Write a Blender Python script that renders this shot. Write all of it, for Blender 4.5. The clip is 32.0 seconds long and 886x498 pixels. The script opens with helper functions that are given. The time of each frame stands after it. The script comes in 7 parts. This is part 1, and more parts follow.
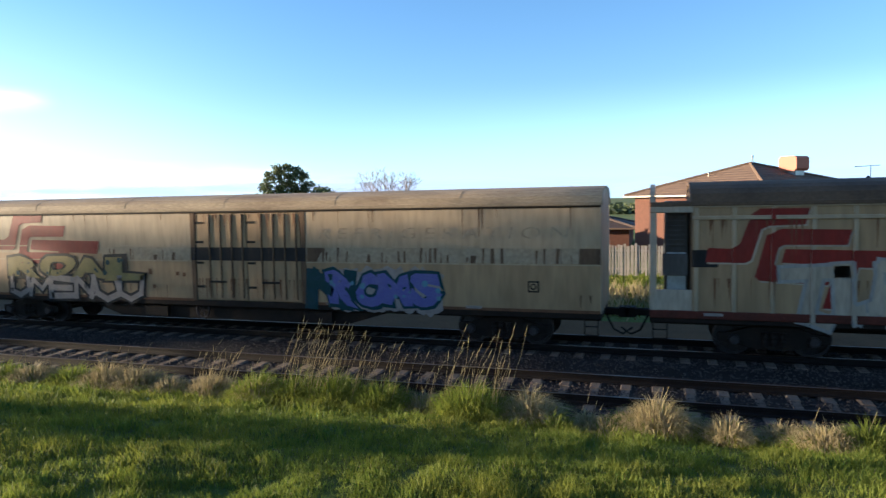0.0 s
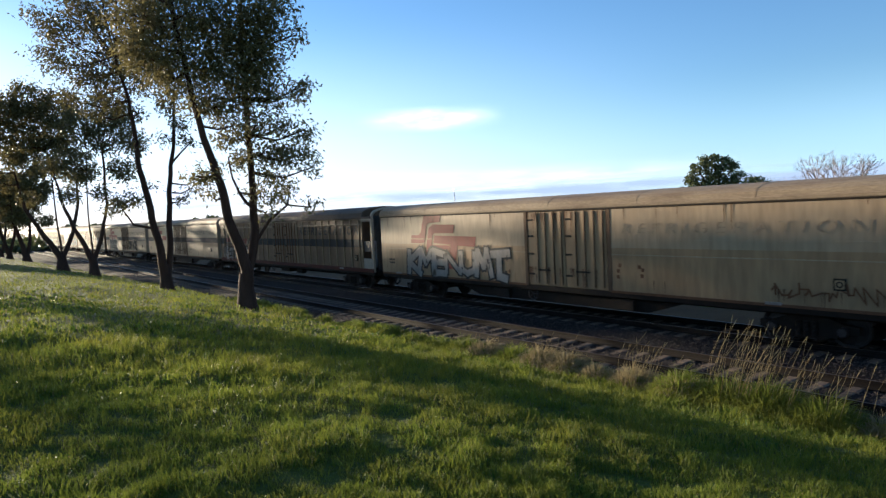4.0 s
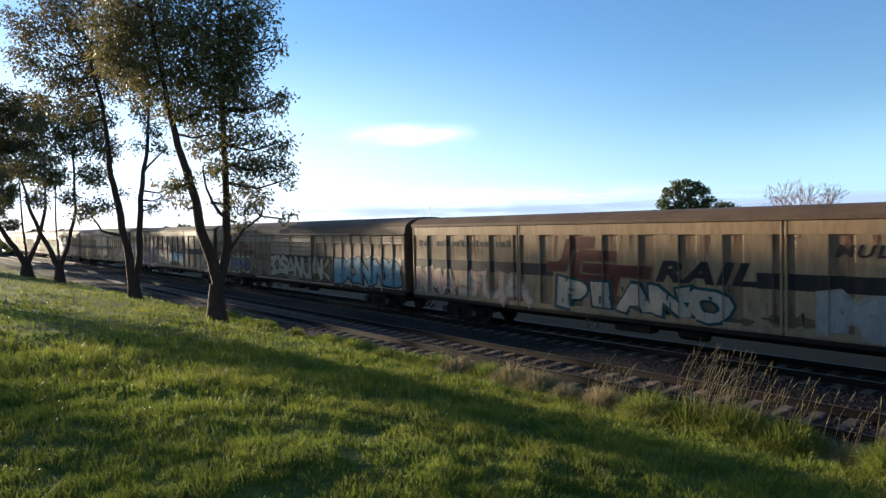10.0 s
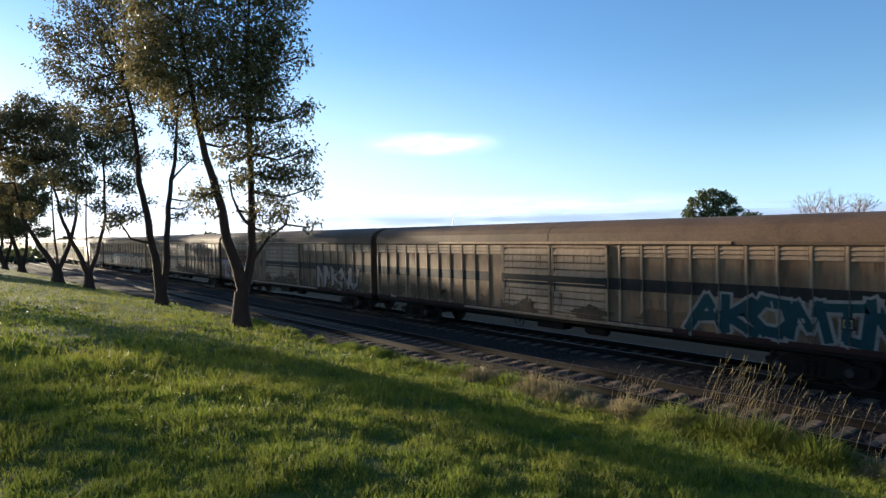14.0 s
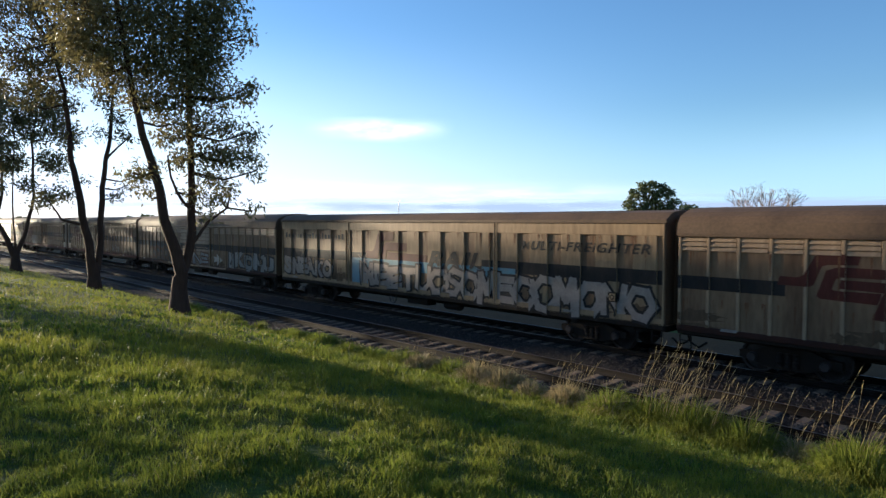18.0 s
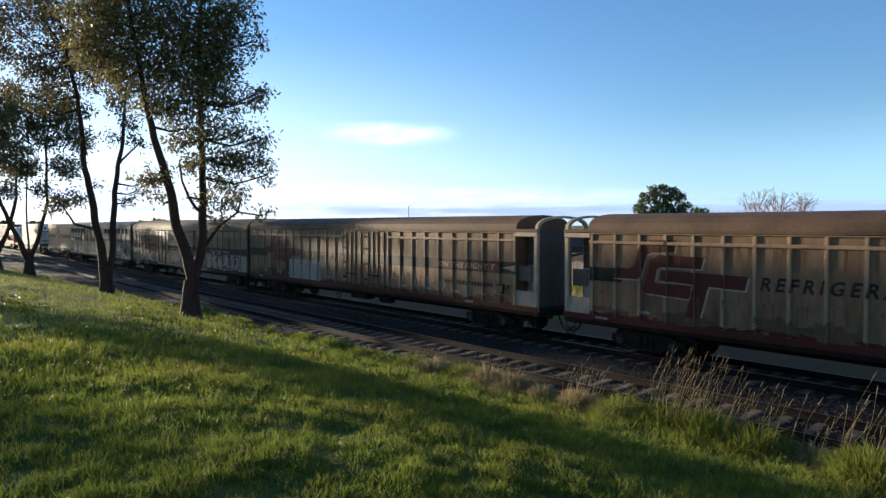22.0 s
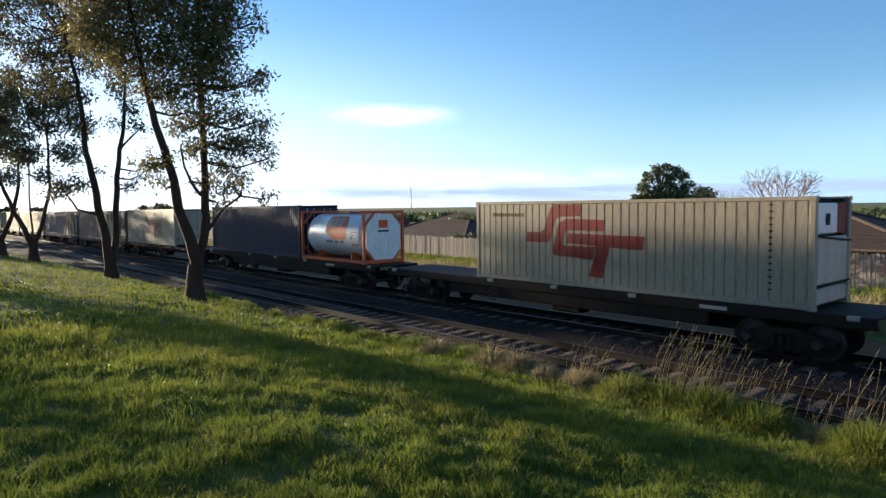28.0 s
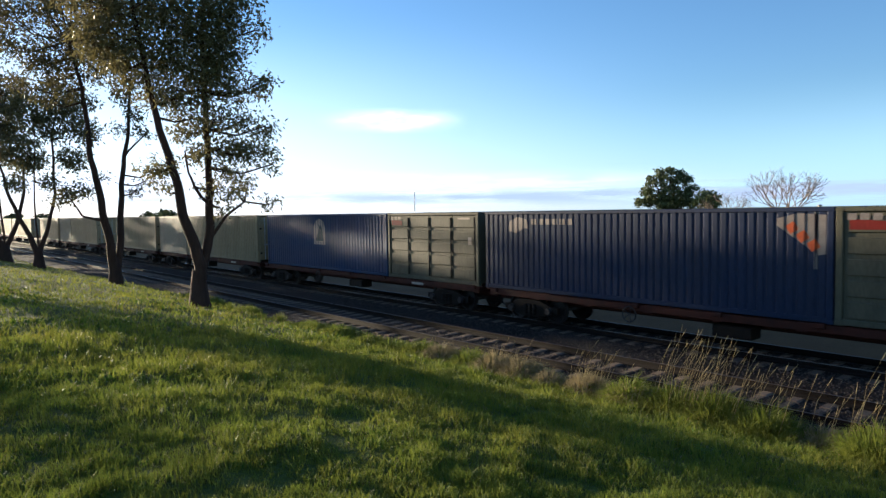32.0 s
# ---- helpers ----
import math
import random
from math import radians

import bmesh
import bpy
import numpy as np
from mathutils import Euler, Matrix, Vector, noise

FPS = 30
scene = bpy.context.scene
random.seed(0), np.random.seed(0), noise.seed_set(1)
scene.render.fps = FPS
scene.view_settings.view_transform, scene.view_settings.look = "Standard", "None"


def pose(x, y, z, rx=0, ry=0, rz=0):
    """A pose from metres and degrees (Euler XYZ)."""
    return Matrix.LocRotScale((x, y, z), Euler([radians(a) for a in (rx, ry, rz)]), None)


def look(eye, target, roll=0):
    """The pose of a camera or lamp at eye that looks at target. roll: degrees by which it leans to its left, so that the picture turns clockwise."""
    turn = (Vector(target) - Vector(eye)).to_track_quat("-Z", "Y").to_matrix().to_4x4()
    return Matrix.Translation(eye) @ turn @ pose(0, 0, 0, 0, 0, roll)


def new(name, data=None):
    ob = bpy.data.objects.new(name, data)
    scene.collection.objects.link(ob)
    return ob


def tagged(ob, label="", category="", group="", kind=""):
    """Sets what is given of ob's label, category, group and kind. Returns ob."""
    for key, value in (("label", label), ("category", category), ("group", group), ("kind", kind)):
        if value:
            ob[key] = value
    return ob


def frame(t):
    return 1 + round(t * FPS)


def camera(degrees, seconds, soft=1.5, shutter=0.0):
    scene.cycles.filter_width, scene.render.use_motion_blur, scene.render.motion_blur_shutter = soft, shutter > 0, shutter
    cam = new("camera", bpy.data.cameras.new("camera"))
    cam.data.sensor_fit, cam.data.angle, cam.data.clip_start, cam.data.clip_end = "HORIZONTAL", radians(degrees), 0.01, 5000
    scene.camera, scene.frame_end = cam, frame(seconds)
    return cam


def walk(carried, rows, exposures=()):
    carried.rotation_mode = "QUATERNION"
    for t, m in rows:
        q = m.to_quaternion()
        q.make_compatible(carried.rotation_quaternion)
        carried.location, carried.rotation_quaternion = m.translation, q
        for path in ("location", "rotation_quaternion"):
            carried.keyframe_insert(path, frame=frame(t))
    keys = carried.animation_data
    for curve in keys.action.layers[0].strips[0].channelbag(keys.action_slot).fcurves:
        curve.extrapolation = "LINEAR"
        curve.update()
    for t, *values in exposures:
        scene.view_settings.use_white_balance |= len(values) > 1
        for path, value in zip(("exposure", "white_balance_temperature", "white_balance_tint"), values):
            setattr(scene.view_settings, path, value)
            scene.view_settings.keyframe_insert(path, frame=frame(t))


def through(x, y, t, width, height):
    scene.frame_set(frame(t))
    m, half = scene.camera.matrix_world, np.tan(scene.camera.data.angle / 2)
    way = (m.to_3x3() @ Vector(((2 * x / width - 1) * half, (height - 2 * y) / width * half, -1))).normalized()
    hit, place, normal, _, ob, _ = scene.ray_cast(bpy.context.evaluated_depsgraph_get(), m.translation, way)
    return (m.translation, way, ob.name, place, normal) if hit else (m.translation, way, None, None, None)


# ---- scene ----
cam = camera(67.2, 32.0, soft=1.4, shutter=0.08)
EYE = (0.0, 0.0, 4.04)
# seconds, yaw from the far side towards the left, pitch, roll
PATH = [
    (0, 17.93, -4.17, -1.11),
    (0.5, 25.57, -3.60, -1.25),
    (1, 32.58, -2.80, -0.15),
    (1.5, 41.33, -2.58, -1.26),
    (2, 45.87, -2.19, -1.27),
    (2.5, 49.89, -2.69, -1.39),
    (3, 48.73, -3.20, -1.36),
    (3.5, 50.02, -3.28, -2.07),
    (4, 53.28, -3.37, -2.94),
    (4.5, 54.55, -3.50, -3.13),
    (6.5, 52.81, -3.93, -1.43),
    (7, 52.80, -3.66, -1.49),
    (7.5, 52.76, -3.39, -1.49),
    (8, 52.52, -3.14, -1.46),
    (8.5, 52.13, -2.91, -1.23),
    (9, 51.62, -2.68, -1.29),
    (9.5, 51.25, -2.34, -1.24),
    (10, 51.01, -2.06, -1.24),
    (10.5, 50.93, -1.85, -1.16),
    (11, 50.98, -1.62, -1.17),
    (11.5, 51.05, -1.51, -1.40),
    (12, 51.60, -1.56, -1.73),
    (12.5, 52.50, -1.59, -1.83),
    (13, 53.03, -1.55, -1.74),
    (13.5, 53.00, -1.47, -1.34),
    (15.5, 52.90, -0.70, -0.39),
    (16, 52.07, -1.11, -0.34),
    (16.5, 50.97, -1.47, -0.19),
    (17, 49.76, -1.90, -0.01),
    (17.5, 48.76, -2.19, 0.02),
    (18, 48.28, -2.41, 0.03),
    (18.5, 48.30, -2.50, -0.15),
    (19, 48.57, -2.49, -0.28),
    (19.5, 48.78, -2.38, -0.34),
    (20, 48.97, -2.30, -0.28),
    (20.5, 49.03, -2.24, -0.41),
    (21, 49.05, -2.18, -0.26),
    (21.5, 49.02, -2.05, 0.11),
    (22, 49.12, -2.07, -0.03),
    (22.5, 49.03, -2.02, -0.13),
    (23, 48.64, -1.93, -0.34),
    (23.5, 48.11, -2.10, -0.77),
    (24, 47.96, -2.48, -1.08),
    (24.5, 48.41, -2.80, -0.94),
    (25, 49.07, -3.09, -0.81),
    (25.5, 49.52, -3.18, -0.56),
    (27.5, 49.83, -3.58, -0.74),
    (28, 49.39, -3.64, -0.67),
    (28.5, 48.85, -3.67, -0.56),
    (29, 48.38, -3.68, -0.32),
    (29.5, 48.06, -3.59, -0.24),
    (30, 48.02, -3.45, -0.31),
    (30.5, 48.30, -3.32, -0.39),
    (31, 48.84, -3.33, -0.65),
    (31.5, 49.32, -3.25, -0.77),
    (32, 49.71, -3.23, -0.93),
]


def aimed(yaw, pitch, roll):
    a, p = radians(yaw), radians(pitch)
    ahead = Vector((-math.sin(a) * math.cos(p), math.cos(a) * math.cos(p), math.sin(p)))
    return look(EYE, Vector(EYE) + ahead, roll)


walk(cam, [(t, aimed(yaw, pitch, roll)) for t, yaw, pitch, roll in PATH], [(0, 0.95, 4950, 11), (1, 0.6, 4900, 11), (2.2, 0.38, 4900, 11), (4, 0.48, 4970, 11), (7, 0.58, 4990, 11), (10, 0.53, 4980, 11), (13, 0.52, 4970, 11), (16, 0.45, 4950, 11), (24, 0.43, 4950, 11), (28, 0.5, 4980, 11), (32, 0.52, 4980, 11)])

# ---- sky and sun: low afternoon sun along the line, a little on the near side ----
SUN_YAW, SUN_UP = 102.0, 8.0
world = bpy.data.worlds.new("sky")
scene.world = world
world.use_nodes = True
sky = world.node_tree.nodes.new("ShaderNodeTexSky")
sky.sky_type, sky.sun_disc = "NISHITA", False
sky.sun_elevation = radians(SUN_UP)
sky.sun_rotation = radians(-SUN_YAW)
sky.air_density, sky.dust_density, sky.ozone_density = 1.0, 0.2, 2.0
back = world.node_tree.nodes["Background"]
back.inputs["Strength"].default_value = 0.145
world.node_tree.links.new(sky.outputs["Color"], back.inputs["Color"])
lamp = bpy.data.lights.new("sun", "SUN")
lamp.energy, lamp.angle, lamp.color = 10.0, radians(0.6), (1.0, 0.72, 0.38)
sun = new("sun", lamp)
sun_way = Vector((-math.sin(radians(SUN_YAW)) * math.cos(radians(SUN_UP)), math.cos(radians(SUN_YAW)) * math.cos(radians(SUN_UP)), math.sin(radians(SUN_UP))))
sun.matrix_world = look(sun_way * 100, (0, 0, 0))

# ---- materials ----
def node(tree, kind, **sets):
    n = tree.nodes.new(kind)
    for key, value in sets.items():
        n.inputs[key].default_value = value
    return n


def material(name, colour, rough=0.6, metal=0.0, other=None, amount=0.5, scale=3.0, stretch=(1, 1, 1), fine=40.0, bump=0.15, depth=0.01, coat=0.0, vary=0.0, through=0.0, spec=0.18):
    """Two scales of variation between colour and other, fine relief, and a random tint from piece to piece."""
    m = bpy.data.materials.new(name)
    m.use_nodes = True
    t = m.node_tree
    link = t.links.new
    b = t.nodes["Principled BSDF"]
    co = t.nodes.new("ShaderNodeTexCoord")
    mp = t.nodes.new("ShaderNodeMapping")
    mp.inputs["Scale"].default_value = stretch
    link(co.outputs["Object"], mp.inputs["Vector"])
    big = node(t, "ShaderNodeTexNoise", Scale=scale, Detail=5.0, Roughness=0.65)
    small = node(t, "ShaderNodeTexNoise", Scale=fine, Detail=3.0)
    link(mp.outputs["Vector"], big.inputs["Vector"])
    link(mp.outputs["Vector"], small.inputs["Vector"])
    ramp = t.nodes.new("ShaderNodeMapRange")
    ramp.inputs["From Min"].default_value, ramp.inputs["From Max"].default_value = 0.42, 0.72
    ramp.inputs["To Max"].default_value = amount
    link(big.outputs["Fac"], ramp.inputs["Value"])
    mix = t.nodes.new("ShaderNodeMix")
    mix.data_type = "RGBA"
    c2 = other or tuple(v * 0.55 for v in colour)
    mix.inputs["A"].default_value, mix.inputs["B"].default_value = (*colour, 1), (*c2, 1)
    link(ramp.outputs["Result"], mix.inputs["Factor"])
    shade = t.nodes.new("ShaderNodeMapRange")
    shade.inputs["From Min"].default_value, shade.inputs["From Max"].default_value = 0.3, 0.7
    shade.inputs["To Min"].default_value, shade.inputs["To Max"].default_value = 0.82, 1.15
    link(small.outputs["Fac"], shade.inputs["Value"])
    hsv = t.nodes.new("ShaderNodeHueSaturation")
    link(mix.outputs["Result"], hsv.inputs["Color"])
    if vary:
        info = t.nodes.new("ShaderNodeObjectInfo")
        isl = t.nodes.new("ShaderNodeNewGeometry")
        add = t.nodes.new("ShaderNodeMath")
        add.operation = "ADD"
        link(info.outputs["Random"], add.inputs[0])
        link(isl.outputs["Random Per Island"], add.inputs[1])
        spread = t.nodes.new("ShaderNodeMapRange")
        spread.inputs["From Max"].default_value = 2.0
        spread.inputs["To Min"].default_value, spread.inputs["To Max"].default_value = 1 - vary, 1 + vary
        link(add.outputs["Value"], spread.inputs["Value"])
        mul = t.nodes.new("ShaderNodeMath")
        mul.operation = "MULTIPLY"
        link(spread.outputs["Result"], mul.inputs[0])
        link(shade.outputs["Result"], mul.inputs[1])
        link(mul.outputs["Value"], hsv.inputs["Value"])
    else:
        link(shade.outputs["Result"], hsv.inputs["Value"])
    link(hsv.outputs["Color"], b.inputs["Base Color"])
    b.inputs["Roughness"].default_value, b.inputs["Metallic"].default_value = rough, metal
    b.inputs["Specular IOR Level"].default_value = spec
    b.inputs["Coat Weight"].default_value = coat
    if bump:
        bp = node(t, "ShaderNodeBump", Strength=bump, Distance=depth)
        link(small.outputs["Fac"], bp.inputs["Height"])
        link(bp.outputs["Normal"], b.inputs["Normal"])
    if through:
        tr = t.nodes.new("ShaderNodeBsdfTranslucent")
        link(hsv.outputs["Color"], tr.inputs["Color"])
        ms = node(t, "ShaderNodeMixShader", Fac=through)
        link(b.outputs["BSDF"], ms.inputs[1])
        link(tr.outputs["BSDF"], ms.inputs[2])
        link(ms.outputs["Shader"], t.nodes["Material Output"].inputs["Surface"])
    return m


STREAK = (0.6, 0.6, 0.12)
cream = material("cream_paint", (0.315, 0.200, 0.096), 0.42, other=(0.215, 0.122, 0.054), amount=0.6, scale=1.6, stretch=STREAK, fine=9, bump=0.03, spec=0.35)
cream_upper = material("faded_cream_paint", (0.345, 0.252, 0.150), 0.42, other=(0.265, 0.175, 0.094), amount=0.5, scale=1.4, stretch=STREAK, fine=9, bump=0.03, spec=0.35)
cream_ghost = material("bleached_cream_paint", (0.31, 0.235, 0.148), 0.5, other=(0.255, 0.18, 0.104), amount=0.8, scale=3.0, fine=9, bump=0.03, spec=0.3)
rib_cream = material("rubbed_cream_rib_paint", (0.285, 0.190, 0.100), 0.55, other=(0.165, 0.098, 0.048), amount=0.7, scale=2.4, stretch=STREAK, fine=14, bump=0.05)
rib_soiled = material("soiled_rib_paint", (0.310, 0.212, 0.125), 0.6, other=(0.165, 0.098, 0.052), amount=0.7, scale=2.2, stretch=STREAK, fine=14, bump=0.05)
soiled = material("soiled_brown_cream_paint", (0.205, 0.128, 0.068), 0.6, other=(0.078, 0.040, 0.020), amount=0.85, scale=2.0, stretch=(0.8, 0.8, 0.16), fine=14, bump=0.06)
cream_dirty = material("weathered_cream_paint", (0.195, 0.114, 0.054), 0.6, other=(0.070, 0.036, 0.018), amount=0.8, scale=2.4, stretch=STREAK, fine=25, bump=0.06)
pale = material("pale_grey_paint", (0.40, 0.315, 0.22), 0.55, other=(0.20, 0.145, 0.095), amount=0.6, scale=2.0, stretch=STREAK, fine=25, bump=0.05)
white_box = material("off_white_container_paint", (0.315, 0.262, 0.182), 0.5, other=(0.215, 0.168, 0.112), amount=0.45, scale=1.6, stretch=STREAK, fine=25, bump=0.04)
blue_box = material("dark_blue_container_paint", (0.020, 0.028, 0.062), 0.5, other=(0.030, 0.032, 0.048), amount=0.5, scale=1.6, stretch=STREAK, bump=0.04)
mid_blue = material("blue_container_paint", (0.013, 0.041, 0.112), 0.5, other=(0.022, 0.038, 0.068), amount=0.5, scale=1.6, stretch=STREAK, bump=0.04)
green_box = material("drab_green_container_paint", (0.105, 0.094, 0.060), 0.6, other=(0.060, 0.050, 0.033), amount=0.6, scale=1.6, stretch=STREAK, bump=0.05)
sand_box = material("sand_container_paint", (0.296, 0.223, 0.120), 0.5, other=(0.171, 0.116, 0.064), amount=0.5, scale=1.6, stretch=STREAK, bump=0.04)
roof_dust = material("dusty_grey_roof_sheet", (0.115, 0.072, 0.042), 0.7, other=(0.051, 0.032, 0.020), amount=0.8, scale=0.7, fine=14, bump=0.1)
roof_pale = material("dusty_tan_roof_sheet", (0.30, 0.225, 0.14), 0.7, other=(0.14, 0.09, 0.055), amount=0.8, scale=0.8, stretch=(0.5, 2, 2), fine=14, bump=0.1)
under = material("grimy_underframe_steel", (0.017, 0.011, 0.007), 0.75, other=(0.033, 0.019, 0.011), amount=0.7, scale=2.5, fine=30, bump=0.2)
rust_red = material("rusty_red_wagon_steel", (0.075, 0.021, 0.012), 0.7, other=(0.030, 0.015, 0.011), amount=0.8, scale=2.5, bump=0.15)
rail_red = material("oxide_red_rail_paint", (0.088, 0.023, 0.013), 0.75, other=(0.048, 0.020, 0.012), amount=0.8, scale=2.2, fine=14, bump=0.12)
rust_dark = material("dark_rusty_steel", (0.048, 0.018, 0.011), 0.75, other=(0.022, 0.013, 0.009), amount=0.8, scale=2.5, bump=0.15)
wheel_steel = material("worn_wheel_steel", (0.072, 0.058, 0.052), 0.5, 0.6, other=(0.033, 0.023, 0.019), amount=0.7, scale=5, bump=0.1)
black = material("faded_black_paint", (0.015, 0.013, 0.013), 0.6, other=(0.048, 0.035, 0.024), amount=0.6, scale=2.5, stretch=STREAK, bump=0.03)
red_dull = material("dirty_dark_red_paint", (0.085, 0.020, 0.013), 0.6, other=(0.050, 0.020, 0.013), amount=0.7, scale=2.5, stretch=STREAK, bump=0.03)
red = material("logo_red_paint", (0.185, 0.018, 0.011), 0.5, other=(0.105, 0.021, 0.014), amount=0.55, scale=2.5, stretch=STREAK, bump=0.03)
orange = material("orange_frame_paint", (0.55, 0.11, 0.03), 0.5, other=(0.30, 0.07, 0.03), amount=0.5, scale=3, bump=0.05)
white = material("white_paint", (0.471, 0.393, 0.314), 0.5, other=(0.268, 0.208, 0.154), amount=0.5, scale=3, stretch=STREAK, bump=0.03)
chalk = material("chalky_white_spray_paint", (0.30, 0.265, 0.225), 0.6, other=(0.17, 0.14, 0.112), amount=0.7, scale=3.5, stretch=STREAK, bump=0.03)
steel_white = material("white_tank_paint", (0.66, 0.67, 0.66), 0.35, other=(0.48, 0.46, 0.42), amount=0.4, scale=2, stretch=STREAK, bump=0.03, coat=0.2, spec=0.5)
dark = material("dark_recess", (0.017, 0.014, 0.011), 0.8, bump=0.05)
sky_blue = material("sky_blue_spray_paint", (0.11, 0.22, 0.28), 0.5, other=(0.14, 0.17, 0.17), amount=0.6, scale=4, bump=0.03)
purple = material("purple_spray_paint", (0.15, 0.075, 0.16), 0.5, other=(0.24, 0.14, 0.19), amount=0.6, scale=4, bump=0.03)
violet = material("violet_blue_spray_paint", (0.112, 0.104, 0.272), 0.5, other=(0.176, 0.160, 0.288), amount=0.6, scale=4, bump=0.03)
silver = material("silver_spray_paint", (0.285, 0.235, 0.200), 0.45, 0.2, other=(0.169, 0.129, 0.103), amount=0.6, scale=4, bump=0.03)
pink = material("pink_spray_paint", (0.31, 0.175, 0.16), 0.5, other=(0.26, 0.18, 0.13), amount=0.6, scale=4, bump=0.03)
olive = material("olive_spray_paint", (0.235, 0.178, 0.060), 0.5, other=(0.165, 0.125, 0.060), amount=0.6, scale=4, bump=0.03)
deep_blue = material("deep_blue_spray_paint", (0.015, 0.030, 0.100), 0.5, other=(0.030, 0.045, 0.100), amount=0.6, scale=4, bump=0.03)
yellow = material("yellow_spray_paint", (0.42, 0.36, 0.08), 0.5, other=(0.30, 0.26, 0.10), amount=0.6, scale=4, bump=0.03)
teal = material("deep_teal_spray_paint", (0.013, 0.041, 0.041), 0.5, other=(0.023, 0.045, 0.072), amount=0.6, scale=4, bump=0.03)
unit_grey = material("grey_cabinet_paint", (0.075, 0.066, 0.056), 0.6, other=(0.035, 0.027, 0.021), amount=0.6, scale=2.0, stretch=STREAK, bump=0.04)
concrete = material("sleeper_concrete", (0.165, 0.122, 0.088), 0.85, other=(0.072, 0.050, 0.035), amount=0.7, scale=6, fine=60, bump=0.2, vary=0.25)
rail_steel = material("rusty_rail_steel", (0.013, 0.009, 0.007), 0.85, 0.0, other=(0.009, 0.0065, 0.0055), amount=0.7, scale=4, bump=0.1)
rail_shine = material("polished_rail_head", (0.15, 0.105, 0.068), 0.45, 1.0, other=(0.08, 0.055, 0.038), amount=0.4, scale=2, stretch=(0.2, 3, 1), bump=0.02)
rail_dull = material("dull_brown_rail_head", (0.06, 0.042, 0.032), 0.36, 0.0, other=(0.04, 0.028, 0.022), amount=0.6, scale=2, stretch=(0.2, 3, 1), bump=0.0, spec=0.6)
ballast_rock = material("dark_ballast_rock", (0.028, 0.022, 0.019), 0.95, other=(0.014, 0.011, 0.009), amount=0.8, scale=1.2, fine=22, bump=1.0, depth=0.05)
stone = material("ballast_stone", (0.074, 0.057, 0.046), 0.9, other=(0.030, 0.023, 0.019), amount=0.7, scale=6, bump=0.3, vary=0.5)
earth = material("grassy_earth", (0.060, 0.077, 0.009), 0.95, other=(0.085, 0.077, 0.015), amount=0.55, scale=0.5, fine=16, bump=0.7, depth=0.04)
gravel = material("pale_gravel", (0.130, 0.076, 0.031), 0.95, other=(0.082, 0.047, 0.020), amount=0.7, scale=0.8, fine=18, bump=0.5, depth=0.03)
far_grass = material("rough_far_grass", (0.10, 0.13, 0.03), 0.95, other=(0.20, 0.17, 0.075), amount=0.8, scale=0.25, fine=9, bump=0.8, depth=0.08)
blade = material("lush_green_grass", (0.137, 0.165, 0.0185), 0.6, other=(0.218, 0.200, 0.027), amount=0.7, scale=0.8, fine=3, bump=0, vary=0.35, through=0.45)
clover = material("low_clover_leaf", (0.077, 0.138, 0.011), 0.5, other=(0.126, 0.162, 0.016), amount=0.7, scale=0.8, fine=3, bump=0, vary=0.35, through=0.3)
straw = material("dry_straw_grass", (0.33, 0.262, 0.128), 0.7, other=(0.215, 0.172, 0.078), amount=0.6, scale=4, fine=8, bump=0, vary=0.3, through=0.35)
leaf = material("gum_leaf", (0.125, 0.108, 0.042), 0.45, other=(0.175, 0.138, 0.05), amount=0.6, scale=0.6, fine=2, bump=0, vary=0.45, through=0.4)
leaf_sun = material("olive_bush_leaf", (0.12, 0.13, 0.035), 0.55, other=(0.16, 0.15, 0.05), amount=0.6, scale=0.5, fine=2, bump=0, vary=0.4, through=0.3)
leaf_far = material("dense_dark_leaf", (0.10, 0.118, 0.048), 0.55, other=(0.15, 0.14, 0.05), amount=0.6, scale=0.5, fine=2, bump=0, vary=0.4, through=0.25)
bark = material("dark_gum_bark", (0.047, 0.025, 0.016), 0.9, other=(0.086, 0.045, 0.026), amount=0.8, scale=3, stretch=(1, 1, 0.2), fine=18, bump=0.6, depth=0.03)
twig_bark = material("pale_bare_twig", (0.30, 0.22, 0.15), 0.8, other=(0.20, 0.14, 0.10), amount=0.5, scale=3, bump=0)
tile_brown = material("brown_roof_tile", (0.075, 0.052, 0.042), 0.8, other=(0.04, 0.03, 0.028), amount=0.6, scale=1.5, fine=7, bump=0.4, depth=0.03)
tile_tan = material("tan_brown_roof_tile", (0.16, 0.105, 0.07), 0.8, other=(0.10, 0.065, 0.05), amount=0.6, scale=1.5, fine=7, bump=0.4, depth=0.03)
brick_wall = material("red_brown_house_brick", (0.121, 0.055, 0.036), 0.85, other=(0.083, 0.039, 0.028), amount=0.6, scale=5, bump=0.2)
paling = material("weathered_fence_timber", (0.34, 0.29, 0.24), 0.85, other=(0.20, 0.17, 0.14), amount=0.6, scale=5, stretch=(2, 2, 0.3), bump=0.2, vary=0.35)
zinc = material("galvanised_steel", (0.42, 0.43, 0.44), 0.4, 0.7, bump=0.05)
terracotta = material("orange_cooler_plastic", (0.416, 0.128, 0.064), 0.5, other=(0.288, 0.096, 0.056), amount=0.4, bump=0.03)
glass = material("dark_window_glass", (0.02, 0.025, 0.03), 0.08, bump=0, spec=0.5)


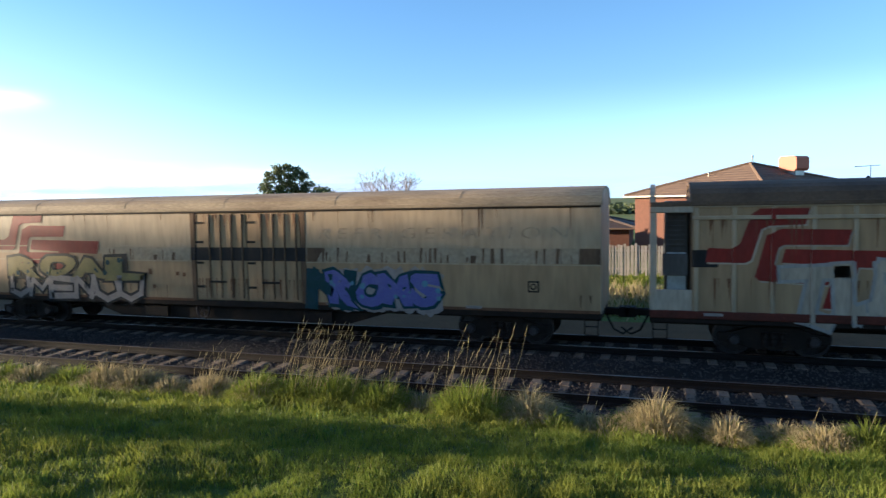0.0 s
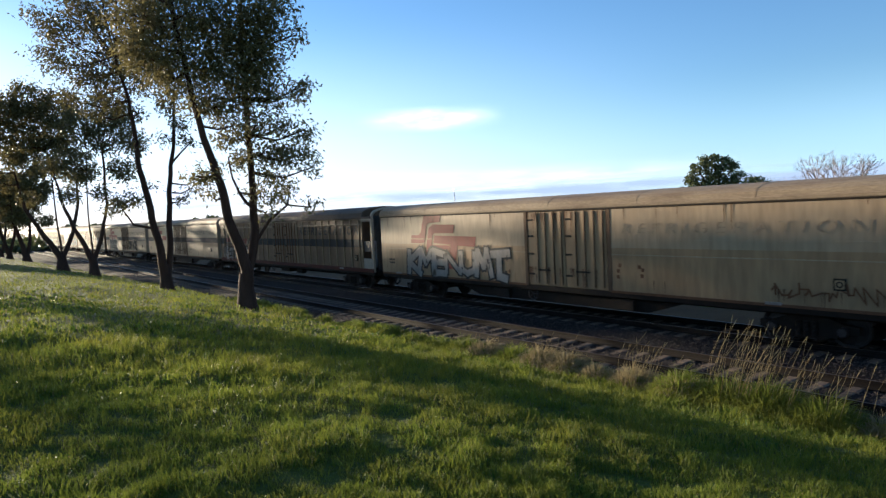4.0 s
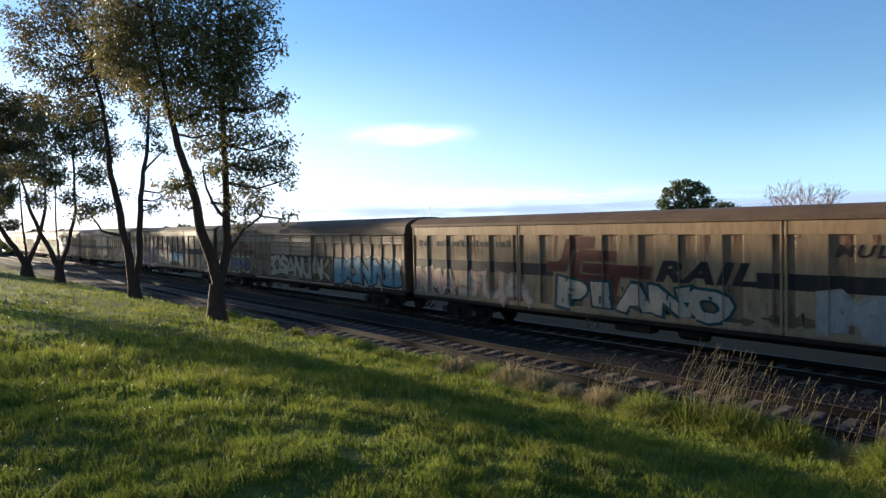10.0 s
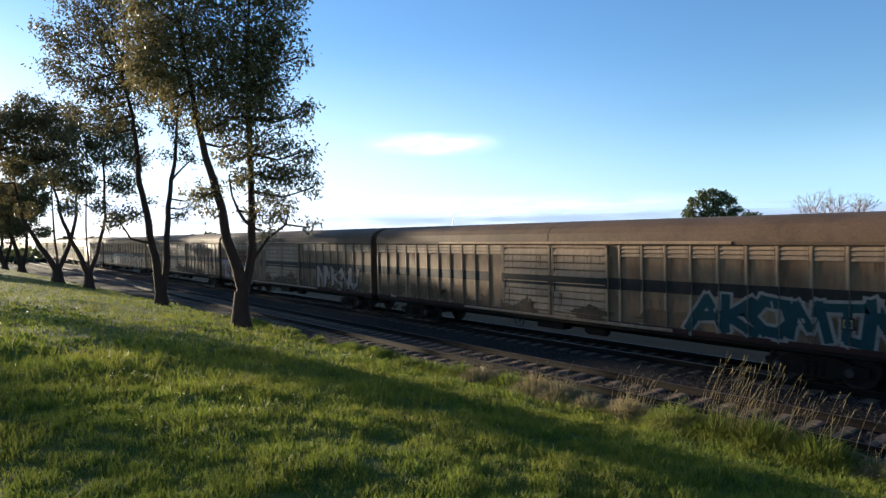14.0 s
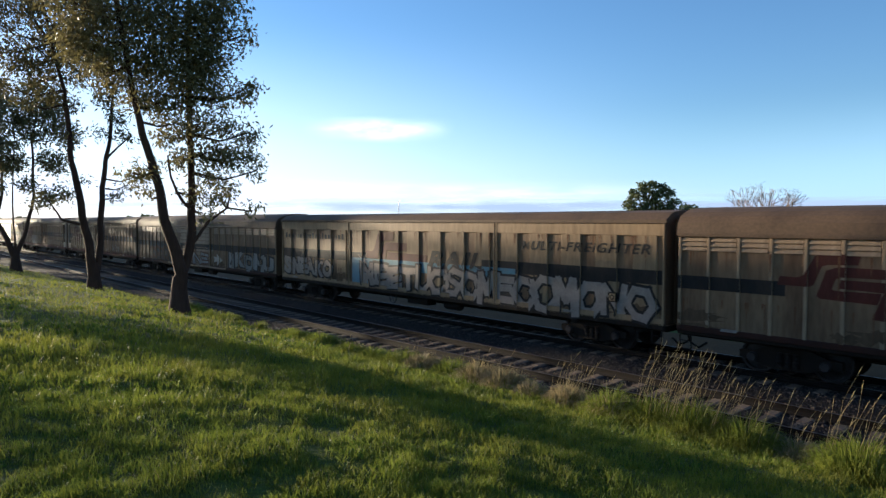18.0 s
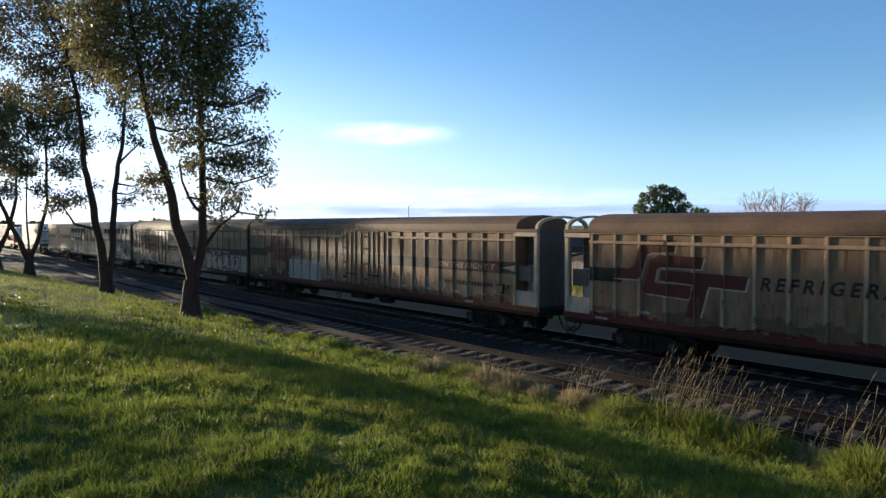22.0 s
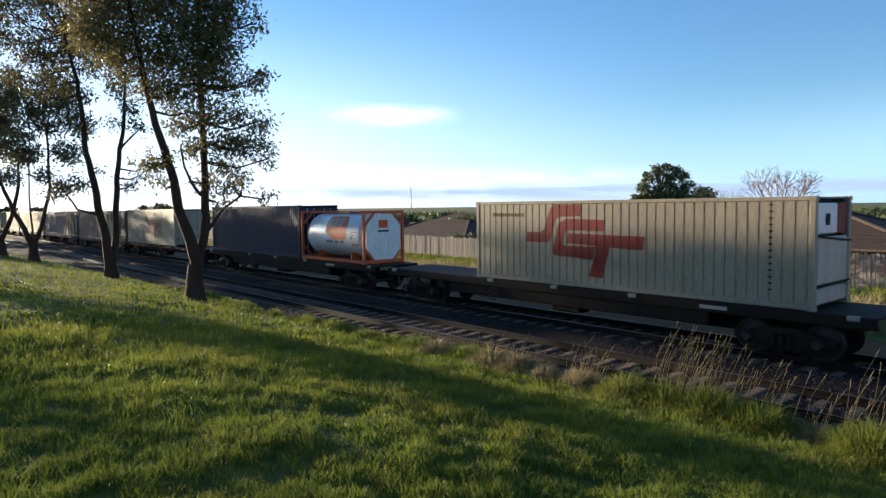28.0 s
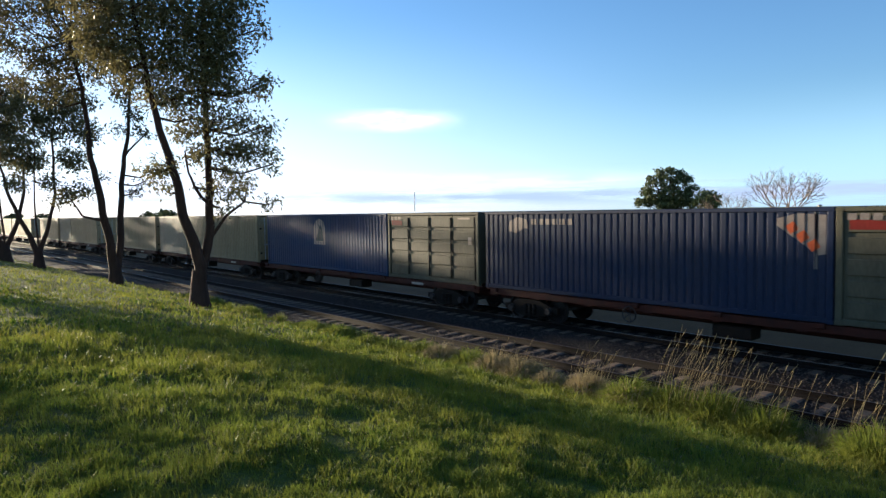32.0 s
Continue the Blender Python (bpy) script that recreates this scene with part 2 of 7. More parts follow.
# ---- building tools ----
class Shape:
    """Collects corners and faces of one mesh."""

    def __init__(self):
        self.v, self.f = [], []

    def face(self, points):
        n = len(self.v)
        self.v += [tuple(p) for p in points]
        self.f.append(tuple(range(n, n + len(points))))
        return self

    def box(self, x0, x1, y0, y1, z0, z1):
        n = len(self.v)
        self.v += [(x, y, z) for x in (x0, x1) for y in (y0, y1) for z in (z0, z1)]
        self.f += [tuple(n + k for k in q) for q in ((0, 1, 3, 2), (4, 6, 7, 5), (0, 4, 5, 1), (2, 3, 7, 6), (0, 2, 6, 4), (1, 5, 7, 3))]
        return self

    def bar(self, x0, x1, y0, y1, z0, z1, c=0.02):
        """A box whose four edges along its longest side are chamfered."""
        size = (x1 - x0, y1 - y0, z1 - z0)
        k = size.index(max(size))
        lo, hi = (x0, y0, z0), (x1, y1, z1)
        a, b = [i for i in range(3) if i != k]
        c = min(c, size[a] * 0.45, size[b] * 0.45)
        ring = [(lo[a] + c, lo[b]), (hi[a] - c, lo[b]), (hi[a], lo[b] + c), (hi[a], hi[b] - c), (hi[a] - c, hi[b]), (lo[a] + c, hi[b]), (lo[a], hi[b] - c), (lo[a], lo[b] + c)]
        if k == 1:
            ring = ring[::-1]
        n = len(self.v)
        for end in (lo[k], hi[k]):
            for p, q in ring:
                w = [0, 0, 0]
                w[k], w[a], w[b] = end, p, q
                self.v.append(tuple(w))
        self.f += [(n + i, n + (i + 1) % 8, n + 8 + (i + 1) % 8, n + 8 + i) for i in range(8)]
        self.f += [tuple(n + 7 - i for i in range(8)), tuple(n + 8 + i for i in range(8))]
        return self

    def sweep(self, profile, x0, x1, closed=True):
        """A profile of (y, z) drawn along x."""
        n, k = len(self.v), len(profile)
        self.v += [(x0, y, z) for y, z in profile] + [(x1, y, z) for y, z in profile]
        self.f += [(n + i, n + (i + 1) % k, n + k + (i + 1) % k, n + k + i) for i in range(k if closed else k - 1)]
        if closed:
            self.f += [tuple(n + k - 1 - i for i in range(k)), tuple(n + k + i for i in range(k))]
        return self

    def tube(self, a, b, r0, r1=None, sides=8, caps=True):
        """A round bar from a to b."""
        a, b = Vector(a), Vector(b)
        r1 = r0 if r1 is None else r1
        way = (b - a).normalized()
        u = way.orthogonal().normalized()
        w = way.cross(u)
        n = len(self.v)
        for p, r in ((a, r0), (b, r1)):
            for i in range(sides):
                t = 2 * math.pi * i / sides
                self.v.append(tuple(p + r * (math.cos(t) * u + math.sin(t) * w)))
        self.f += [(n + i, n + (i + 1) % sides, n + sides + (i + 1) % sides, n + sides + i) for i in range(sides)]
        if caps:
            self.f += [tuple(n + sides - 1 - i for i in range(sides)), tuple(n + sides + i for i in range(sides))]
        return self

    def lathe(self, profile, centre=(0, 0, 0), axis=1, sides=20):
        """A profile of (radius, along) turned about an axis."""
        n, k = len(self.v), len(profile)
        for i in range(sides):
            t = 2 * math.pi * i / sides
            for r, h in profile:
                p = [r * math.cos(t), r * math.sin(t)]
                p.insert(axis, h)
                self.v.append(tuple(p[j] + centre[j] for j in range(3)))
        for i in range(sides):
            for j in range(k - 1):
                p, q = n + i * k + j, n + ((i + 1) % sides) * k + j
                self.f.append((p, q, q + 1, p + 1))
        return self

    def mesh(self, name, mat, smooth=False):
        me = bpy.data.meshes.new(name)
        me.from_pydata(self.v, [], self.f)
        me.materials.append(mat)
        bm = bmesh.new()
        bm.from_mesh(me)
        bmesh.ops.recalc_face_normals(bm, faces=bm.faces)
        bm.to_mesh(me)
        bm.free()
        if smooth:
            me.shade_smooth()
        return me


def part(name, shape, mat, parent, label="", smooth=False, at=None):
    """Links one mesh as a part of a thing or of a part."""
    me = shape.mesh(name, mat, smooth) if isinstance(shape, Shape) else shape
    ob = new(name, me)
    ob.parent = parent
    if at is not None:
        ob.matrix_basis = at
    return tagged(ob, label)


def thing(name, m, label, category, group="", kind=""):
    ob = new(name)
    ob.matrix_basis = m
    ob.empty_display_size = 0.1
    return tagged(ob, label, category, group, kind)


def single(name, shape, mat, label, category="", group="", kind="", smooth=False, m=None):
    ob = new(name, shape.mesh(name, mat, smooth) if isinstance(shape, Shape) else shape)
    if m is not None:
        ob.matrix_basis = m
    return tagged(ob, label, category, group, kind)


def quick(name, verts, faces, mat):
    """A large mesh straight from arrays."""
    me = bpy.data.meshes.new(name)
    me.from_pydata(verts, [], faces)
    me.materials.append(mat)
    return me

# ---- the land: a lawn on the near bank, the railway below it, rough grass and gardens beyond ----
TRACK_Y, NEAR_Y = 18.97, 14.5
PROFILE = [(-3000, 2.0), (-60, 2.1), (-4, 2.32), (1, 2.30), (3, 2.10), (5, 1.85), (7, 1.45), (8.3, 1.15), (9.0, 0.80), (10.2, 0.15), (11.5, -0.42), (22.0, -0.42), (24.5, -0.30), (26, 0.05), (29, 0.12), (34, 0.15), (60, 0.2), (3000, 0.2)]


def land(x, y):
    """The height of the ground."""
    z = float(np.interp(y, [p[0] for p in PROFILE], [p[1] for p in PROFILE]))
    if -40 < y < 11 and abs(x) < 150:
        z += 0.07 * noise.noise((x * 0.22, y * 0.3, 3.1)) + 0.06 * noise.noise((x * 0.9, y * 0.9, 7.7)) + 0.045 * noise.noise((x * 2.3, y * 2.3, 1.7))
    if y < 11:
        # the bank sinks to the level of the line further along it
        z = max(z - min(2.0, 0.012 * max(0.0, -25 - x)), min(z, -0.3))
    return z


xs = [-3000, -1500, -700, -400, -250, -180] + [-150 + 1.2 * k for k in range(84)] + [-49 + 0.5 * k for k in range(151)] + [30, 40, 60, 100, 200, 500, 1500, 3000]
ys = [-3000, -800, -200, -60, -30, -15] + [-8 + 0.5 * k for k in range(40)] + [12.5, 17, 22, 23.5, 25, 26, 27.5, 29, 31, 34, 40, 60, 120, 400, 1200, 3000]
verts = [(x, y, land(x, y)) for x in xs for y in ys]
nx, ny = len(xs), len(ys)
faces = [(i * ny + j, (i + 1) * ny + j, (i + 1) * ny + j + 1, i * ny + j + 1) for i in range(nx - 1) for j in range(ny - 1)]
ground_mesh = quick("ground", verts, faces, earth)
ground_mesh.materials.append(far_grass)
ground_mesh.materials.append(ballast_rock)
for p in ground_mesh.polygons:
    p.use_smooth = True
    if p.center.y > 22:
        p.material_index = 1
    elif p.center.y > 9.3:
        p.material_index = 2
ground = tagged(new("ground", ground_mesh), "green lawn on a low bank beside the railway", "ground", kind="structure")

# ballast bed under both tracks, with a shallow trough between them
bed = Shape()
bed_profile = [(11.9, -0.46), (12.5, -0.24), (13.1, -0.215), (15.9, -0.215), (16.6, -0.30), (17.2, -0.22), (17.7, -0.21), (20.25, -0.21), (20.9, -0.24), (21.7, -0.46)]
bx = [-700, -300] + [-150 + 1.0 * k for k in range(191)] + [60, 120, 400]
for x in bx:
    for y, z in bed_profile:
        wob = 0.03 * noise.noise((x * 0.7, y * 1.3, 0.5))
        bed.v.append((x, y + 0.15 * noise.noise((x * 0.3, y, 2.0)), z + wob))
k = len(bed_profile)
bed.f = [(i * k + j, (i + 1) * k + j, (i + 1) * k + j + 1, i * k + j + 1) for i in range(len(bx) - 1) for j in range(k - 1)]
single("ballast", bed, ballast_rock, "dark crushed rock ballast bed under two tracks", "ballast", kind="structure", smooth=True)

RAIL = [(-0.07, -0.17), (0.07, -0.17), (0.07, -0.155), (0.012, -0.13), (0.012, -0.045), (0.036, -0.035), (0.036, -0.004), (0.03, 0), (-0.03, 0), (-0.036, -0.004), (-0.036, -0.035), (-0.012, -0.045), (-0.012, -0.13), (-0.07, -0.155)]


def track(name, y, gauge, head, label):
    t = thing(name, pose(0, y, 0), label, "railway track", kind="structure")
    for side in (-1, 1):
        c = side * (gauge / 2 + 0.036)
        rail = part("rail", Shape().sweep([(c + a, b) for a, b in RAIL], -700, 400), rail_steel, t)
        part("rail_head", Shape().box(-700, 400, c - 0.028, c + 0.028, 0.0, 0.004), head, rail, "worn running surface of the rail")
    s = Shape()
    for a, b in ((-1.27, -0.42), (0.42, 1.27)):
        s.bar(-0.125, 0.125, a, b, -0.34, -0.172, 0.03)
    s.bar(-0.11, 0.11, -0.42, 0.42, -0.34, -0.195, 0.03)
    sleeper = s.mesh("sleeper", concrete)
    rest = Shape()
    for i in range(-190, 100):
        x = i * 0.667
        if -75 < i < 40:
            part("sleeper", sleeper, concrete, t, at=pose(x, random.uniform(-0.02, 0.02), random.uniform(-0.012, 0.004), 0, 0, random.uniform(-0.8, 0.8)))
        else:
            rest.bar(x - 0.125, x + 0.125, -1.27, 1.27, -0.34, -0.178, 0.03)
    far = part("sleeper_bed_beyond", rest, concrete, t, "far concrete sleepers")
    far["kind"] = "stuff"
    return t


track("track_near", NEAR_Y, 1.6, rail_dull, "empty railway track with dull rails on concrete sleepers")
track("track_far", TRACK_Y, 1.435, rail_shine, "railway track with shiny rails on concrete sleepers")

# a pale gravel service strip beyond the far track
strip = Shape()
for x in bx:
    for y in (21.2, 22.2, 23.6, 24.6):
        strip.v.append((x, y + 0.15 * noise.noise((x * 0.25, y, 4.0)), land(x, y) + (0.03 if 22 < y < 24 else -0.02) + 0.02 * noise.noise((x, y, 5.0))))
strip.f = [(i * 4 + j, (i + 1) * 4 + j, (i + 1) * 4 + j + 1, i * 4 + j + 1) for i in range(len(bx) - 1) for j in range(3)]
single("gravel_path", strip, gravel, "pale gravel service strip beside the far track", "path", kind="structure", smooth=True)


# loose stones over the ballast
def loose_stones(count, seed):
    rng = np.random.default_rng(seed)
    x = 14 - 42 * rng.random(count) ** 1.3
    y = rng.uniform(11.6, 21.6, count)
    z = np.interp(y, [p[0] for p in bed_profile], [p[1] for p in bed_profile])
    r = rng.uniform(0.018, 0.045, count)
    six = np.array([(1, 0, 0), (0, 1, 0), (-1, 0, 0), (0, -1, 0), (0, 0, 1), (0, 0, -0.8)], float)
    v = six[None] * rng.uniform(0.6, 1.3, (count, 6, 1))
    a = rng.uniform(0, 2 * np.pi, count)[:, None]
    vx, vy = v[:, :, 0] * np.cos(a) - v[:, :, 1] * np.sin(a), v[:, :, 0] * np.sin(a) + v[:, :, 1] * np.cos(a)
    v = np.stack([vx, vy, v[:, :, 2] * 0.7], 2) * r[:, None, None] + np.stack([x, y, z + r * 0.3], 1)[:, None]
    f = np.array([(0, 1, 4), (1, 2, 4), (2, 3, 4), (3, 0, 4), (1, 0, 5), (2, 1, 5), (3, 2, 5), (0, 3, 5)])
    f = (f[None] + 6 * np.arange(count)[:, None, None]).reshape(-1, 3)
    return quick("ballast_stones", v.reshape(-1, 3).tolist(), f.tolist(), stone)


tagged(new("ballast_stones", loose_stones(42000, 8)), "loose dark crushed stones over the ballast", "stones", kind="stuff")

# ---- the train ----
def run(t):
    """How far the train has run along the line, in metres, at t seconds (0 at 16 s)."""
    q = (t - 16.0) / 16.0
    return 284.0 * (0.92907 * q - 0.00566 * q * q + 0.000836 * q ** 3)


MOVING, WHEELS = [], []
SIDE = 1.46


SPRING = Shape().lathe([(0.0, 0.3), (0.075, 0.3), (0.06, 0.36), (0.08, 0.42), (0.06, 0.48), (0.08, 0.54), (0.06, 0.6), (0.075, 0.66), (0.0, 0.66)], (0, 0, 0), 2, 10).mesh("spring", under)


def bogie(parent, x):
    b = part("bogie", Shape().bar(-0.22, 0.22, -1.05, 1.05, 0.42, 0.72, 0.04), under, parent, "dark cast steel bogie", at=pose(x, 0, 0))
    for s in (-1, 1):
        fr = Shape()
        prof = [(-1.25, 0.40), (-1.25, 0.60), (-0.95, 0.62), (-0.45, 0.80), (0.45, 0.80), (0.95, 0.62), (1.25, 0.60), (1.25, 0.40), (0.95, 0.36), (0.40, 0.22), (-0.40, 0.22), (-0.95, 0.36)]
        n = len(fr.v)
        y0, y1 = (s * 0.98, s * 1.14) if s > 0 else (s * 1.14, s * 0.98)
        fr.v += [(px, y0, pz) for px, pz in prof] + [(px, y1, pz) for px, pz in prof]
        m = len(prof)
        fr.f += [(n + i, n + (i + 1) % m, n + m + (i + 1) % m, n + m + i) for i in range(m)] + [tuple(n + i for i in range(m)), tuple(n + m + i for i in range(m))]
        part("side_frame", fr, under, b)
        for dx in (-0.2, 0.0, 0.2):
            part("spring", SPRING, under, b, at=pose(dx, s * 1.17, 0))
        for ax in (-0.89, 0.89):
            part("axle_box", Shape().lathe([(0.0, -0.07), (0.11, -0.07), (0.13, -0.03), (0.13, 0.09), (0.0, 0.09)], (ax, s * 1.2, 0.46), 1, 12), wheel_steel, b, "worn grey axle box cover")
    for ax in (-0.89, 0.89):
        w = Shape()
        w.tube((0, -1.1, 0), (0, 1.1, 0), 0.08, sides=10)
        for s in (-1, 1):
            w.lathe([(0.0, s * 0.80), (0.14, s * 0.82), (0.16, s * 0.75), (0.38, s * 0.73), (0.39, s * 0.80), (0.46, s * 0.80), (0.465, s * 0.70), (0.49, s * 0.685), (0.49, s * 0.66), (0.36, s * 0.66), (0.16, s * 0.69), (0.0, s * 0.69)], (0, 0, 0), 1, 22)
        ws = part("wheelset", w, wheel_steel, b, at=pose(ax, 0, 0.46))
        WHEELS.append((ws, ax))
    return b


def coupler(parent, x, way):
    c = Shape().bar(min(x, x + way * 0.75), max(x, x + way * 0.75), -0.09, 0.09, 0.78, 0.98, 0.03)
    c.bar(min(x + way * 0.55, x + way * 0.85), max(x + way * 0.55, x + way * 0.85), -0.17, 0.15, 0.74, 1.02, 0.05)
    part("coupler", c, under, parent)
    h = Shape()
    pts = [(x + way * 0.05, -0.35, 0.85), (x + way * 0.25, -0.38, 0.45), (x + way * 0.5, -0.38, 0.32), (x + way * 0.75, -0.36, 0.5)]
    for a, b in zip(pts, pts[1:]):
        h.tube(a, b, 0.03, sides=6)
    part("brake_hose", h, dark, parent)


def wagon(name, u, label, category, group):
    """A rail vehicle whose middle lies u metres along the train."""
    w = thing(name, pose(u + run(0), TRACK_Y, 0), label, category, group)
    MOVING.append((w, u))
    return w


# ---- paint on the sides: flat shapes laid onto the sheet, cut where the sheet steps in or out ----
def cut(poly, a, b):
    """The piece of a polygon of (x, z) between x = a and x = b."""
    for lim, sign in ((a, 1), (b, -1)):
        out = []
        for p, q in zip(poly, poly[1:] + poly[:1]):
            pin, qin = sign * (p[0] - lim) >= 0, sign * (q[0] - lim) >= 0
            if pin:
                out.append(p)
            if pin != qin:
                k = (lim - p[0]) / (q[0] - p[0])
                out.append((lim, p[1] + k * (q[1] - p[1])))
        poly = out
        if len(poly) < 3:
            return []
    return poly


def paint(name, polys, mat, parent, sheet, layer=1, label=""):
    if name in ("stripe", "sign_mark", "repainted_patch") and len(polys) > 1:
        return [paint(name, [p], mat, parent, sheet, layer, label) for p in polys][0]
    s = Shape()
    for a, b, y in sheet:
        for k, poly in enumerate(polys):
            piece = cut(list(poly), a, b)
            if piece:
                s.face([(x, y - 0.004 * layer - 0.0006 * (k % 9), z) for x, z in piece])
    if not s.v:
        return None
    me = bpy.data.meshes.new(name)
    me.from_pydata(s.v, [], s.f)
    me.materials.append(mat)
    return tagged(new_child(name, me, parent), label)


def new_child(name, me, parent):
    ob = new(name, me)
    ob.parent = parent
    return ob


def rect(x0, x1, z0, z1):
    return [(x0, z0), (x1, z0), (x1, z1), (x0, z1)]


EMBLEM = [
    [(208, 150), (252, 152), (268, 140), (290, 65), (305, 52), (395, 52), (388, 92), (322, 95), (308, 103), (290, 180), (278, 188), (203, 187)],
    [(345, 102), (470, 105), (462, 142), (350, 142), (340, 150), (332, 190), (338, 196), (440, 196), (430, 240), (305, 232), (297, 222), (318, 118)],
    [(352, 152), (582, 157), (574, 200), (482, 196), (460, 300), (420, 297), (443, 193), (345, 186)],
]


def emblem(x, z, wide=4.8, high=2.45):
    """The three joined strokes of the operator's emblem."""
    return [[(x + (a - 202) / 380 * wide, z + (300 - b) / 248 * high) for a, b in p] for p in EMBLEM]


def letters(text, size, shear=0.0, fat=0.0, gap=1.0):
    """Flat letters from the built-in font, as polygons of (x, z) from the origin."""
    c = bpy.data.curves.new("text", "FONT")
    c.body, c.size, c.shear, c.offset, c.space_character, c.resolution_u = text, size, shear, fat, gap, 3
    ob = bpy.data.objects.new("text", c)
    me = bpy.data.meshes.new_from_object(ob)
    polys = [[(me.vertices[i].co.x, me.vertices[i].co.y) for i in p.vertices] for p in me.polygons]
    bpy.data.objects.remove(ob)
    bpy.data.curves.remove(c)
    bpy.data.meshes.remove(me)
    return polys


def fitted(polys, x0, x1, z0, z1):
    xs_, zs_ = [p[0] for q in polys for p in q], [p[1] for q in polys for p in q]
    a, b, c, d = min(xs_), max(xs_), min(zs_), max(zs_)
    return [[(x0 + (x - a) / (b - a) * (x1 - x0), z0 + (z - c) / (d - c) * (z1 - z0)) for x, z in q] for q in polys]


def glyphs(polys):
    """Sorts the polygons of a line of text into letters: those that share a corner belong together."""
    groups = []
    for poly in polys:
        keys = {(round(x, 4), round(z, 4)) for x, z in poly}
        hit = [g for g in groups if g[0] & keys]
        for g in hit:
            groups.remove(g)
        groups.append((keys.union(*(g[0] for g in hit)), [poly] + [p for g in hit for p in g[1]]))
    return [g[1] for g in groups]


def words(text, x0, x1, z0, z1, mat, parent, sheet, label, shear=0.25, fat=0.02, gap=1.15):
    for polys in glyphs(fitted(letters(text, 1.0, shear, fat, gap), x0, x1, z0, z1)):
        paint("letter", polys, mat, parent, sheet, 3, label)


def ribbon(pts, width, taper=0.0):
    """A brush stroke along a line of (x, z), as quads with overlapping ends."""
    out = []
    n = len(pts) - 1
    for i, (p, q) in enumerate(zip(pts, pts[1:])):
        dx, dz = q[0] - p[0], q[1] - p[1]
        d = math.hypot(dx, dz) or 1.0
        ux, uz = dx / d, dz / d
        a, b = width * (1 - taper * i / n) / 2, width * (1 - taper * (i + 1) / n) / 2
        e, f = a * 0.8, b * 0.8
        out.append([(p[0] - ux * e - uz * a, p[1] - uz * e + ux * a), (p[0] - ux * e + uz * a, p[1] - uz * e - ux * a), (q[0] + ux * f + uz * b, q[1] + uz * f - ux * b), (q[0] + ux * f - uz * b, q[1] + uz * f + ux * b)])
    return out


# skeletons of angular sprayed forms, in a unit square
FORMS = [
    [[(0.1, 0), (0.15, 1)], [(0.15, 1), (0.8, 0.05)], [(0.8, 0), (0.9, 1)]],
    [[(0.95, 0.85), (0.5, 1.0), (0.1, 0.75), (0.85, 0.4), (0.6, 0.05), (0.05, 0.12)]],
    [[(0.15, 0), (0.1, 1)], [(0.1, 0.95), (0.9, 0.9)], [(0.1, 0.5), (0.75, 0.52)], [(0.15, 0.05), (0.9, 0.08)]],
    [[(0.1, 0), (0.15, 1)], [(0.9, 1), (0.2, 0.45), (0.95, 0)]],
    [[(0.05, 0), (0.45, 1), (0.95, 0)], [(0.25, 0.35), (0.8, 0.4)]],
    [[(0.3, 0.05), (0.05, 0.5), (0.35, 0.95), (0.8, 0.9), (0.95, 0.4), (0.65, 0.02), (0.3, 0.05)]],
    [[(0.05, 0), (0.2, 1), (0.5, 0.35), (0.8, 1), (0.95, 0)]],
    [[(0.1, 1), (0.15, 0.2), (0.5, 0.0), (0.85, 0.25), (0.9, 1)]],
    [[(0.1, 0.95), (0.95, 1.0)], [(0.5, 1), (0.45, 0)], [(0.45, 0.0), (0.8, -0.1)]],
]


def scribble(x0, z0, w_, h_, mat, parent, sheet, seed, label, width=0.03):
    """A thin sprayed tag: one restless line."""
    rng = random.Random(seed)
    n = max(6, int(w_ / 0.09))
    pts = [(x0 + w_ * i / n + rng.uniform(-0.13, 0.13), z0 + h_ * (0.5 + 0.5 * math.sin(i * rng.uniform(1.4, 2.6)) * rng.uniform(0.4, 1.0))) for i in range(n + 1)]
    paint("scrawl", ribbon(pts, width, 0.3), mat, parent, sheet, 6, label)


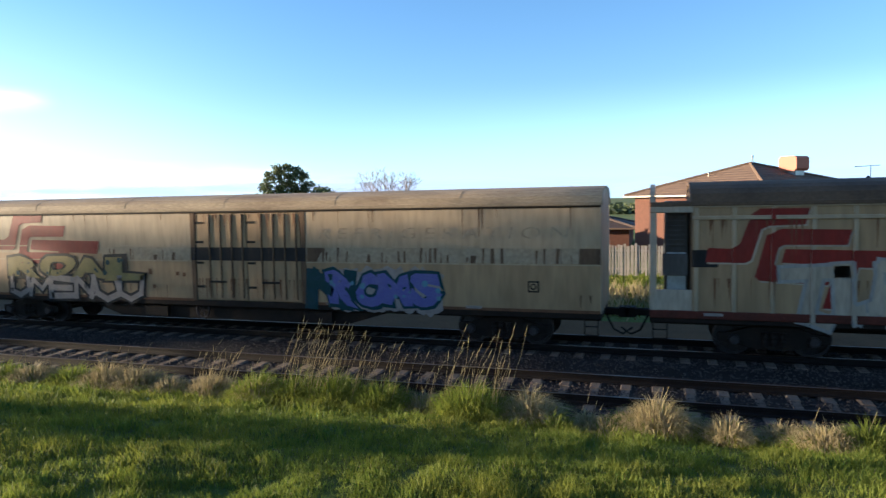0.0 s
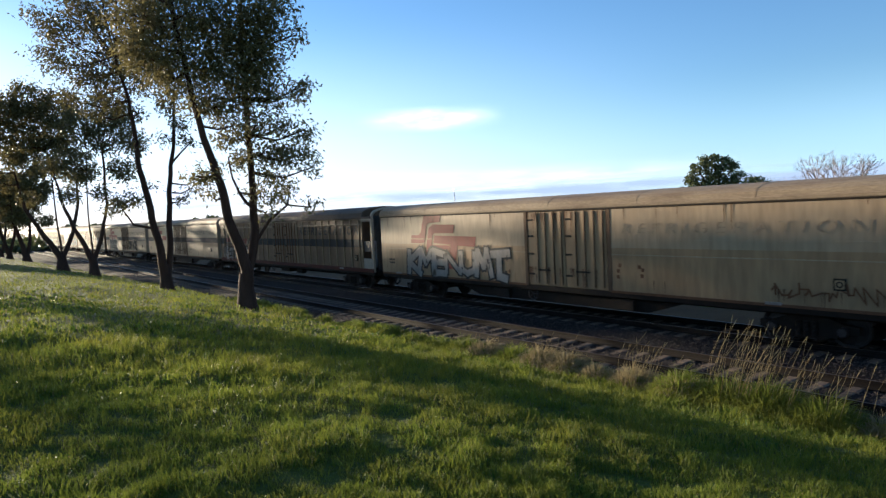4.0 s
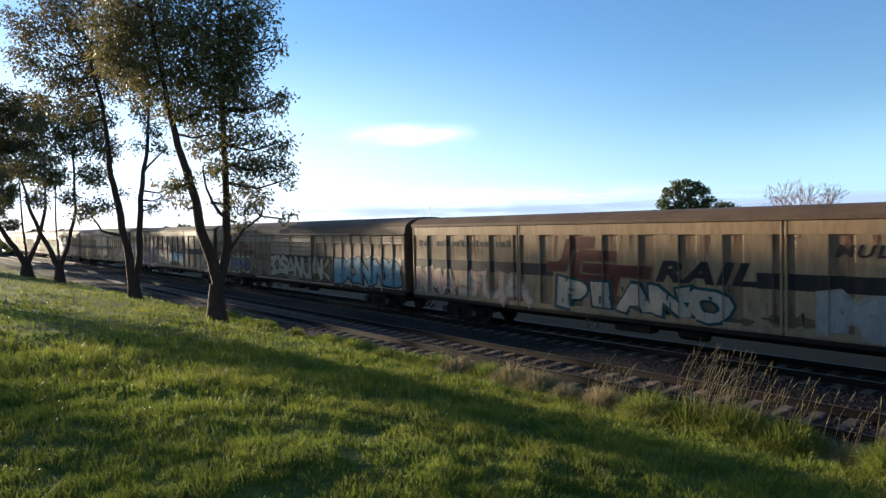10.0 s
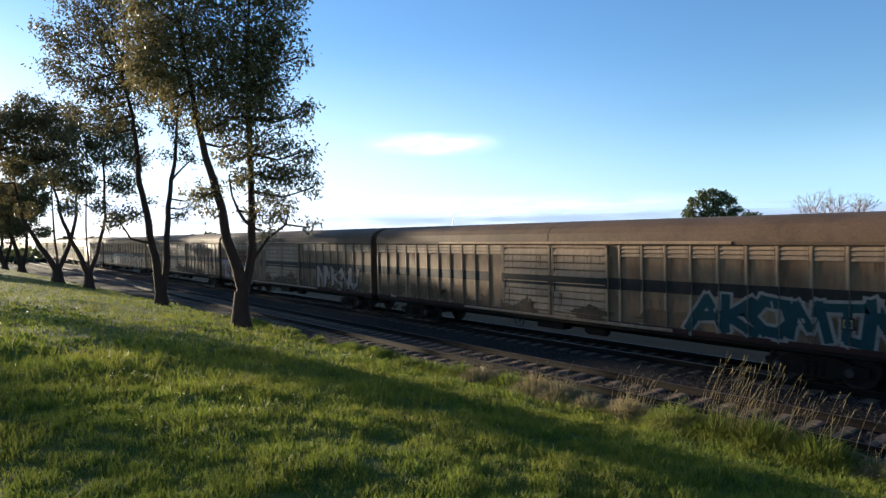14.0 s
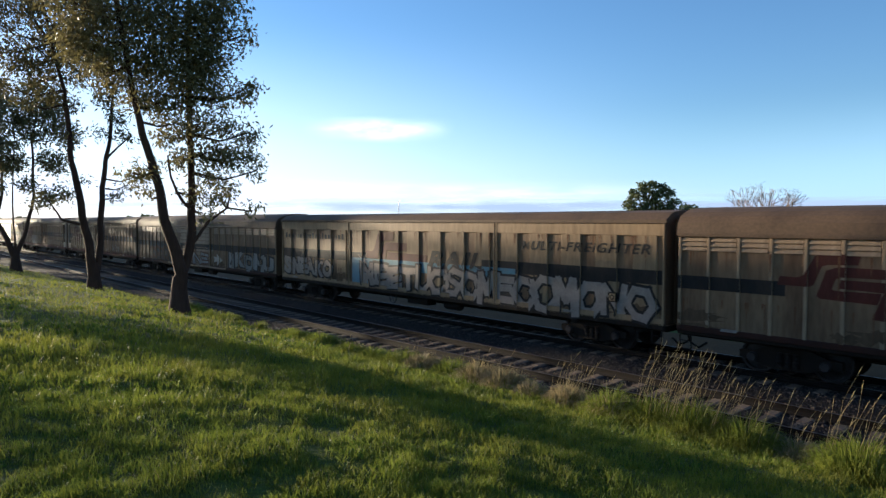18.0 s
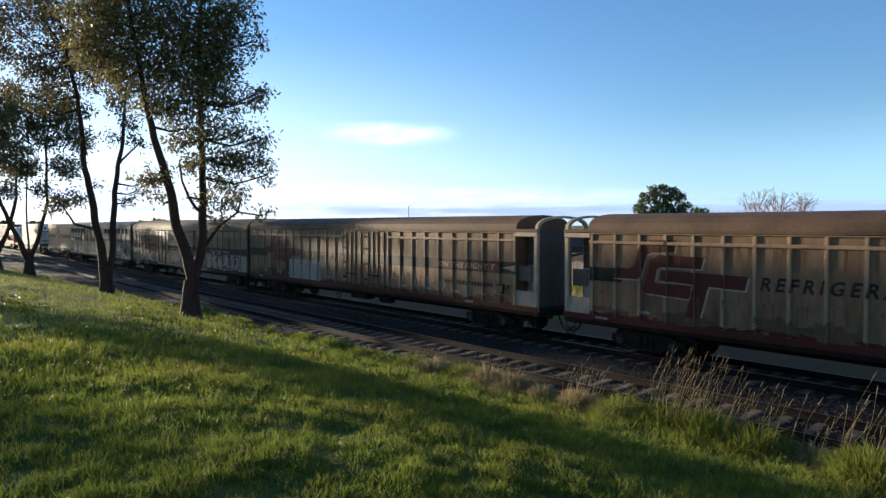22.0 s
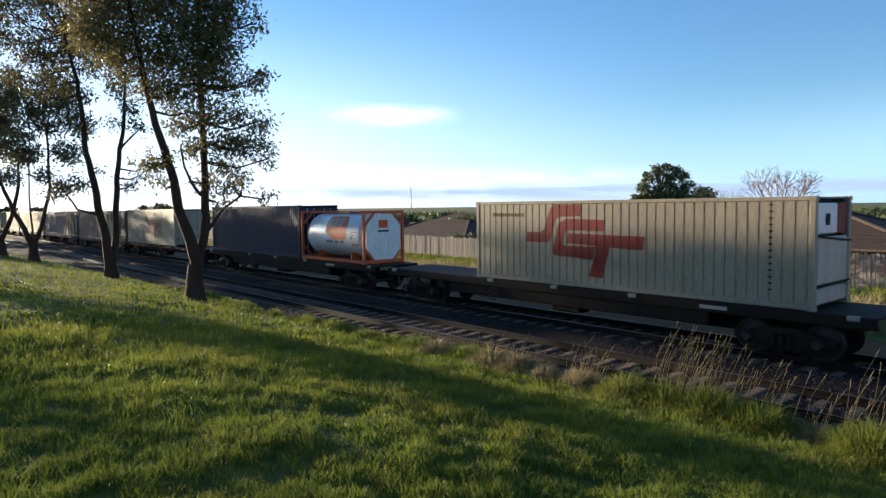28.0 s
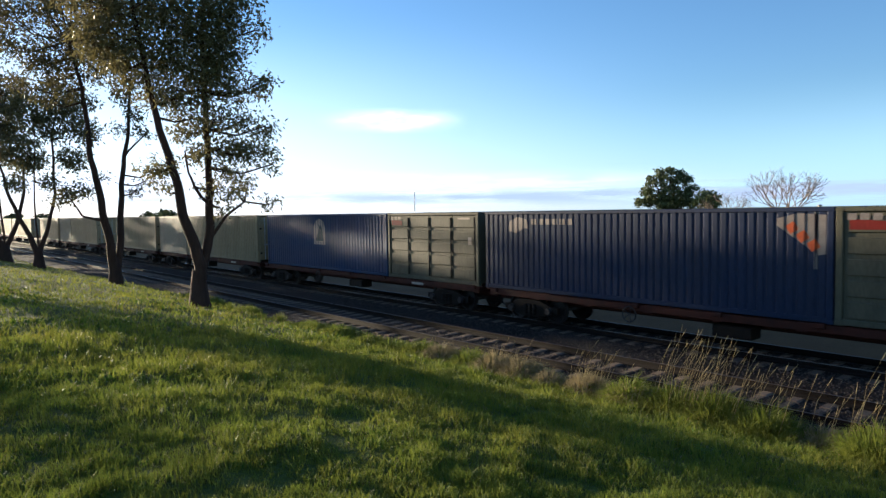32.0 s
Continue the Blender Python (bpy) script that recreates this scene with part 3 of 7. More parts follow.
def spray(x0, x1, z0, z1, n, fill, edge, parent, sheet, seed, label, spots=None, text="", glow=None):
    """A sprayed piece: an outline, its filling, and strokes or dots on it; text only where it can be read."""
    rng = random.Random(seed)
    step = (x1 - x0) / n
    fill, edge = (chalk if m_ is white else m_ for m_ in (fill, edge))
    if glow:
        halo = []
        for i in range(n * 4):
            x = x0 + (i + 0.5) * (x1 - x0) / (n * 4)
            for z in (z0 + 0.12, z1 - 0.12):
                halo.append([(x + 0.26 * math.cos(k * 0.7854) * rng.uniform(0.5, 1.2), z + 0.24 * math.sin(k * 0.7854) * rng.uniform(0.3, 1.3)) for k in range(8)])
        halo.append(rect(x0, x1, z0 + 0.2, z1 - 0.2))
        paint("graffiti_halo", halo, glow, parent, sheet, 3, label)["kind"] = "stuff"
    for i in range(n):
        a, b = x0 + i * step + step * 0.02, x0 + (i + 1) * step - step * 0.02
        c, d = z0 + rng.uniform(0, 0.14) * (z1 - z0), z1 - rng.uniform(0, 0.16) * (z1 - z0)
        if text:
            fat, thin = letters(text[i], 1.0, 0.0, 0.14), letters(text[i], 1.0, 0.0, 0.07)
            lean, drop = rng.uniform(-0.12, 0.12), rng.uniform(-0.06, 0.06)
            a, b = a - 0.07 * step, b + 0.07 * step
            if text[i] == "I":
                a, b = a + 0.28 * step, b - 0.28 * step
            outer = fitted(fat, a - 0.10, b + 0.10, c - 0.09, d + 0.09)
            inner = fitted(thin, a, b, c, d)
            ph, am = rng.uniform(0, 6.3), 0.055 * (d - c)

            def wild(x, z):
                u_, v_ = (x - a) / (b - a), (z - c) / (d - c)
                return x + lean * (z - c) + am * math.sin(7 * v_ + ph) + 0.5 * am * math.sin(15 * v_ - ph), z + drop * (x - a) + am * math.sin(5 * u_ + 2 * ph) + 0.9 * am * (v_ - 0.5) * math.cos(9 * u_ + ph)

            outer, inner = ([[wild(x, z) for x, z in q] for q in some] for some in (outer, inner))
        else:
            lean, grow = rng.uniform(-0.25, 0.25), rng.uniform(0.0, 0.22) * step
            form = [[(a - grow + (b - a + 2 * grow) * u_ + lean * (v_ - 0.5) * (d - c) * 0.5 + rng.uniform(-0.05, 0.05) * step, c + (d - c) * (v_ + rng.uniform(-0.06, 0.06))) for u_, v_ in line] for line in rng.choice(FORMS)]
            thick = rng.uniform(0.26, 0.36) * min(step * 1.15, (d - c) * 0.9)
            outer = [q for line in form for q in ribbon(line, thick + 0.17)]
            inner = [q for line in form for q in ribbon(line, thick)]
        piece = paint("graffiti_letter", outer, edge, parent, sheet, 5, label)
        if piece:
            paint("fill", inner, fill, piece, sheet, 7)
            if spots or rng.random() < 0.6:
                marks = []
                for _ in range(3):
                    x, z, r = rng.uniform(a, b), rng.uniform(c + 0.1, d - 0.1), rng.uniform(0.03, 0.10)
                    if spots:
                        marks.append([(x + r * math.cos(k * 0.7854), z + r * math.sin(k * 0.7854)) for k in range(8)])
                    else:
                        marks.append([(x, z), (x + 0.05, z), (x + 0.05 + lean_of(rng), z + 3 * r), (x + lean_of(rng), z + 3 * r)])
                got = paint("detail", marks, spots or edge, piece, sheet, 9)
                if got:
                    got["kind"] = "stuff"


def lean_of(rng):
    return rng.uniform(-0.08, 0.08)


def drips(x0, x1, z, n, mat, parent, sheet, seed, layer=2):
    rng = random.Random(seed)
    polys = []
    for _ in range(n):
        x, w, d = rng.uniform(x0, x1), rng.uniform(0.015, 0.07), min(z - 1.1, rng.uniform(0.1, 0.5) / rng.uniform(0.35, 1.0))
        polys.append([(x, z), (x + w, z), (x + w * 0.8, z - d * 0.3), (x + w * 0.55, z - d), (x + w * 0.4, z - d), (x + w * 0.15, z - d * 0.35)])
    paint("rust_staining", polys, mat, parent, sheet, layer, "brown rust and grime streaks")["kind"] = "stuff"


def soot(x0, x1, z0, z1, n, mat, parent, sheet, seed):
    """Splashes of brake dust and mud low on a side, each with its own ragged outline."""
    rng = random.Random(seed)
    polys = []
    for _ in range(n):
        x, z, a, b = rng.uniform(x0, x1), rng.uniform(z0, z0 + 0.4 * (z1 - z0)), rng.uniform(0.3, 1.3), rng.uniform(0.12, 0.5) * (z1 - z0)
        ring = [(x + a * math.cos(k * 0.196) * rng.uniform(0.55, 1.1), max(z0, z + b * math.sin(k * 0.196) * rng.uniform(0.3, 1.3))) for k in range(32)]
        polys.append(ring)
    got = paint("soot_splash", polys, mat, parent, sheet, 1.2, "dark splashes of brake dust and mud")
    if got:
        got["kind"] = "stuff"


rust_streak = material("rust_streak", (0.15, 0.07, 0.032), 0.8, other=(0.08, 0.038, 0.02), amount=0.7, scale=5, bump=0.05)
sooty = material("brake_dust_grime", (0.100, 0.062, 0.034), 0.8, other=(0.155, 0.095, 0.050), amount=0.9, scale=2.2, stretch=(1, 1, 0.4), fine=12, bump=0.05)
grime = material("grime_band", (0.13, 0.078, 0.042), 0.8, other=(0.06, 0.034, 0.02), amount=0.8, scale=3, stretch=STREAK, bump=0.05)


def arch(eave, top, half=SIDE):
    pts = []
    for k in range(13):
        a = math.pi * k / 12
        pts.append((-half * math.cos(a) * (1.0 if k in (0, 12) else 0.995), eave + (top - eave) * math.sin(a) ** 0.62))
    return pts


MESHES = {}


def shared(key, make, mat):
    if key not in MESHES:
        MESHES[key] = make().mesh(key.split(":")[0], mat)
    return MESHES[key]


def brake_wheel(w, x, y=-1.36, z=0.72):
    s = Shape()
    for k in range(14):
        a, b = 2 * math.pi * k / 14, 2 * math.pi * (k + 1) / 14
        s.tube((x + 0.24 * math.cos(a), y, z + 0.24 * math.sin(a)), (x + 0.24 * math.cos(b), y, z + 0.24 * math.sin(b)), 0.022, sides=5)
    for k in range(5):
        a = 2 * math.pi * k / 5
        s.tube((x, y, z), (x + 0.24 * math.cos(a), y, z + 0.24 * math.sin(a)), 0.016, sides=5)
    part("handbrake_wheel", s, wheel_steel, w, "spoked handbrake wheel")


def van_frame(w, h, fish, body):
    """What lies below the floor."""
    part("underframe", Shape().bar(-h + 0.02, h - 0.02, -1.28, 1.28, 0.80, 1.02, 0.05), under, w)
    part("sole_bar", Shape().bar(-h, h, -SIDE + 0.02, -SIDE + 0.12, 0.86, 1.06, 0.02), under, w)
    if fish:
        s = Shape()
        prof = [(-5.6, 0.84), (-4.3, 0.42), (4.0, 0.42), (5.4, 0.84)]
        for y in (-1.22, 1.1):
            n = len(s.v)
            s.v += [(x, y, z) for x, z in prof] + [(x, y + 0.08, z) for x, z in prof]
            s.f += [(n, n + 1, n + 2, n + 3), (n + 7, n + 6, n + 5, n + 4)] + [(n + i, n + (i + 1) % 4, n + 4 + (i + 1) % 4, n + 4 + i) for i in range(4)]
        part("deep_sill", s, under, w, "grimy deep side sill")
        for x in (-2.8, 3.1):
            part("equipment_box", Shape().bar(x - 0.45, x + 0.45, -1.38, -0.9, 0.44, 0.80, 0.04), under, w)
    else:
        part("centre_sill", Shape().bar(-h + 2, h - 2, -0.35, 0.35, 0.55, 0.84, 0.04), under, w)
        part("equipment_box", Shape().bar(-0.9, 0.4, -1.1, -0.6, 0.52, 0.82, 0.04), under, w)
        part("air_tank", Shape().lathe([(0.0, -0.5), (0.14, -0.46), (0.18, -0.38), (0.18, 0.38), (0.14, 0.46), (0.0, 0.5)], (1.8, -0.9, 0.64), 0, 12), under, w)
    brake_wheel(w, -1.0 if fish else -1.6)
    for x in (-h + 1.5, h - 3.4):
        part("data_plate", shared("data_plate:a", lambda: Shape().box(-0.22, 0.22, -0.04, 0.0, 1.07, 1.14), silver), silver, w, "small pale data plate", at=pose(x, -SIDE, 0))
    sp = part("symbol_plate", shared("symbol_plate:a", lambda: Shape().box(-0.15, 0.15, -0.03, 0.03, 1.55, 1.85), dark), dark, w, "small square symbol plate", at=pose(h - 1.75, -SIDE, 0))
    part("plate_face", shared("plate_face:a", lambda: Shape().box(-0.11, 0.11, -0.034, -0.03, 1.59, 1.81), cream), cream, sp)
    part("plate_ring", shared("plate_ring:a", lambda: Shape().lathe([(0.05, -0.037), (0.085, -0.037), (0.085, -0.033), (0.05, -0.033)], (0, 0, 1.7), 1, 14), dark), dark, sp)
    for x in (-h + 2.9, h - 2.7):
        bogie(w, x)
    coupler(w, -h, -1)
    coupler(w, h, 1)
    for x in (-h + 0.25, h - 0.25):
        st = Shape()
        for dx in (-0.17, 0.17):
            st.tube((x + dx, -SIDE + 0.03, 1.0), (x + dx, -SIDE + 0.03, 0.45), 0.018, sides=5)
        for z in (0.45, 0.68):
            st.tube((x - 0.17, -SIDE + 0.03, z), (x + 0.17, -SIDE + 0.03, z), 0.018, sides=5)
        part("step_iron", st, under, w)["kind"] = "stuff"


def ends(w, h, eave, top, mat, inset=0.0, posts=True):
    for s in (-1, 1):
        x = s * (h + 0.014 - inset)
        prof = [(-SIDE + 0.03, 1.02)] + [(y * 0.97, z - 0.03) for y, z in arch(eave, top)] + [(SIDE - 0.03, 1.02)]
        part("end_wall", Shape().sweep(prof, min(x, x - s * 0.06), max(x, x - s * 0.06)), mat, w, "grimy end wall")
        for y in (-0.9, -0.3, 0.3, 0.9) if posts else ():
            part("end_post", shared("end_post:%s%.2f" % (mat.name, eave), lambda: Shape().bar(-0.05, 0.05, -0.04, 0.04, 1.05, eave + 0.1, 0.015), mat), mat, w, at=pose(x, y, 0))


def roof(w, h, eave, top, mat=None, span=None):
    prof = arch(eave, top, SIDE + 0.025)
    inner = [(y * 0.97, z - 0.05) for y, z in prof]
    a, b = span or (-h, h)
    part("roof", Shape().sweep(prof + inner[::-1], a - 0.04, b + 0.04), mat or roof_dust, w, "dusty curved sheet roof")
    part("gutter", Shape().bar(-h, h, -SIDE - 0.045, -SIDE + 0.0, eave - 0.06, eave + 0.05, 0.015), mat or roof_dust, w)
    for k in range(1, 6) if mat else (3,):
        x = -h + k * 2 * h / 6
        big = [(y * 1.004, z + 0.006) for y, z in prof]
        part("roof_seam", Shape().sweep(big + [(y, z - 0.01) for y, z in prof][::-1], x - 0.02, x + 0.02), mat or roof_dust, w)


def new_van(front, rear, label):
    L, u = front - rear, (front + rear) / 2
    return wagon("freight_van", u, label, "rail van", "vans of the train"), L / 2


def smooth_van(front, rear, label, stripe="black", logo=(-9.2, 1.55), text=True, seed=1):
    """An insulated van with flush sides and a pair of plug doors behind locking rods."""
    w, h = new_van(front, rear, label)
    d0, d1 = -1.1, 2.65
    y = -SIDE
    part("body", Shape().box(-h, h, y + 0.06, SIDE, 1.04, 3.93), cream, w)
    for a, b in ((-h, d0 - 0.12), (d1 + 0.12, h)):
        part("side_sheet", Shape().box(a, b, y, y + 0.06, 1.04, 2.51), cream, w)
        part("side_sheet", Shape().box(a, b, y, y + 0.06, 2.51, 3.90), cream_upper, w, "paler upper side sheet")
        for z in (2.27, 2.74):
            part("side_moulding", Shape().box(a, b, y - 0.012, y, z, z + 0.03), cream_upper, w)
        part("sill_strip", Shape().box(a, b, y - 0.012, y, 1.02, 1.10), rust_streak, w, "rusty strip along the floor line")
    part("door_frame", Shape().bar(d0 - 0.16, d0 - 0.0, y - 0.014, y + 0.05, 1.04, 3.9, 0.01).bar(d1, d1 + 0.16, y - 0.014, y + 0.05, 1.04, 3.9, 0.01).bar(d0 - 0.5, d1 + 0.5, y - 0.014, y + 0.02, 3.78, 3.92, 0.01), grime, w, "grimy dark door frame")
    mid = (d0 + d1) / 2
    for a, b in ((d0 + 0.03, mid - 0.02), (mid + 0.02, d1 - 0.03)):
        door = part("door", Shape().box(a, b, y + 0.008, y + 0.07, 1.1, 3.76), cream, w, "plug door with locking rods")
        for f in (0.28, 0.50, 0.72, 0.93):
            x = a + f * (b - a)
            part("locking_rod", Shape().tube((x, y - 0.008, 1.15), (x, y - 0.008, 3.74), 0.026, sides=6), grime, door)
        for hinge in (Shape().bar(a, a + 0.28, y - 0.014, y + 0.02, 1.45, 1.52), Shape().bar(a, a + 0.28, y - 0.014, y + 0.02, 2.2, 2.27), Shape().bar(a, a + 0.28, y - 0.014, y + 0.02, 2.85, 2.92), Shape().bar(a, a + 0.28, y - 0.014, y + 0.02, 3.45, 3.52)):
            part("hinge", hinge, dark, door)
        part("latch", Shape().bar(a + 0.5, a + 1.1, y - 0.05, y - 0.02, 1.62, 1.68), dark, door)
    sheet = [(-h, d0 - 0.16, y - 0.003), (d0 - 0.16, d0, y - 0.016), (d0, d1, y + 0.006), (d1, d1 + 0.16, y - 0.016), (d1 + 0.16, h, y - 0.003)]
    if stripe:
        bars = [rect(-h, logo[0] - 0.1, 2.31, 2.72), rect(logo[0] + 5.0, d0 - 0.16, 2.31, 2.72), rect(d0 - 0.16, h, 2.31, 2.72)]
        if stripe == "black":
            paint("stripe", bars, black, w, sheet, 1, "faded black waist stripe")
        else:
            paint("stripe", bars[2:], black, w, sheet[:4], 1, "faded black waist stripe")
            paint("stripe", bars[:1], black, w, sheet, 1, "faded black waist stripe")
            rng = random.Random(seed)
            for a, b in ((logo[0] + 4.9, d0 - 0.2), (d1 + 0.2, h)):
                paint("stripe", [rect(a, b, 2.31, 2.72)], cream_ghost, w, sheet, 1, "bleached grey waist stripe")
                bits = [rect(b - 0.55, b, 2.31, 2.72)] if b > 5 else []
                bits += [[(a, 2.31), (a + 0.3, 2.31), (a + 0.55, 2.72), (a, 2.72)]] if a > 0 else []
                x = a + 0.3
                while x < b - 0.6:
                    e = x + rng.choice((0.02, 0.03, 0.05, 0.1)) * rng.uniform(0.7, 1.5)
                    f = rng.uniform(0.0, 0.3) * rng.choice((0, 1, 1))
                    bits.append([(x, 2.31), (e, 2.31), (e + rng.uniform(-0.03, 0.05), 2.72 - f), (x + rng.uniform(-0.02, 0.04), 2.72 - f)])
                    x = e + rng.choice((0.08, 0.15, 0.35, 0.7)) * rng.uniform(0.6, 1.4)
                paint("stripe_remnant", bits, grime, w, sheet, 2, "flaking dark rest of the stripe")["kind"] = "stuff"
    paint("logo", emblem(logo[0], logo[1]), red, w, sheet, 2, "red emblem of three joined strokes")
    if text:
        words("REFRIGERATION", 3.25, 10.55, 2.98, 3.30, black, w, sheet, "faded black capital lettering", 0.12, 0.015, 1.45)
    else:
        words("REFRIGERATION", 3.25, 10.55, 2.98, 3.30, cream_ghost, w, sheet, "ghost of removed lettering", 0.12, 0.0, 1.45)
    rng = random.Random(seed)
    spots = [rect(x, x + 0.12, z, z + 0.12) for x, z in ((rng.choice((rng.uniform(-4.2, -1.5), rng.uniform(2.9, 4.2))), rng.uniform(1.3, 1.9)) for _ in range(7))]
    paint("scarring", spots, rust_streak, w, sheet, 2, "small rusty patches")["kind"] = "stuff"
    paint("data_panel", [rect(-h + 0.7 + 0.13 * i, -h + 0.79 + 0.13 * i, z, z + 0.09) for i in range(4) for z in (1.55, 1.70)], black, w, sheet, 2, "small unreadable data marks")["kind"] = "stuff"
    drips(d0, d1, 3.74, 26, rust_streak, w, sheet, seed + 2)
    drips(d0, d1, 1.75, 30, rust_streak, w, sheet, seed + 3)
    drips(-h, h, 3.86, 16, grime, w, sheet, seed)
    drips(-h, h, 1.5, 18, grime, w, sheet, seed + 9)
    roof(w, h, 3.90, 4.36, roof_pale)
    # a dark band just below the eave, in the underframe colour
    part("drip_strip", Shape().bar(-h, h, y - 0.03, y + 0.0, 3.79, 3.90, 0.01), under, w, "dark strip under the roof edge")
    ends(w, h, 3.90, 4.36, pale, posts=False)
    van_frame(w, h, True, cream)
    return w, sheet


def ribbed_van(front, rear, label, logo=(-10.2, 1.35, 4.4, 2.2), text=(3.0, 10.4, 2.93, 3.4), seed=1, stripe=True, back=False):
    """A van with outside ribs, top rails and an open platform at its leading end."""
    w, h = new_van(front, rear, label)
    body = cream if seed == 2 else (cream_dirty if seed < 10 else soiled)
    edge = cream_upper if seed == 2 else (rib_cream if seed < 10 else rib_soiled)
    y, d0, d1 = -SIDE + 0.03, -1.1, 2.65
    lo, hi = (-h + 1.0, h) if back else (-h, h - 1.0)
    part("body", Shape().box(lo, hi, y, SIDE - 0.03, 1.02, 3.86), body, w)
    sheet, ribs = [], []
    x = lo + 0.10
    while x < d0 - 0.3:
        ribs.append(x)
        x += 0.86
    ribs += [d0]
    x = d1
    while x < hi - 0.2:
        ribs.append(x)
        x += 0.855
    ribs += [hi - 0.06]
    rib = shared("rib:a" + body.name, lambda: Shape().bar(-0.05, 0.05, -0.045, 0.0, 1.05, 3.74, 0.012), edge)
    last = lo
    for x in ribs:
        part("rib", rib, edge, w, at=pose(x, y, 0))
        sheet += [(last, x - 0.05, y), (x - 0.05, x + 0.05, y - 0.045)]
        last = x + 0.05
    sheet.append((last, hi, y))
    for z0, z1 in ((3.44, 3.54), (3.74, 3.88)):
        part("top_rail", Shape().bar(lo, d0, y - 0.05, y, z0, z1, 0.015).bar(d1, hi, y - 0.05, y, z0, z1, 0.015), edge, w)
    part("top_rail", Shape().bar(d0, d1, y - 0.045, y, 3.74, 3.88, 0.015), edge, w)
    part("bottom_rail", Shape().bar(-h, h, y - 0.06, y + 0.02, 0.98, 1.18, 0.02), rail_red, w, "rusty dark red bottom rail")
    mid = (d0 + d1) / 2
    for a, b in ((d0 + 0.06, mid - 0.02), (mid + 0.02, d1 - 0.06)):
        door = part("door", Shape().box(a, b, y - 0.03, y + 0.02, 1.15, 3.72), body, w, "rust-streaked plug door")
        for f in (0.2, 0.42, 0.62, 0.88):
            xx = a + f * (b - a)
            part("locking_rod", Shape().tube((xx, y - 0.045, 1.2), (xx, y - 0.045, 3.7), 0.022, sides=6), rust_streak, door)
        for hinge in (Shape().bar(a, a + 0.25, y - 0.06, y - 0.02, 1.5, 1.58), Shape().bar(a, a + 0.25, y - 0.06, y - 0.02, 2.2, 2.28), Shape().bar(a, a + 0.25, y - 0.06, y - 0.02, 2.9, 2.98), Shape().bar(a, a + 0.25, y - 0.06, y - 0.02, 3.45, 3.53)):
            part("hinge", hinge, dark, door)
        part("latch", Shape().bar(a + 0.3, a + 1.2, y - 0.09, y - 0.05, 1.7, 1.76), dark, door)
    flatsheet = []
    for a, b, yy in sheet:
        if b <= d0 + 0.06 or a >= d1 - 0.06:
            flatsheet.append((a, b, yy))
    flatsheet += [(d0 + 0.05, d1 - 0.05, y - 0.032)]
    sheet = flatsheet
    if stripe:
        paint("stripe", [rect(lo, logo[0] + 0.3, 2.27, 2.70), rect(text[1] + 0.3 if text and text[2] < 2.8 else logo[0] + 4.6, hi, 2.27, 2.70)], black, w, sheet, 1, "faded black waist stripe")
    if seed > 10:
        rng = random.Random(seed)
        patches, x = [], lo
        while x < hi - 0.3:
            step = rng.uniform(0.12, 0.4)
            patches.append([(x, 1.18), (x + step, 1.18), (x + step, 1.18 + rng.uniform(0.03, 0.17)), (x, 1.18 + rng.uniform(0.03, 0.17))])
            x += step
        paint("rust_creep", patches, rail_red, w, sheet, 0.8, "oxide red rust creeping up from the bottom rail")["kind"] = "stuff"
        for x in ribs[2::2]:
            paint("bare_patch", [[(x + 0.2 + 0.2 * math.cos(k * 0.7854) , 1.42 + 0.05 * math.sin(k * 0.7854)) for k in range(8)]], chalk, w, sheet, 1.2, "pale rubbed patch")
    fresh = seed in (2, 7)
    paint("logo_edging", emblem(logo[0] + 0.04, logo[1] - 0.04, *logo[2:]), pale if fresh or seed == 18 else grime, w, sheet, 1.5, "thin edging of the emblem")
    paint("logo", emblem(*logo), red if fresh else red_dull, w, sheet, 2, ("faded red" if fresh else "dirty dark red") + " emblem of three joined strokes")
    if text:
        words("REFRIGERATION", *text, black, w, sheet, "faded black capital lettering", 0.22, 0.025, 1.45)
    # the open end platform
    o = -1 if back else 1

    def end_bar(a, b, *rest):
        a, b = o * (h - a), o * (h - b)
        return Shape().bar(min(a, b), max(a, b), *rest)

    for post in (end_bar(0.16, 0.0, y - 0.03, y + 0.12, 1.0, 3.88, 0.02), end_bar(0.16, 0.0, SIDE - 0.15, SIDE, 1.0, 3.88, 0.02)):
        part("end_post", post, pale, w, "pale end post")
    part("end_panel", end_bar(1.0, 0.16, y, y + 0.05, 1.02, 1.70, 0.01), pale, w, "pale lower end panel with a rusty foot")
    part("end_panel", end_bar(0.9, 0.3, y + 0.02, y + 0.06, 2.05, 2.6, 0.01), unit_grey, w, "grey hanging end panel")
    part("end_header", end_bar(1.02, 0.0, y - 0.05, y + 0.08, 3.62, 3.88, 0.02), pale, w)
    xa, xb = sorted((o * (h - 0.12), o * h))
    part("hoop", Shape().sweep(arch(3.8, 4.36) + [(yy * 0.93, z - 0.08) for yy, z in arch(3.8, 4.36)][::-1], xa, xb), pale, w)
    unit = part("cooling_cabinet", end_bar(0.94, 0.36, -0.95, 0.95, 1.08, 3.9, 0.04), unit_grey, w, "grey cooling cabinet on the end platform")
    for k in range(9):
        part("louvre", end_bar(0.9, 0.4, -0.985, -0.945, 2.75 + 0.12 * k, 2.81 + 0.12 * k, 0.01), unit_grey, unit)
    part("cabinet_door", end_bar(0.88, 0.42, -0.965, -0.945, 1.2, 2.6, 0.01), zinc, unit)
    part("platform", end_bar(1.0, 0.0, -1.3, 1.3, 0.98, 1.06, 0.02), under, w)
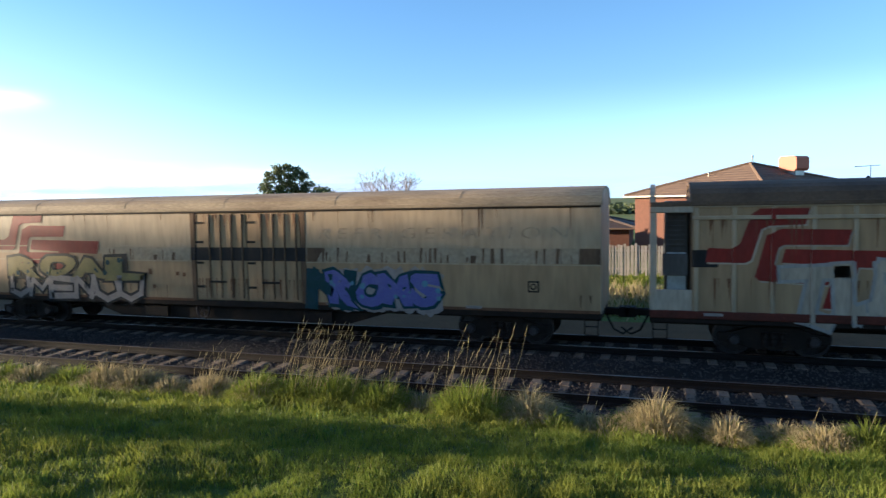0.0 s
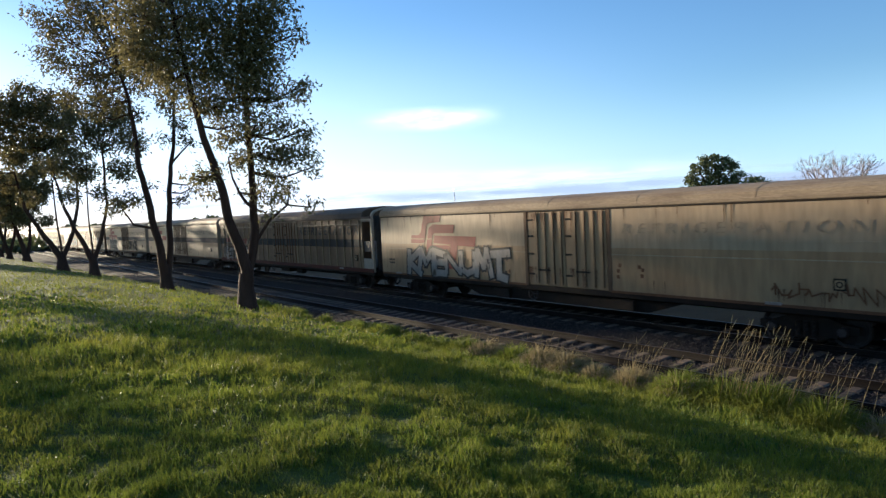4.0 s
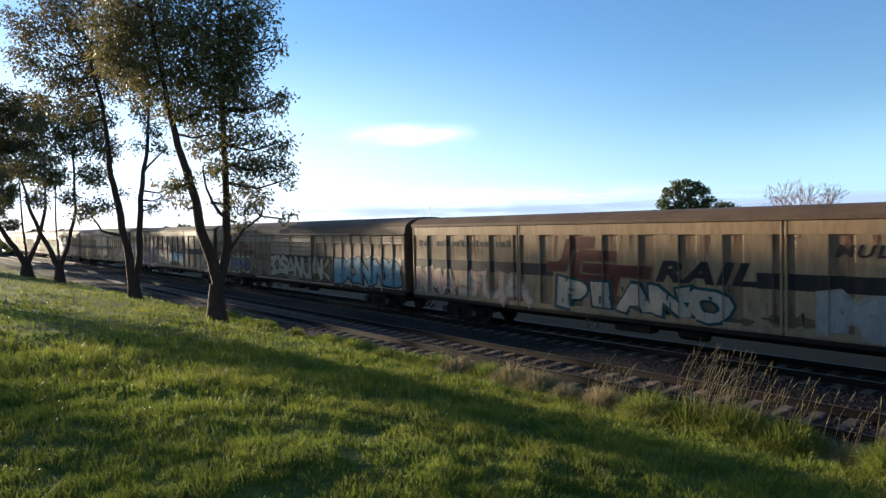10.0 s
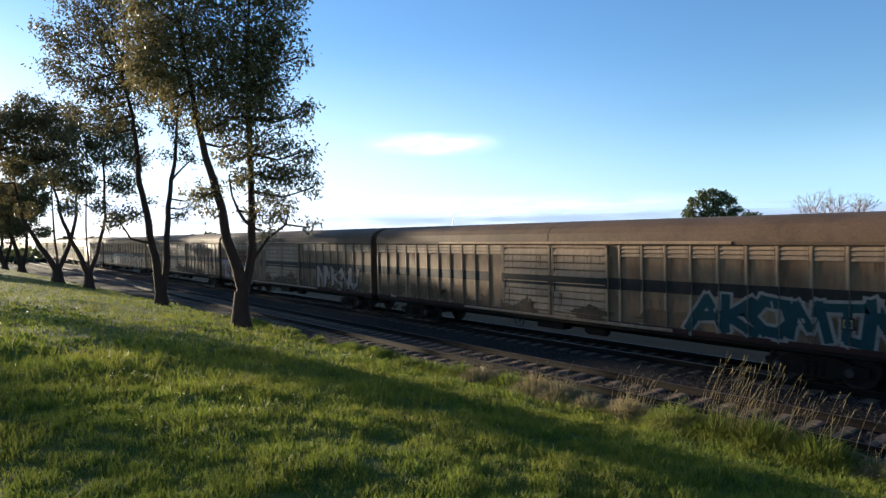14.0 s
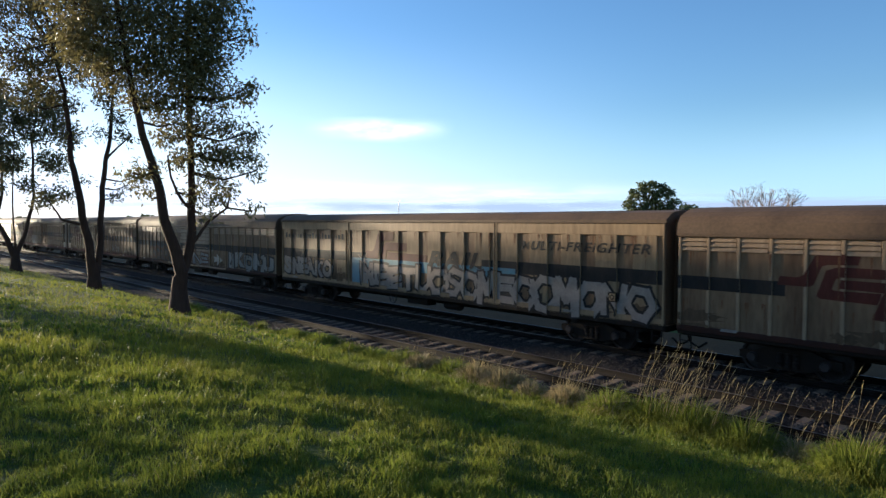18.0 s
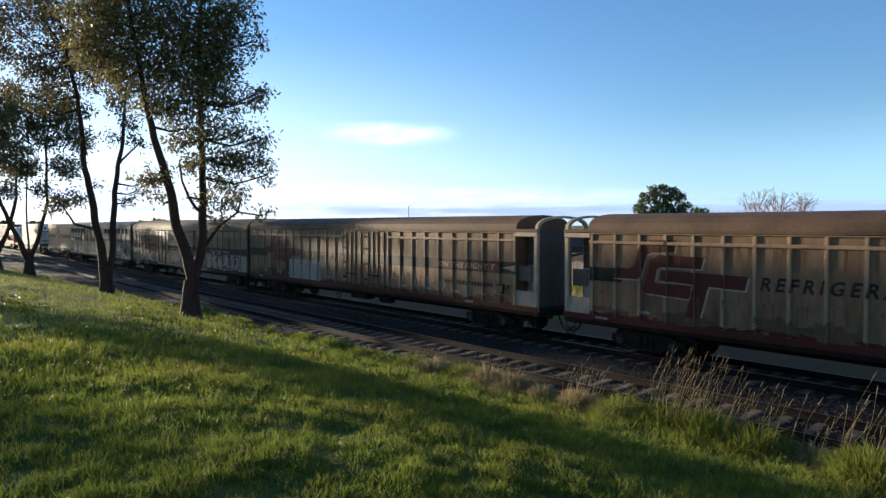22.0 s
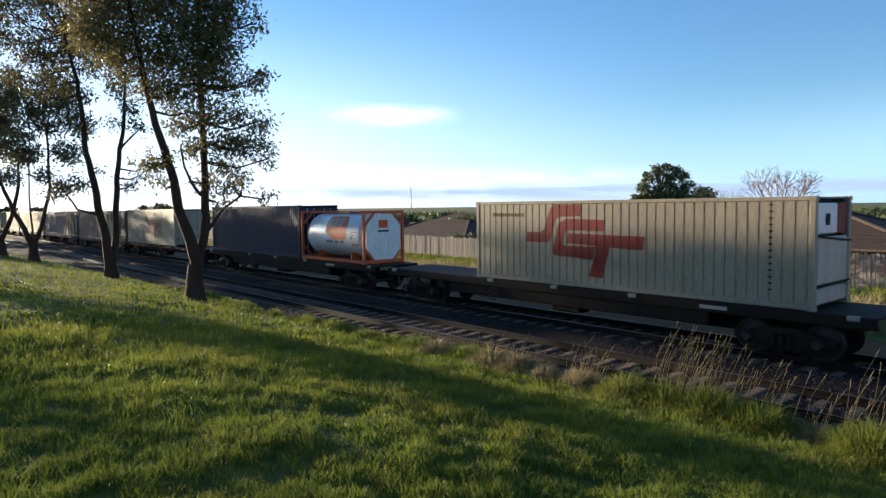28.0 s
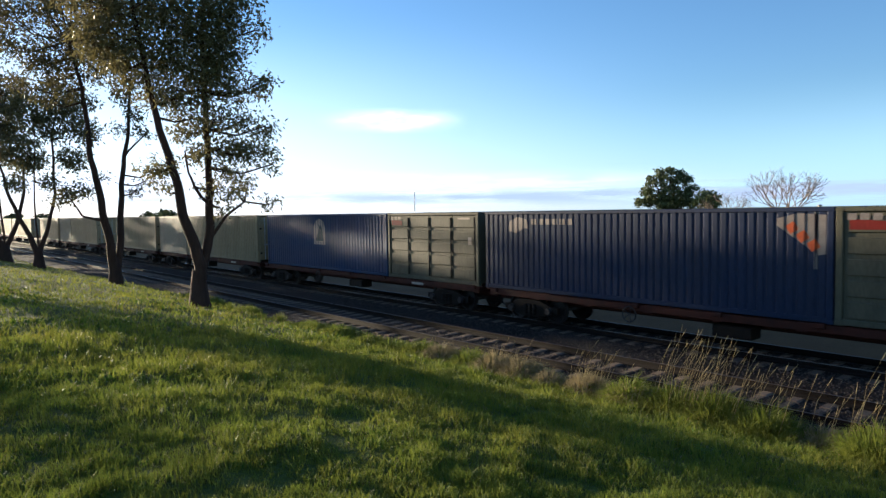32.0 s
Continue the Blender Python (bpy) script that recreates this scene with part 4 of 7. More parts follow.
    drips(lo, hi, 3.44, 70, rust_streak, w, sheet, seed)
    soot(lo, hi, 1.15, 1.9, 14, sooty, w, sheet, seed + 30) if seed > 10 else None
    drips(lo, hi, 2.0, 60, rust_streak, w, sheet, seed + 5)
    roof(w, h, 3.84, 4.40, None, (lo, hi))
    for xx in (lo, hi):
        prof = [(-SIDE + 0.03, 1.02)] + [(q * 0.97, z - 0.03) for q, z in arch(3.84, 4.40)] + [(SIDE - 0.03, 1.02)]
        part("end_wall", Shape().sweep(prof, xx - 0.03, xx + 0.03), grime, w, "grimy end wall")
    van_frame(w, h, False, body)
    return w, sheet


def louvre_van(front, rear, label, logo=(-8.4, 1.7, 3.5, 1.7), seed=1, text=""):
    """A ribbed van with louvres under the eaves and two louvred sliding doors."""
    w, h = new_van(front, rear, label)
    y, d0, d1 = -SIDE + 0.03, -2.35, 2.75
    part("body", Shape().box(-h, h, y, SIDE - 0.03, 1.02, 3.66), soiled, w)
    ribs, x = [], -h + 0.06
    n = round((d0 + h - 0.1) / 0.84)
    ribs += [-h + 0.06 + k * (d0 - 0.06 + h - 0.06) / n for k in range(n + 1)]
    m = round((h - d1 - 0.1) / 0.84)
    right = [d1 + 0.45 + k * (h - 0.06 - d1 - 0.45) / (m - 1) for k in range(m)]
    rib = shared("rib:b", lambda: Shape().bar(-0.045, 0.045, -0.045, 0.0, 1.05, 3.62, 0.012), rib_soiled)
    slat = shared("slat:a", lambda: Shape().sweep([(-0.004, 0.0), (-0.042, 0.0), (-0.042, 0.014), (-0.004, 0.11)], -0.345, 0.345), rib_soiled)
    sheet, last = [], -h
    for k, x in enumerate(ribs + right):
        part("rib", rib, rib_soiled, w, at=pose(x, y, 0))
        if x != d0 - 0.06:
            sheet.append((last, x - 0.045, y)) if not (last < 0 < x) else None
        sheet.append((x - 0.045, x + 0.045, y - 0.045))
        last = x + 0.045
    for line in (ribs, right):
        for a, b in zip(line, line[1:]):
            for z in (3.22, 3.35, 3.48):
                part("slat", slat, rib_soiled, w, at=pose((a + b) / 2, y, z))
    mid = (d0 + d1) / 2
    for a, b in ((d0, mid - 0.03), (mid + 0.03, d1)):
        door = part("door", Shape().box(a, b, y - 0.05, y + 0.01, 1.10, 3.58), soiled, w, "louvred sliding door with rubbed patches")
        part("door_frame", Shape().bar(a, a + 0.09, y - 0.085, y - 0.05, 1.1, 3.58, 0.01).bar(b - 0.09, b, y - 0.085, y - 0.05, 1.1, 3.58, 0.01).bar(a, b, y - 0.085, y - 0.05, 3.5, 3.58, 0.01).bar(a, b, y - 0.085, y - 0.05, 1.1, 1.18, 0.01), rib_soiled, door)
        wide = Shape().sweep([(-0.0, 0.0), (-0.045, 0.0), (-0.045, 0.014), (-0.0, 0.2)], -(b - a) / 2 + 0.1, (b - a) / 2 - 0.1)
        me = wide.mesh("slat", rib_soiled)
        for k in range(9):
            part("slat", me, soiled, door, at=pose((a + b) / 2, y - 0.05, 1.25 + 0.25 * k))
        part("handle", Shape().bar(a + 0.14, a + 0.2, y - 0.11, y - 0.08, 2.0, 2.35), dark, door)
    sheet += [(d0, d1, y - 0.086), (d1, d1 + 0.4, y)]
    sheet = [q for q in sheet if q[1] - q[0] > 0.001]
    part("door_track", Shape().bar(-h * 0.55, h * 0.6, y - 0.1, y, 3.62, 3.72, 0.02).bar(d0 - 2.4, d1 + 2.4, y - 0.1, y, 0.98, 1.08, 0.02), rib_soiled, w)
    part("bottom_rail", Shape().bar(-h, h, y - 0.055, y + 0.02, 0.96, 1.12, 0.02), rust_dark, w, "rusty dark bottom rail")
    bars = [rect(-h, logo[0] + 0.2, 2.15, 2.52) if logo else rect(-h, -6, 2.15, 2.52), rect((logo[0] + logo[2] + 1.6) if logo else -6, h, 2.15, 2.52)]
    paint("stripe", bars, black, w, sheet, 1, "faded black waist stripe")
    if logo:
        paint("logo", emblem(*logo), red_dull, w, sheet, 2, "faded dull red emblem")
    if text:
        words(text, -5.1, -3.5, 2.12, 2.48, black, w, sheet, "faded black lettering", gap=1.5)
    drips(-h, h, 3.2, 60, rust_streak, w, sheet, seed)
    soot(-h, h, 1.1, 2.0, 26, sooty, w, sheet, seed + 30)
    drips(-h, h, 1.9, 60, rust_streak, w, sheet, seed + 5)
    roof(w, h, 3.66, 4.44)
    ends(w, h, 3.66, 4.44, grime, 0.0)
    van_frame(w, h, False, soiled)
    return w, sheet


def freighter_van(front, rear, label, seed=1, paintwork=None, windows=False, brand=True):
    """A tall van of sliding side doors pressed into upright bays."""
    w, h = new_van(front, rear, label)
    m = paintwork or rib_cream
    # by default the sheet between the raised panels is darker and browner
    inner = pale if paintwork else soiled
    y = -SIDE
    part("body", Shape().box(-h, h, y + 0.08, SIDE, 0.98, 4.0), m, w)
    joints = (-h, -4.9, 4.6, h)
    sheet = []
    bay = shared("raised_panel:" + m.name, lambda: Shape().bar(-0.40, 0.40, 0.025, 0.08, 1.15, 3.62, 0.02), m)
    for a, b in zip(joints, joints[1:]):
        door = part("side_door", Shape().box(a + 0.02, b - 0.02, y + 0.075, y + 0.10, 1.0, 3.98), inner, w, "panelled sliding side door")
        part("door_rail", Shape().bar(a + 0.02, b - 0.02, y + 0.02, y + 0.08, 3.60, 3.98, 0.02).bar(a + 0.02, b - 0.02, y + 0.02, y + 0.08, 0.98, 1.20, 0.02), m, door)
        n = max(2, round((b - a) / 1.42))
        pitch = (b - a) / n
        last = a
        for k in range(n):
            x = a + (k + 0.5) * pitch
            part("raised_panel", bay, m, door, at=pose(x, y, 0))
            sheet += [(last, x - 0.40, y + 0.075), (x - 0.40, x + 0.40, y + 0.025)]
            last = x + 0.40
        sheet.append((last, b, y + 0.075))
        for x in (a + 0.03, b - 0.09):
            part("door_edge", Shape().bar(x, x + 0.06, y + 0.01, y + 0.08, 1.0, 3.98, 0.01), m, door)
    if windows:
        for x in [-h + 0.9 + 1.06 * k for k in range(6)] + [3.3 + 1.12 * k for k in range(7)]:
            part("vent_window", Shape().bar(x - 0.28, x + 0.28, y - 0.02, y + 0.02, 3.22, 3.72, 0.02), dark, w, "small dark square opening with a pale frame")
            part("window_trim", Shape().box(x - 0.33, x + 0.33, y - 0.026, y - 0.014, 3.18, 3.24).box(x - 0.33, x + 0.33, y - 0.026, y - 0.014, 3.70, 3.76), m, w)
    sheet = [q for q in sheet if q[1] - q[0] > 0.001]
    paint("stripe", [rect(-h, -3.2, 2.18, 2.60), rect(3.9, h, 2.18, 2.60)] if not windows else [rect(-h, h, 2.40, 2.74)], black, w, sheet, 1, "faded black waist stripe")
    if brand:
        paint("web_address", [rect(-10.9 + 0.30 * i, -10.72 + 0.30 * i, 3.16, 3.36 if i % 3 else 3.42) for i in range(19) if i not in (3, 15)], black, w, sheet, 3, "row of small dark bars")["kind"] = "stuff"
        paint("logo_edging", emblem(-3.56, 1.36, 4.3, 2.15), grime, w, sheet, 1.5, "thin pale edging")
        paint("logo", emblem(-3.6, 1.4, 4.3, 2.15), red_dull, w, sheet, 2, "dark red emblem of three joined strokes")
        words("RAIL", 0.85, 3.95, 2.2, 2.85, black, w, sheet, "large black lettering", fat=0.05)
        words("MULTI-FREIGHTER", 5.8, 10.9, 3.05, 3.36, black, w, sheet, "black lettering")
    drips(-h, h, 3.6, 70, rust_streak, w, sheet, seed)
    soot(-h, h, 1.15, 1.9, 12, sooty, w, sheet, seed + 30)
    drips(-h, h, 1.8, 60, rust_streak, w, sheet, seed + 5)
    prof = [(-SIDE - 0.02, 3.98), (-SIDE - 0.02, 4.08), (-1.1, 4.30), (-0.5, 4.37), (0.5, 4.37), (1.1, 4.30), (SIDE + 0.02, 4.08), (SIDE + 0.02, 3.98)]
    part("roof", Shape().sweep(prof, -h - 0.03, h + 0.03), roof_dust if not windows else m, w, "dusty sheet roof")
    ends(w, h, 4.0, 4.3, grime, 0.0)
    van_frame(w, h, False, m)
    return w, sheet


CREAM = "cream insulated van with flush sides, "
RIB = "weathered cream ribbed van, "
LOUV = "rust-streaked cream louvred van, "
MF = "tall grimy cream panelled van, "

w, s = ribbed_van(288.0, 265.5, RIB + "red emblem and white graffiti", logo=(-9.95, 1.3, 4.5, 2.4), seed=2, back=True)
spray(-8.1, -4.0, 1.0, 2.35, 4, pale, white, w, s, 5, "pale block graffiti")
w, s = smooth_van(264.3, 241.6, CREAM + "peeling stripe and violet graffiti", "peeling", (-9.7, 1.5), False, 3)
spray(-8.9, -3.2, 1.0, 1.72, 6, silver, black, w, s, 10, "pale lower blocks of the graffiti")
spray(-8.9, -3.2, 1.62, 2.42, 4, olive, black, w, s, 11, "olive block graffiti", spots=teal, text="ROAL")
spray(2.75, 4.4, 1.0, 2.05, 1, teal, teal, w, s, 12, "dark teal graffiti")
spray(3.6, 7.0, 0.95, 2.05, 4, violet, teal, w, s, 13, "violet outlined graffiti", text="ROMS", spots=sky_blue, glow=silver)
w, s = ribbed_van(240.2, 217.9, RIB + "large lettering and faded emblem", logo=(-8.9, 1.4, 4.6, 2.3), seed=4)
spray(-6.6, -2.5, 1.16, 2.4, 5, unit_grey, teal, w, s, 15, "dark grey-blue graffiti")
paint("graffiti_cloud", [[(9.5 + (0.5 + 0.08 * math.cos(5 * k * 0.2618)) * math.cos(k * 0.2618), 1.5 + (0.36 + 0.06 * math.cos(5 * k * 0.2618)) * math.sin(k * 0.2618)) for k in range(24)]], grime, w, s, 2, "brown cloud-shaped graffiti")
scribble(9.05, 1.2, 0.9, 0.6, dark, w, s, 16, "dark outline scrawled over the cloud", 0.04)
w, s = smooth_van(217.2, 194.9, CREAM + "stripe, lettering and blue graffiti", "black", (-8.9, 1.5), True, 5)
spray(-8.5, -5.6, 1.4, 2.3, 4, pale, cream, w, s, 17, "faded grey graffiti")
spray(-5.7, -1.4, 1.3, 2.4, 5, sky_blue, black, w, s, 18, "blue and pink graffiti", glow=pink, text="DWOIK")
spray(2.8, 7.6, 1.35, 2.4, 5, white, sky_blue, w, s, 19, "white and blue graffiti", text="SNEEK")
spray(7.8, 10.9, 1.15, 2.4, 3, sky_blue, violet, w, s, 20, "pale blue graffiti")
w, s = smooth_van(193.4, 170.3, CREAM + "plain sides and white graffiti", "", (-8.9, 1.45), False, 6)
spray(-9.2, -2.2, 1.18, 2.3, 7, white, black, w, s, 21, "white and black graffiti")
scribble(8.0, 1.2, 2.8, 0.55, rust_streak, w, s, 22, "thin brown tag outline", 0.05)
w, s = ribbed_van(169.4, 146.0, RIB + "red emblem and grey graffiti", logo=(-10.4, 1.4, 4.4, 2.2), seed=7)
spray(-11.0, -4.5, 1.0, 2.1, 8, silver, dark, w, s, 23, "grey and black graffiti")
w, s = smooth_van(145.3, 122.9, CREAM + "black stripe and red emblem", "black", (-8.8, 1.45), True, 8)
w, s = smooth_van(121.6, 99.6, CREAM + "black stripe and two graffiti pieces", "black", (-8.7, 1.5), True, 9)
rng = random.Random(64)
burst = []
for x_, z_, n_ in ((-8.6, 1.75, 9), (-7.4, 2.3, 5), (-6.0, 2.32, 5), (-5.0, 2.3, 5), (-3.9, 1.8, 14)):
    for k in range(n_):
        a, r = rng.uniform(-0.3, 3.5), rng.uniform(0.45, 0.85)
        burst.append([(x_ - 0.09 * math.sin(a), z_ + 0.09 * math.cos(a)), (x_ + r * math.cos(a), z_ + r * math.sin(a)), (x_ + 0.09 * math.sin(a), z_ - 0.09 * math.cos(a))])
paint("graffiti_burst", burst, white, w, s, 4, "white sprayed burst behind the graffiti")["kind"] = "stuff"
paint("graffiti_edge", [[(-8.72, 1.0), (-8.4, 1.0), (-8.3, 2.36), (-8.72, 2.3)]], red, w, s, 3, "red edge of the graffiti")
for i in range(4):
    a, b = -8.35 + 1.12 * i, -7.27 + 1.12 * i
    d = 0.12 * i
    piece = paint("graffiti_letter", [[(a - 0.04, 1.62), (b + 0.04, 1.62), (b - 0.05, 2.2), (b - 0.3, 2.42), (a + 0.2, 2.42), (a - 0.04, 2.25)], [(a + d, 0.98), (b + 0.12 + d, 0.98), (b + 0.05 + d, 1.5), (b + 0.04, 1.76), (a - 0.04, 1.76)]], chalk, w, s, 5, "black block graffiti with white outlines")
    if piece:
        paint("fill", [[(a, 1.79), (a + 0.4, 1.79), (a + 0.4, 2.38), (a + 0.22, 2.38), (a, 2.22)], [(a + 0.4, 2.02), (b - 0.42, 2.02), (b - 0.42, 2.38), (a + 0.4, 2.38)], [(b - 0.42, 1.79), (b, 1.79), (b - 0.09, 2.18), (b - 0.32, 2.38), (b - 0.42, 2.38)]], black, piece, s, 7)
        paint("fill", [[(a, 1.54), (b, 1.54), (b, 1.73), (a, 1.73)]], unit_grey, piece, s, 7)
        paint("fill", [[(a + d + 0.04, 1.02), (a + d + 0.42, 1.02), (a + d + 0.4, 1.5), (a + 0.02, 1.5)], [(a + d + 0.47, 1.2), (b + d - 0.4, 1.2), (b + d - 0.42, 1.5), (a + d + 0.45, 1.5)], [(b + d - 0.36, 1.02), (b + d + 0.07, 1.02), (b + 0.02 + d, 1.5), (b + d - 0.38, 1.5)]], black, piece, s, 7)
words("2019", -9.5, -8.8, 1.3, 1.55, black, w, s, "thin black sprayed number", 0.1, 0.0)
spray(2.8, 6.9, 1.2, 2.35, 5, dark, olive, w, s, 25, "dark green-black angular graffiti", text="2FACE", glow=silver)
w, s = freighter_van(98.2, 75.4, MF + "white graffiti letters", 10)
spray(-11.0, -8.6, 1.2, 2.1, 3, pink, pale, w, s, 26, "pink graffiti")
spray(-8.2, -4.4, 1.15, 2.1, 3, pale, pink, w, s, 27, "pale pink graffiti")
spray(-3.0, 3.2, 1.15, 2.15, 5, pale, teal, w, s, 28, "pale green graffiti letters", text="PIANO")
spray(5.5, 11.2, 1.1, 2.2, 4, white, silver, w, s, 29, "white graffiti letters", text="MTWO")
w, s = louvre_van(74.8, 51.8, LOUV + "big blue graffiti", seed=11, text="RAIL")
spray(-10.8, -5.6, 1.15, 2.25, 5, deep_blue, yellow, w, s, 30, "deep blue graffiti letters with yellow edges", text="ITEMS")
spray(-3.0, 4.6, 1.3, 2.4, 8, pale, grime, w, s, 31, "pale outlined graffiti")
spray(5.2, 11.2, 1.1, 2.5, 5, sky_blue, black, w, s, 32, "large blue graffiti", glow=pale, text="BONNS")
w, s = freighter_van(51.2, 28.35, MF + "purple graffiti and blue patches", 12)
spray(-10.8, -3.4, 1.05, 2.7, 6, purple, white, w, s, 33, "purple graffiti with a white edge", spots=pink)
spray(-2.2, 0.7, 1.25, 2.3, 5, pale, pink, w, s, 34, "pink outlined graffiti")
paint("graffiti_panel", [rect(1.2, 4.7, 1.25, 2.2)], sky_blue, w, s, 2, "blue sprayed panel")
spray(8.2, 11.0, 1.05, 2.1, 3, pink, pale, w, s, 35, "pink graffiti")
w, s = louvre_van(27.8, 4.3, LOUV + "grey-blue graffiti", None, 13)
spray(5.8, 11.4, 1.2, 2.25, 6, teal, silver, w, s, 36, "grey-blue faint graffiti")
w, s = louvre_van(3.7, -18.8, LOUV + "white zigzag and blue graffiti", (-9.0, 1.9, 3.8, 1.5), 14)
spray(-11.0, -8.4, 1.15, 2.2, 2, silver, violet, w, s, 37, "silver graffiti patch")
spray(-8.0, -5.0, 0.95, 2.1, 5, sky_blue, teal, w, s, 38, "pale blue graffiti letters")
spray(5.2, 9.9, 1.25, 2.3, 5, silver, black, w, s, 39, "white and black zigzag graffiti")
w, s = louvre_van(-19.4, -42.6, LOUV + "faded red emblem", (-8.9, 1.75, 3.7, 1.5), 15, "RAIL")
for i, x_ in enumerate((-3.4, -2.9, -1.6, 0.4, 1.6)):
    scribble(x_, 1.15, 0.9, 0.5, dark, w, s, 400 + i, "thin black scrawled tag", 0.05)
w, s = freighter_van(-43.0, -65.75, MF + "long silver graffiti over blue", 16)
paint("graffiti_panel", [rect(-4.6, 5.6, 1.9, 2.35), rect(-4.6, -3.4, 1.2, 2.3)], sky_blue, w, s, 3, "blue sprayed band")
spray(-11.0, -6.4, 1.2, 2.2, 6, silver, black, w, s, 41, "silver graffiti letters", text="SNEAKO")
spray(-3.8, 0.0, 1.05, 2.15, 4, silver, black, w, s, 42, "silver graffiti letters over blue", text="MEET")
spray(0.1, 11.0, 1.05, 2.15, 12, silver, black, w, s, 62, "long row of silver graffiti letters")
star = []
for k in range(8):
    a = k * math.pi / 4 + 0.2
    r = 0.5 if k % 2 else 0.3
    star.append([(-3.7 - 0.03 * math.sin(a), 2.25 + 0.03 * math.cos(a)), (-3.7 + r * math.cos(a), 2.25 + r * math.sin(a)), (-3.7 + 0.03 * math.sin(a), 2.25 - 0.03 * math.cos(a))])
paint("sprayed_star", star, white, w, s, 9, "white sprayed star")
w, s = louvre_van(-66.4, -89.7, LOUV + "white graffiti letters", None, 17)
spray(-8.8, -4.0, 1.1, 2.2, 5, grime, teal, w, s, 43, "dark dull graffiti")
spray(-2.3, 2.6, 1.15, 1.98, 4, chalk, rust_streak, w, s, 44, "rubbed white graffiti")
spray(5.3, 11.4, 1.1, 2.15, 5, white, black, w, s, 45, "white graffiti letters", text="IKOHU")
paint("graffiti_arrow", [[(3.2, 1.75), (3.75, 1.72), (3.7, 1.95), (4.6, 1.55), (3.75, 1.2), (3.8, 1.45), (3.15, 1.35), (3.4, 1.55)]], white, w, s, 5, "white sprayed arrow")
words("HUES", -4.6, -3.7, 2.22, 2.40, silver, w, s, "thin white sprayed tag", 0.1, 0.0)
words("TYES", 1.9, 3.1, 2.08, 2.28, silver, w, s, "thin white sprayed tag", 0.1, 0.0)
w, s = ribbed_van(-90.2, -112.8, RIB + "dull emblem and white tag", logo=(-9.4, 1.4, 4.2, 2.2), text=(-4.9, -0.2, 2.32, 2.68), seed=18, back=True)
scribble(4.6, 1.25, 2.2, 0.75, chalk, w, s, 46, "thin white scrawled tag", 0.05)
w, s = ribbed_van(-114.0, -136.7, RIB + "dull red emblem and pale patch", logo=(-9.4, 1.5, 4.2, 2.2), text=(-4.95, -0.4, 2.3, 2.68), seed=19)
paint("repainted_patch", [rect(-6.5, -3.2, 1.05, 2.2)], chalk, w, s, 3, "pale repainted patch")
scribble(-8.6, 1.1, 1.8, 0.6, dark, w, s, 47, "black scrawled tag", 0.07)
paint("slogan_panel", [rect(5.7, 9.5, 2.32, 2.64)], red_dull, w, s, 2, "dull red panel in the stripe")
words("ON THE RIGHT T", 6.1, 9.3, 2.37, 2.58, pale, w, s, "pale slogan lettering", 0.2, 0.02)
paint("arrow_mark", [[(9.65, 2.48), (10.35, 2.36), (10.35, 2.60)]], pale, w, s, 3, "pale triangle in the stripe")
for i in range(21):
    if i not in (3, 16):
        paint("web_address", [rect(6.5 + 0.17 * i, 6.61 + 0.17 * i, 1.72, 1.88)], black, w, s, 3, "small dark bar in a row")
for i, x_ in enumerate((-3.1, -2.3, 2.8, 3.7, 4.55, 5.35, 6.2, 7.7, 9.4)):
    scribble(x_, 1.2, 0.55, 0.75, chalk, w, s, 480 + i, "thin white scrawled tag")
w, s = louvre_van(-137.2, -160.0, LOUV + "white and black graffiti", (-9.4, 1.6, 3.9, 1.7), 20, "RAIL")
spray(-11.0, -6.3, 0.95, 1.95, 5, white, black, w, s, 49, "white graffiti letters")
paint("repainted_patch", [rect(4.9, 11.3, 1.15, 2.1)], chalk, w, s, 3, "pale repainted panels")
spray(5.7, 10.2, 1.15, 2.1, 5, silver, black, w, s, 50, "black and white graffiti", text="MAULS")
words("I IN THE RIGHT", 5.7, 8.9, 2.16, 2.36, white, w, s, "thin white sprayed words", 0.0, 0.0)
w, s = freighter_van(-160.8, -183.4, "tall pale grey van with small square openings and graffiti", 21, pale, True, False)
paint("logo", emblem(-6.8, 1.9, 3.6, 1.8), red, w, s, 2, "thin red emblem")
spray(-8.3, 3.0, 1.1, 2.35, 11, silver, black, w, s, 51, "silver and black graffiti letters")
spray(4.0, 9.2, 1.1, 2.4, 3, white, teal, w, s, 52, "large white letters with green edges", text="MOM")
spray(9.2, 11.0, 1.2, 2.3, 2, pale, dark, w, s, 53, "black outlined graffiti")


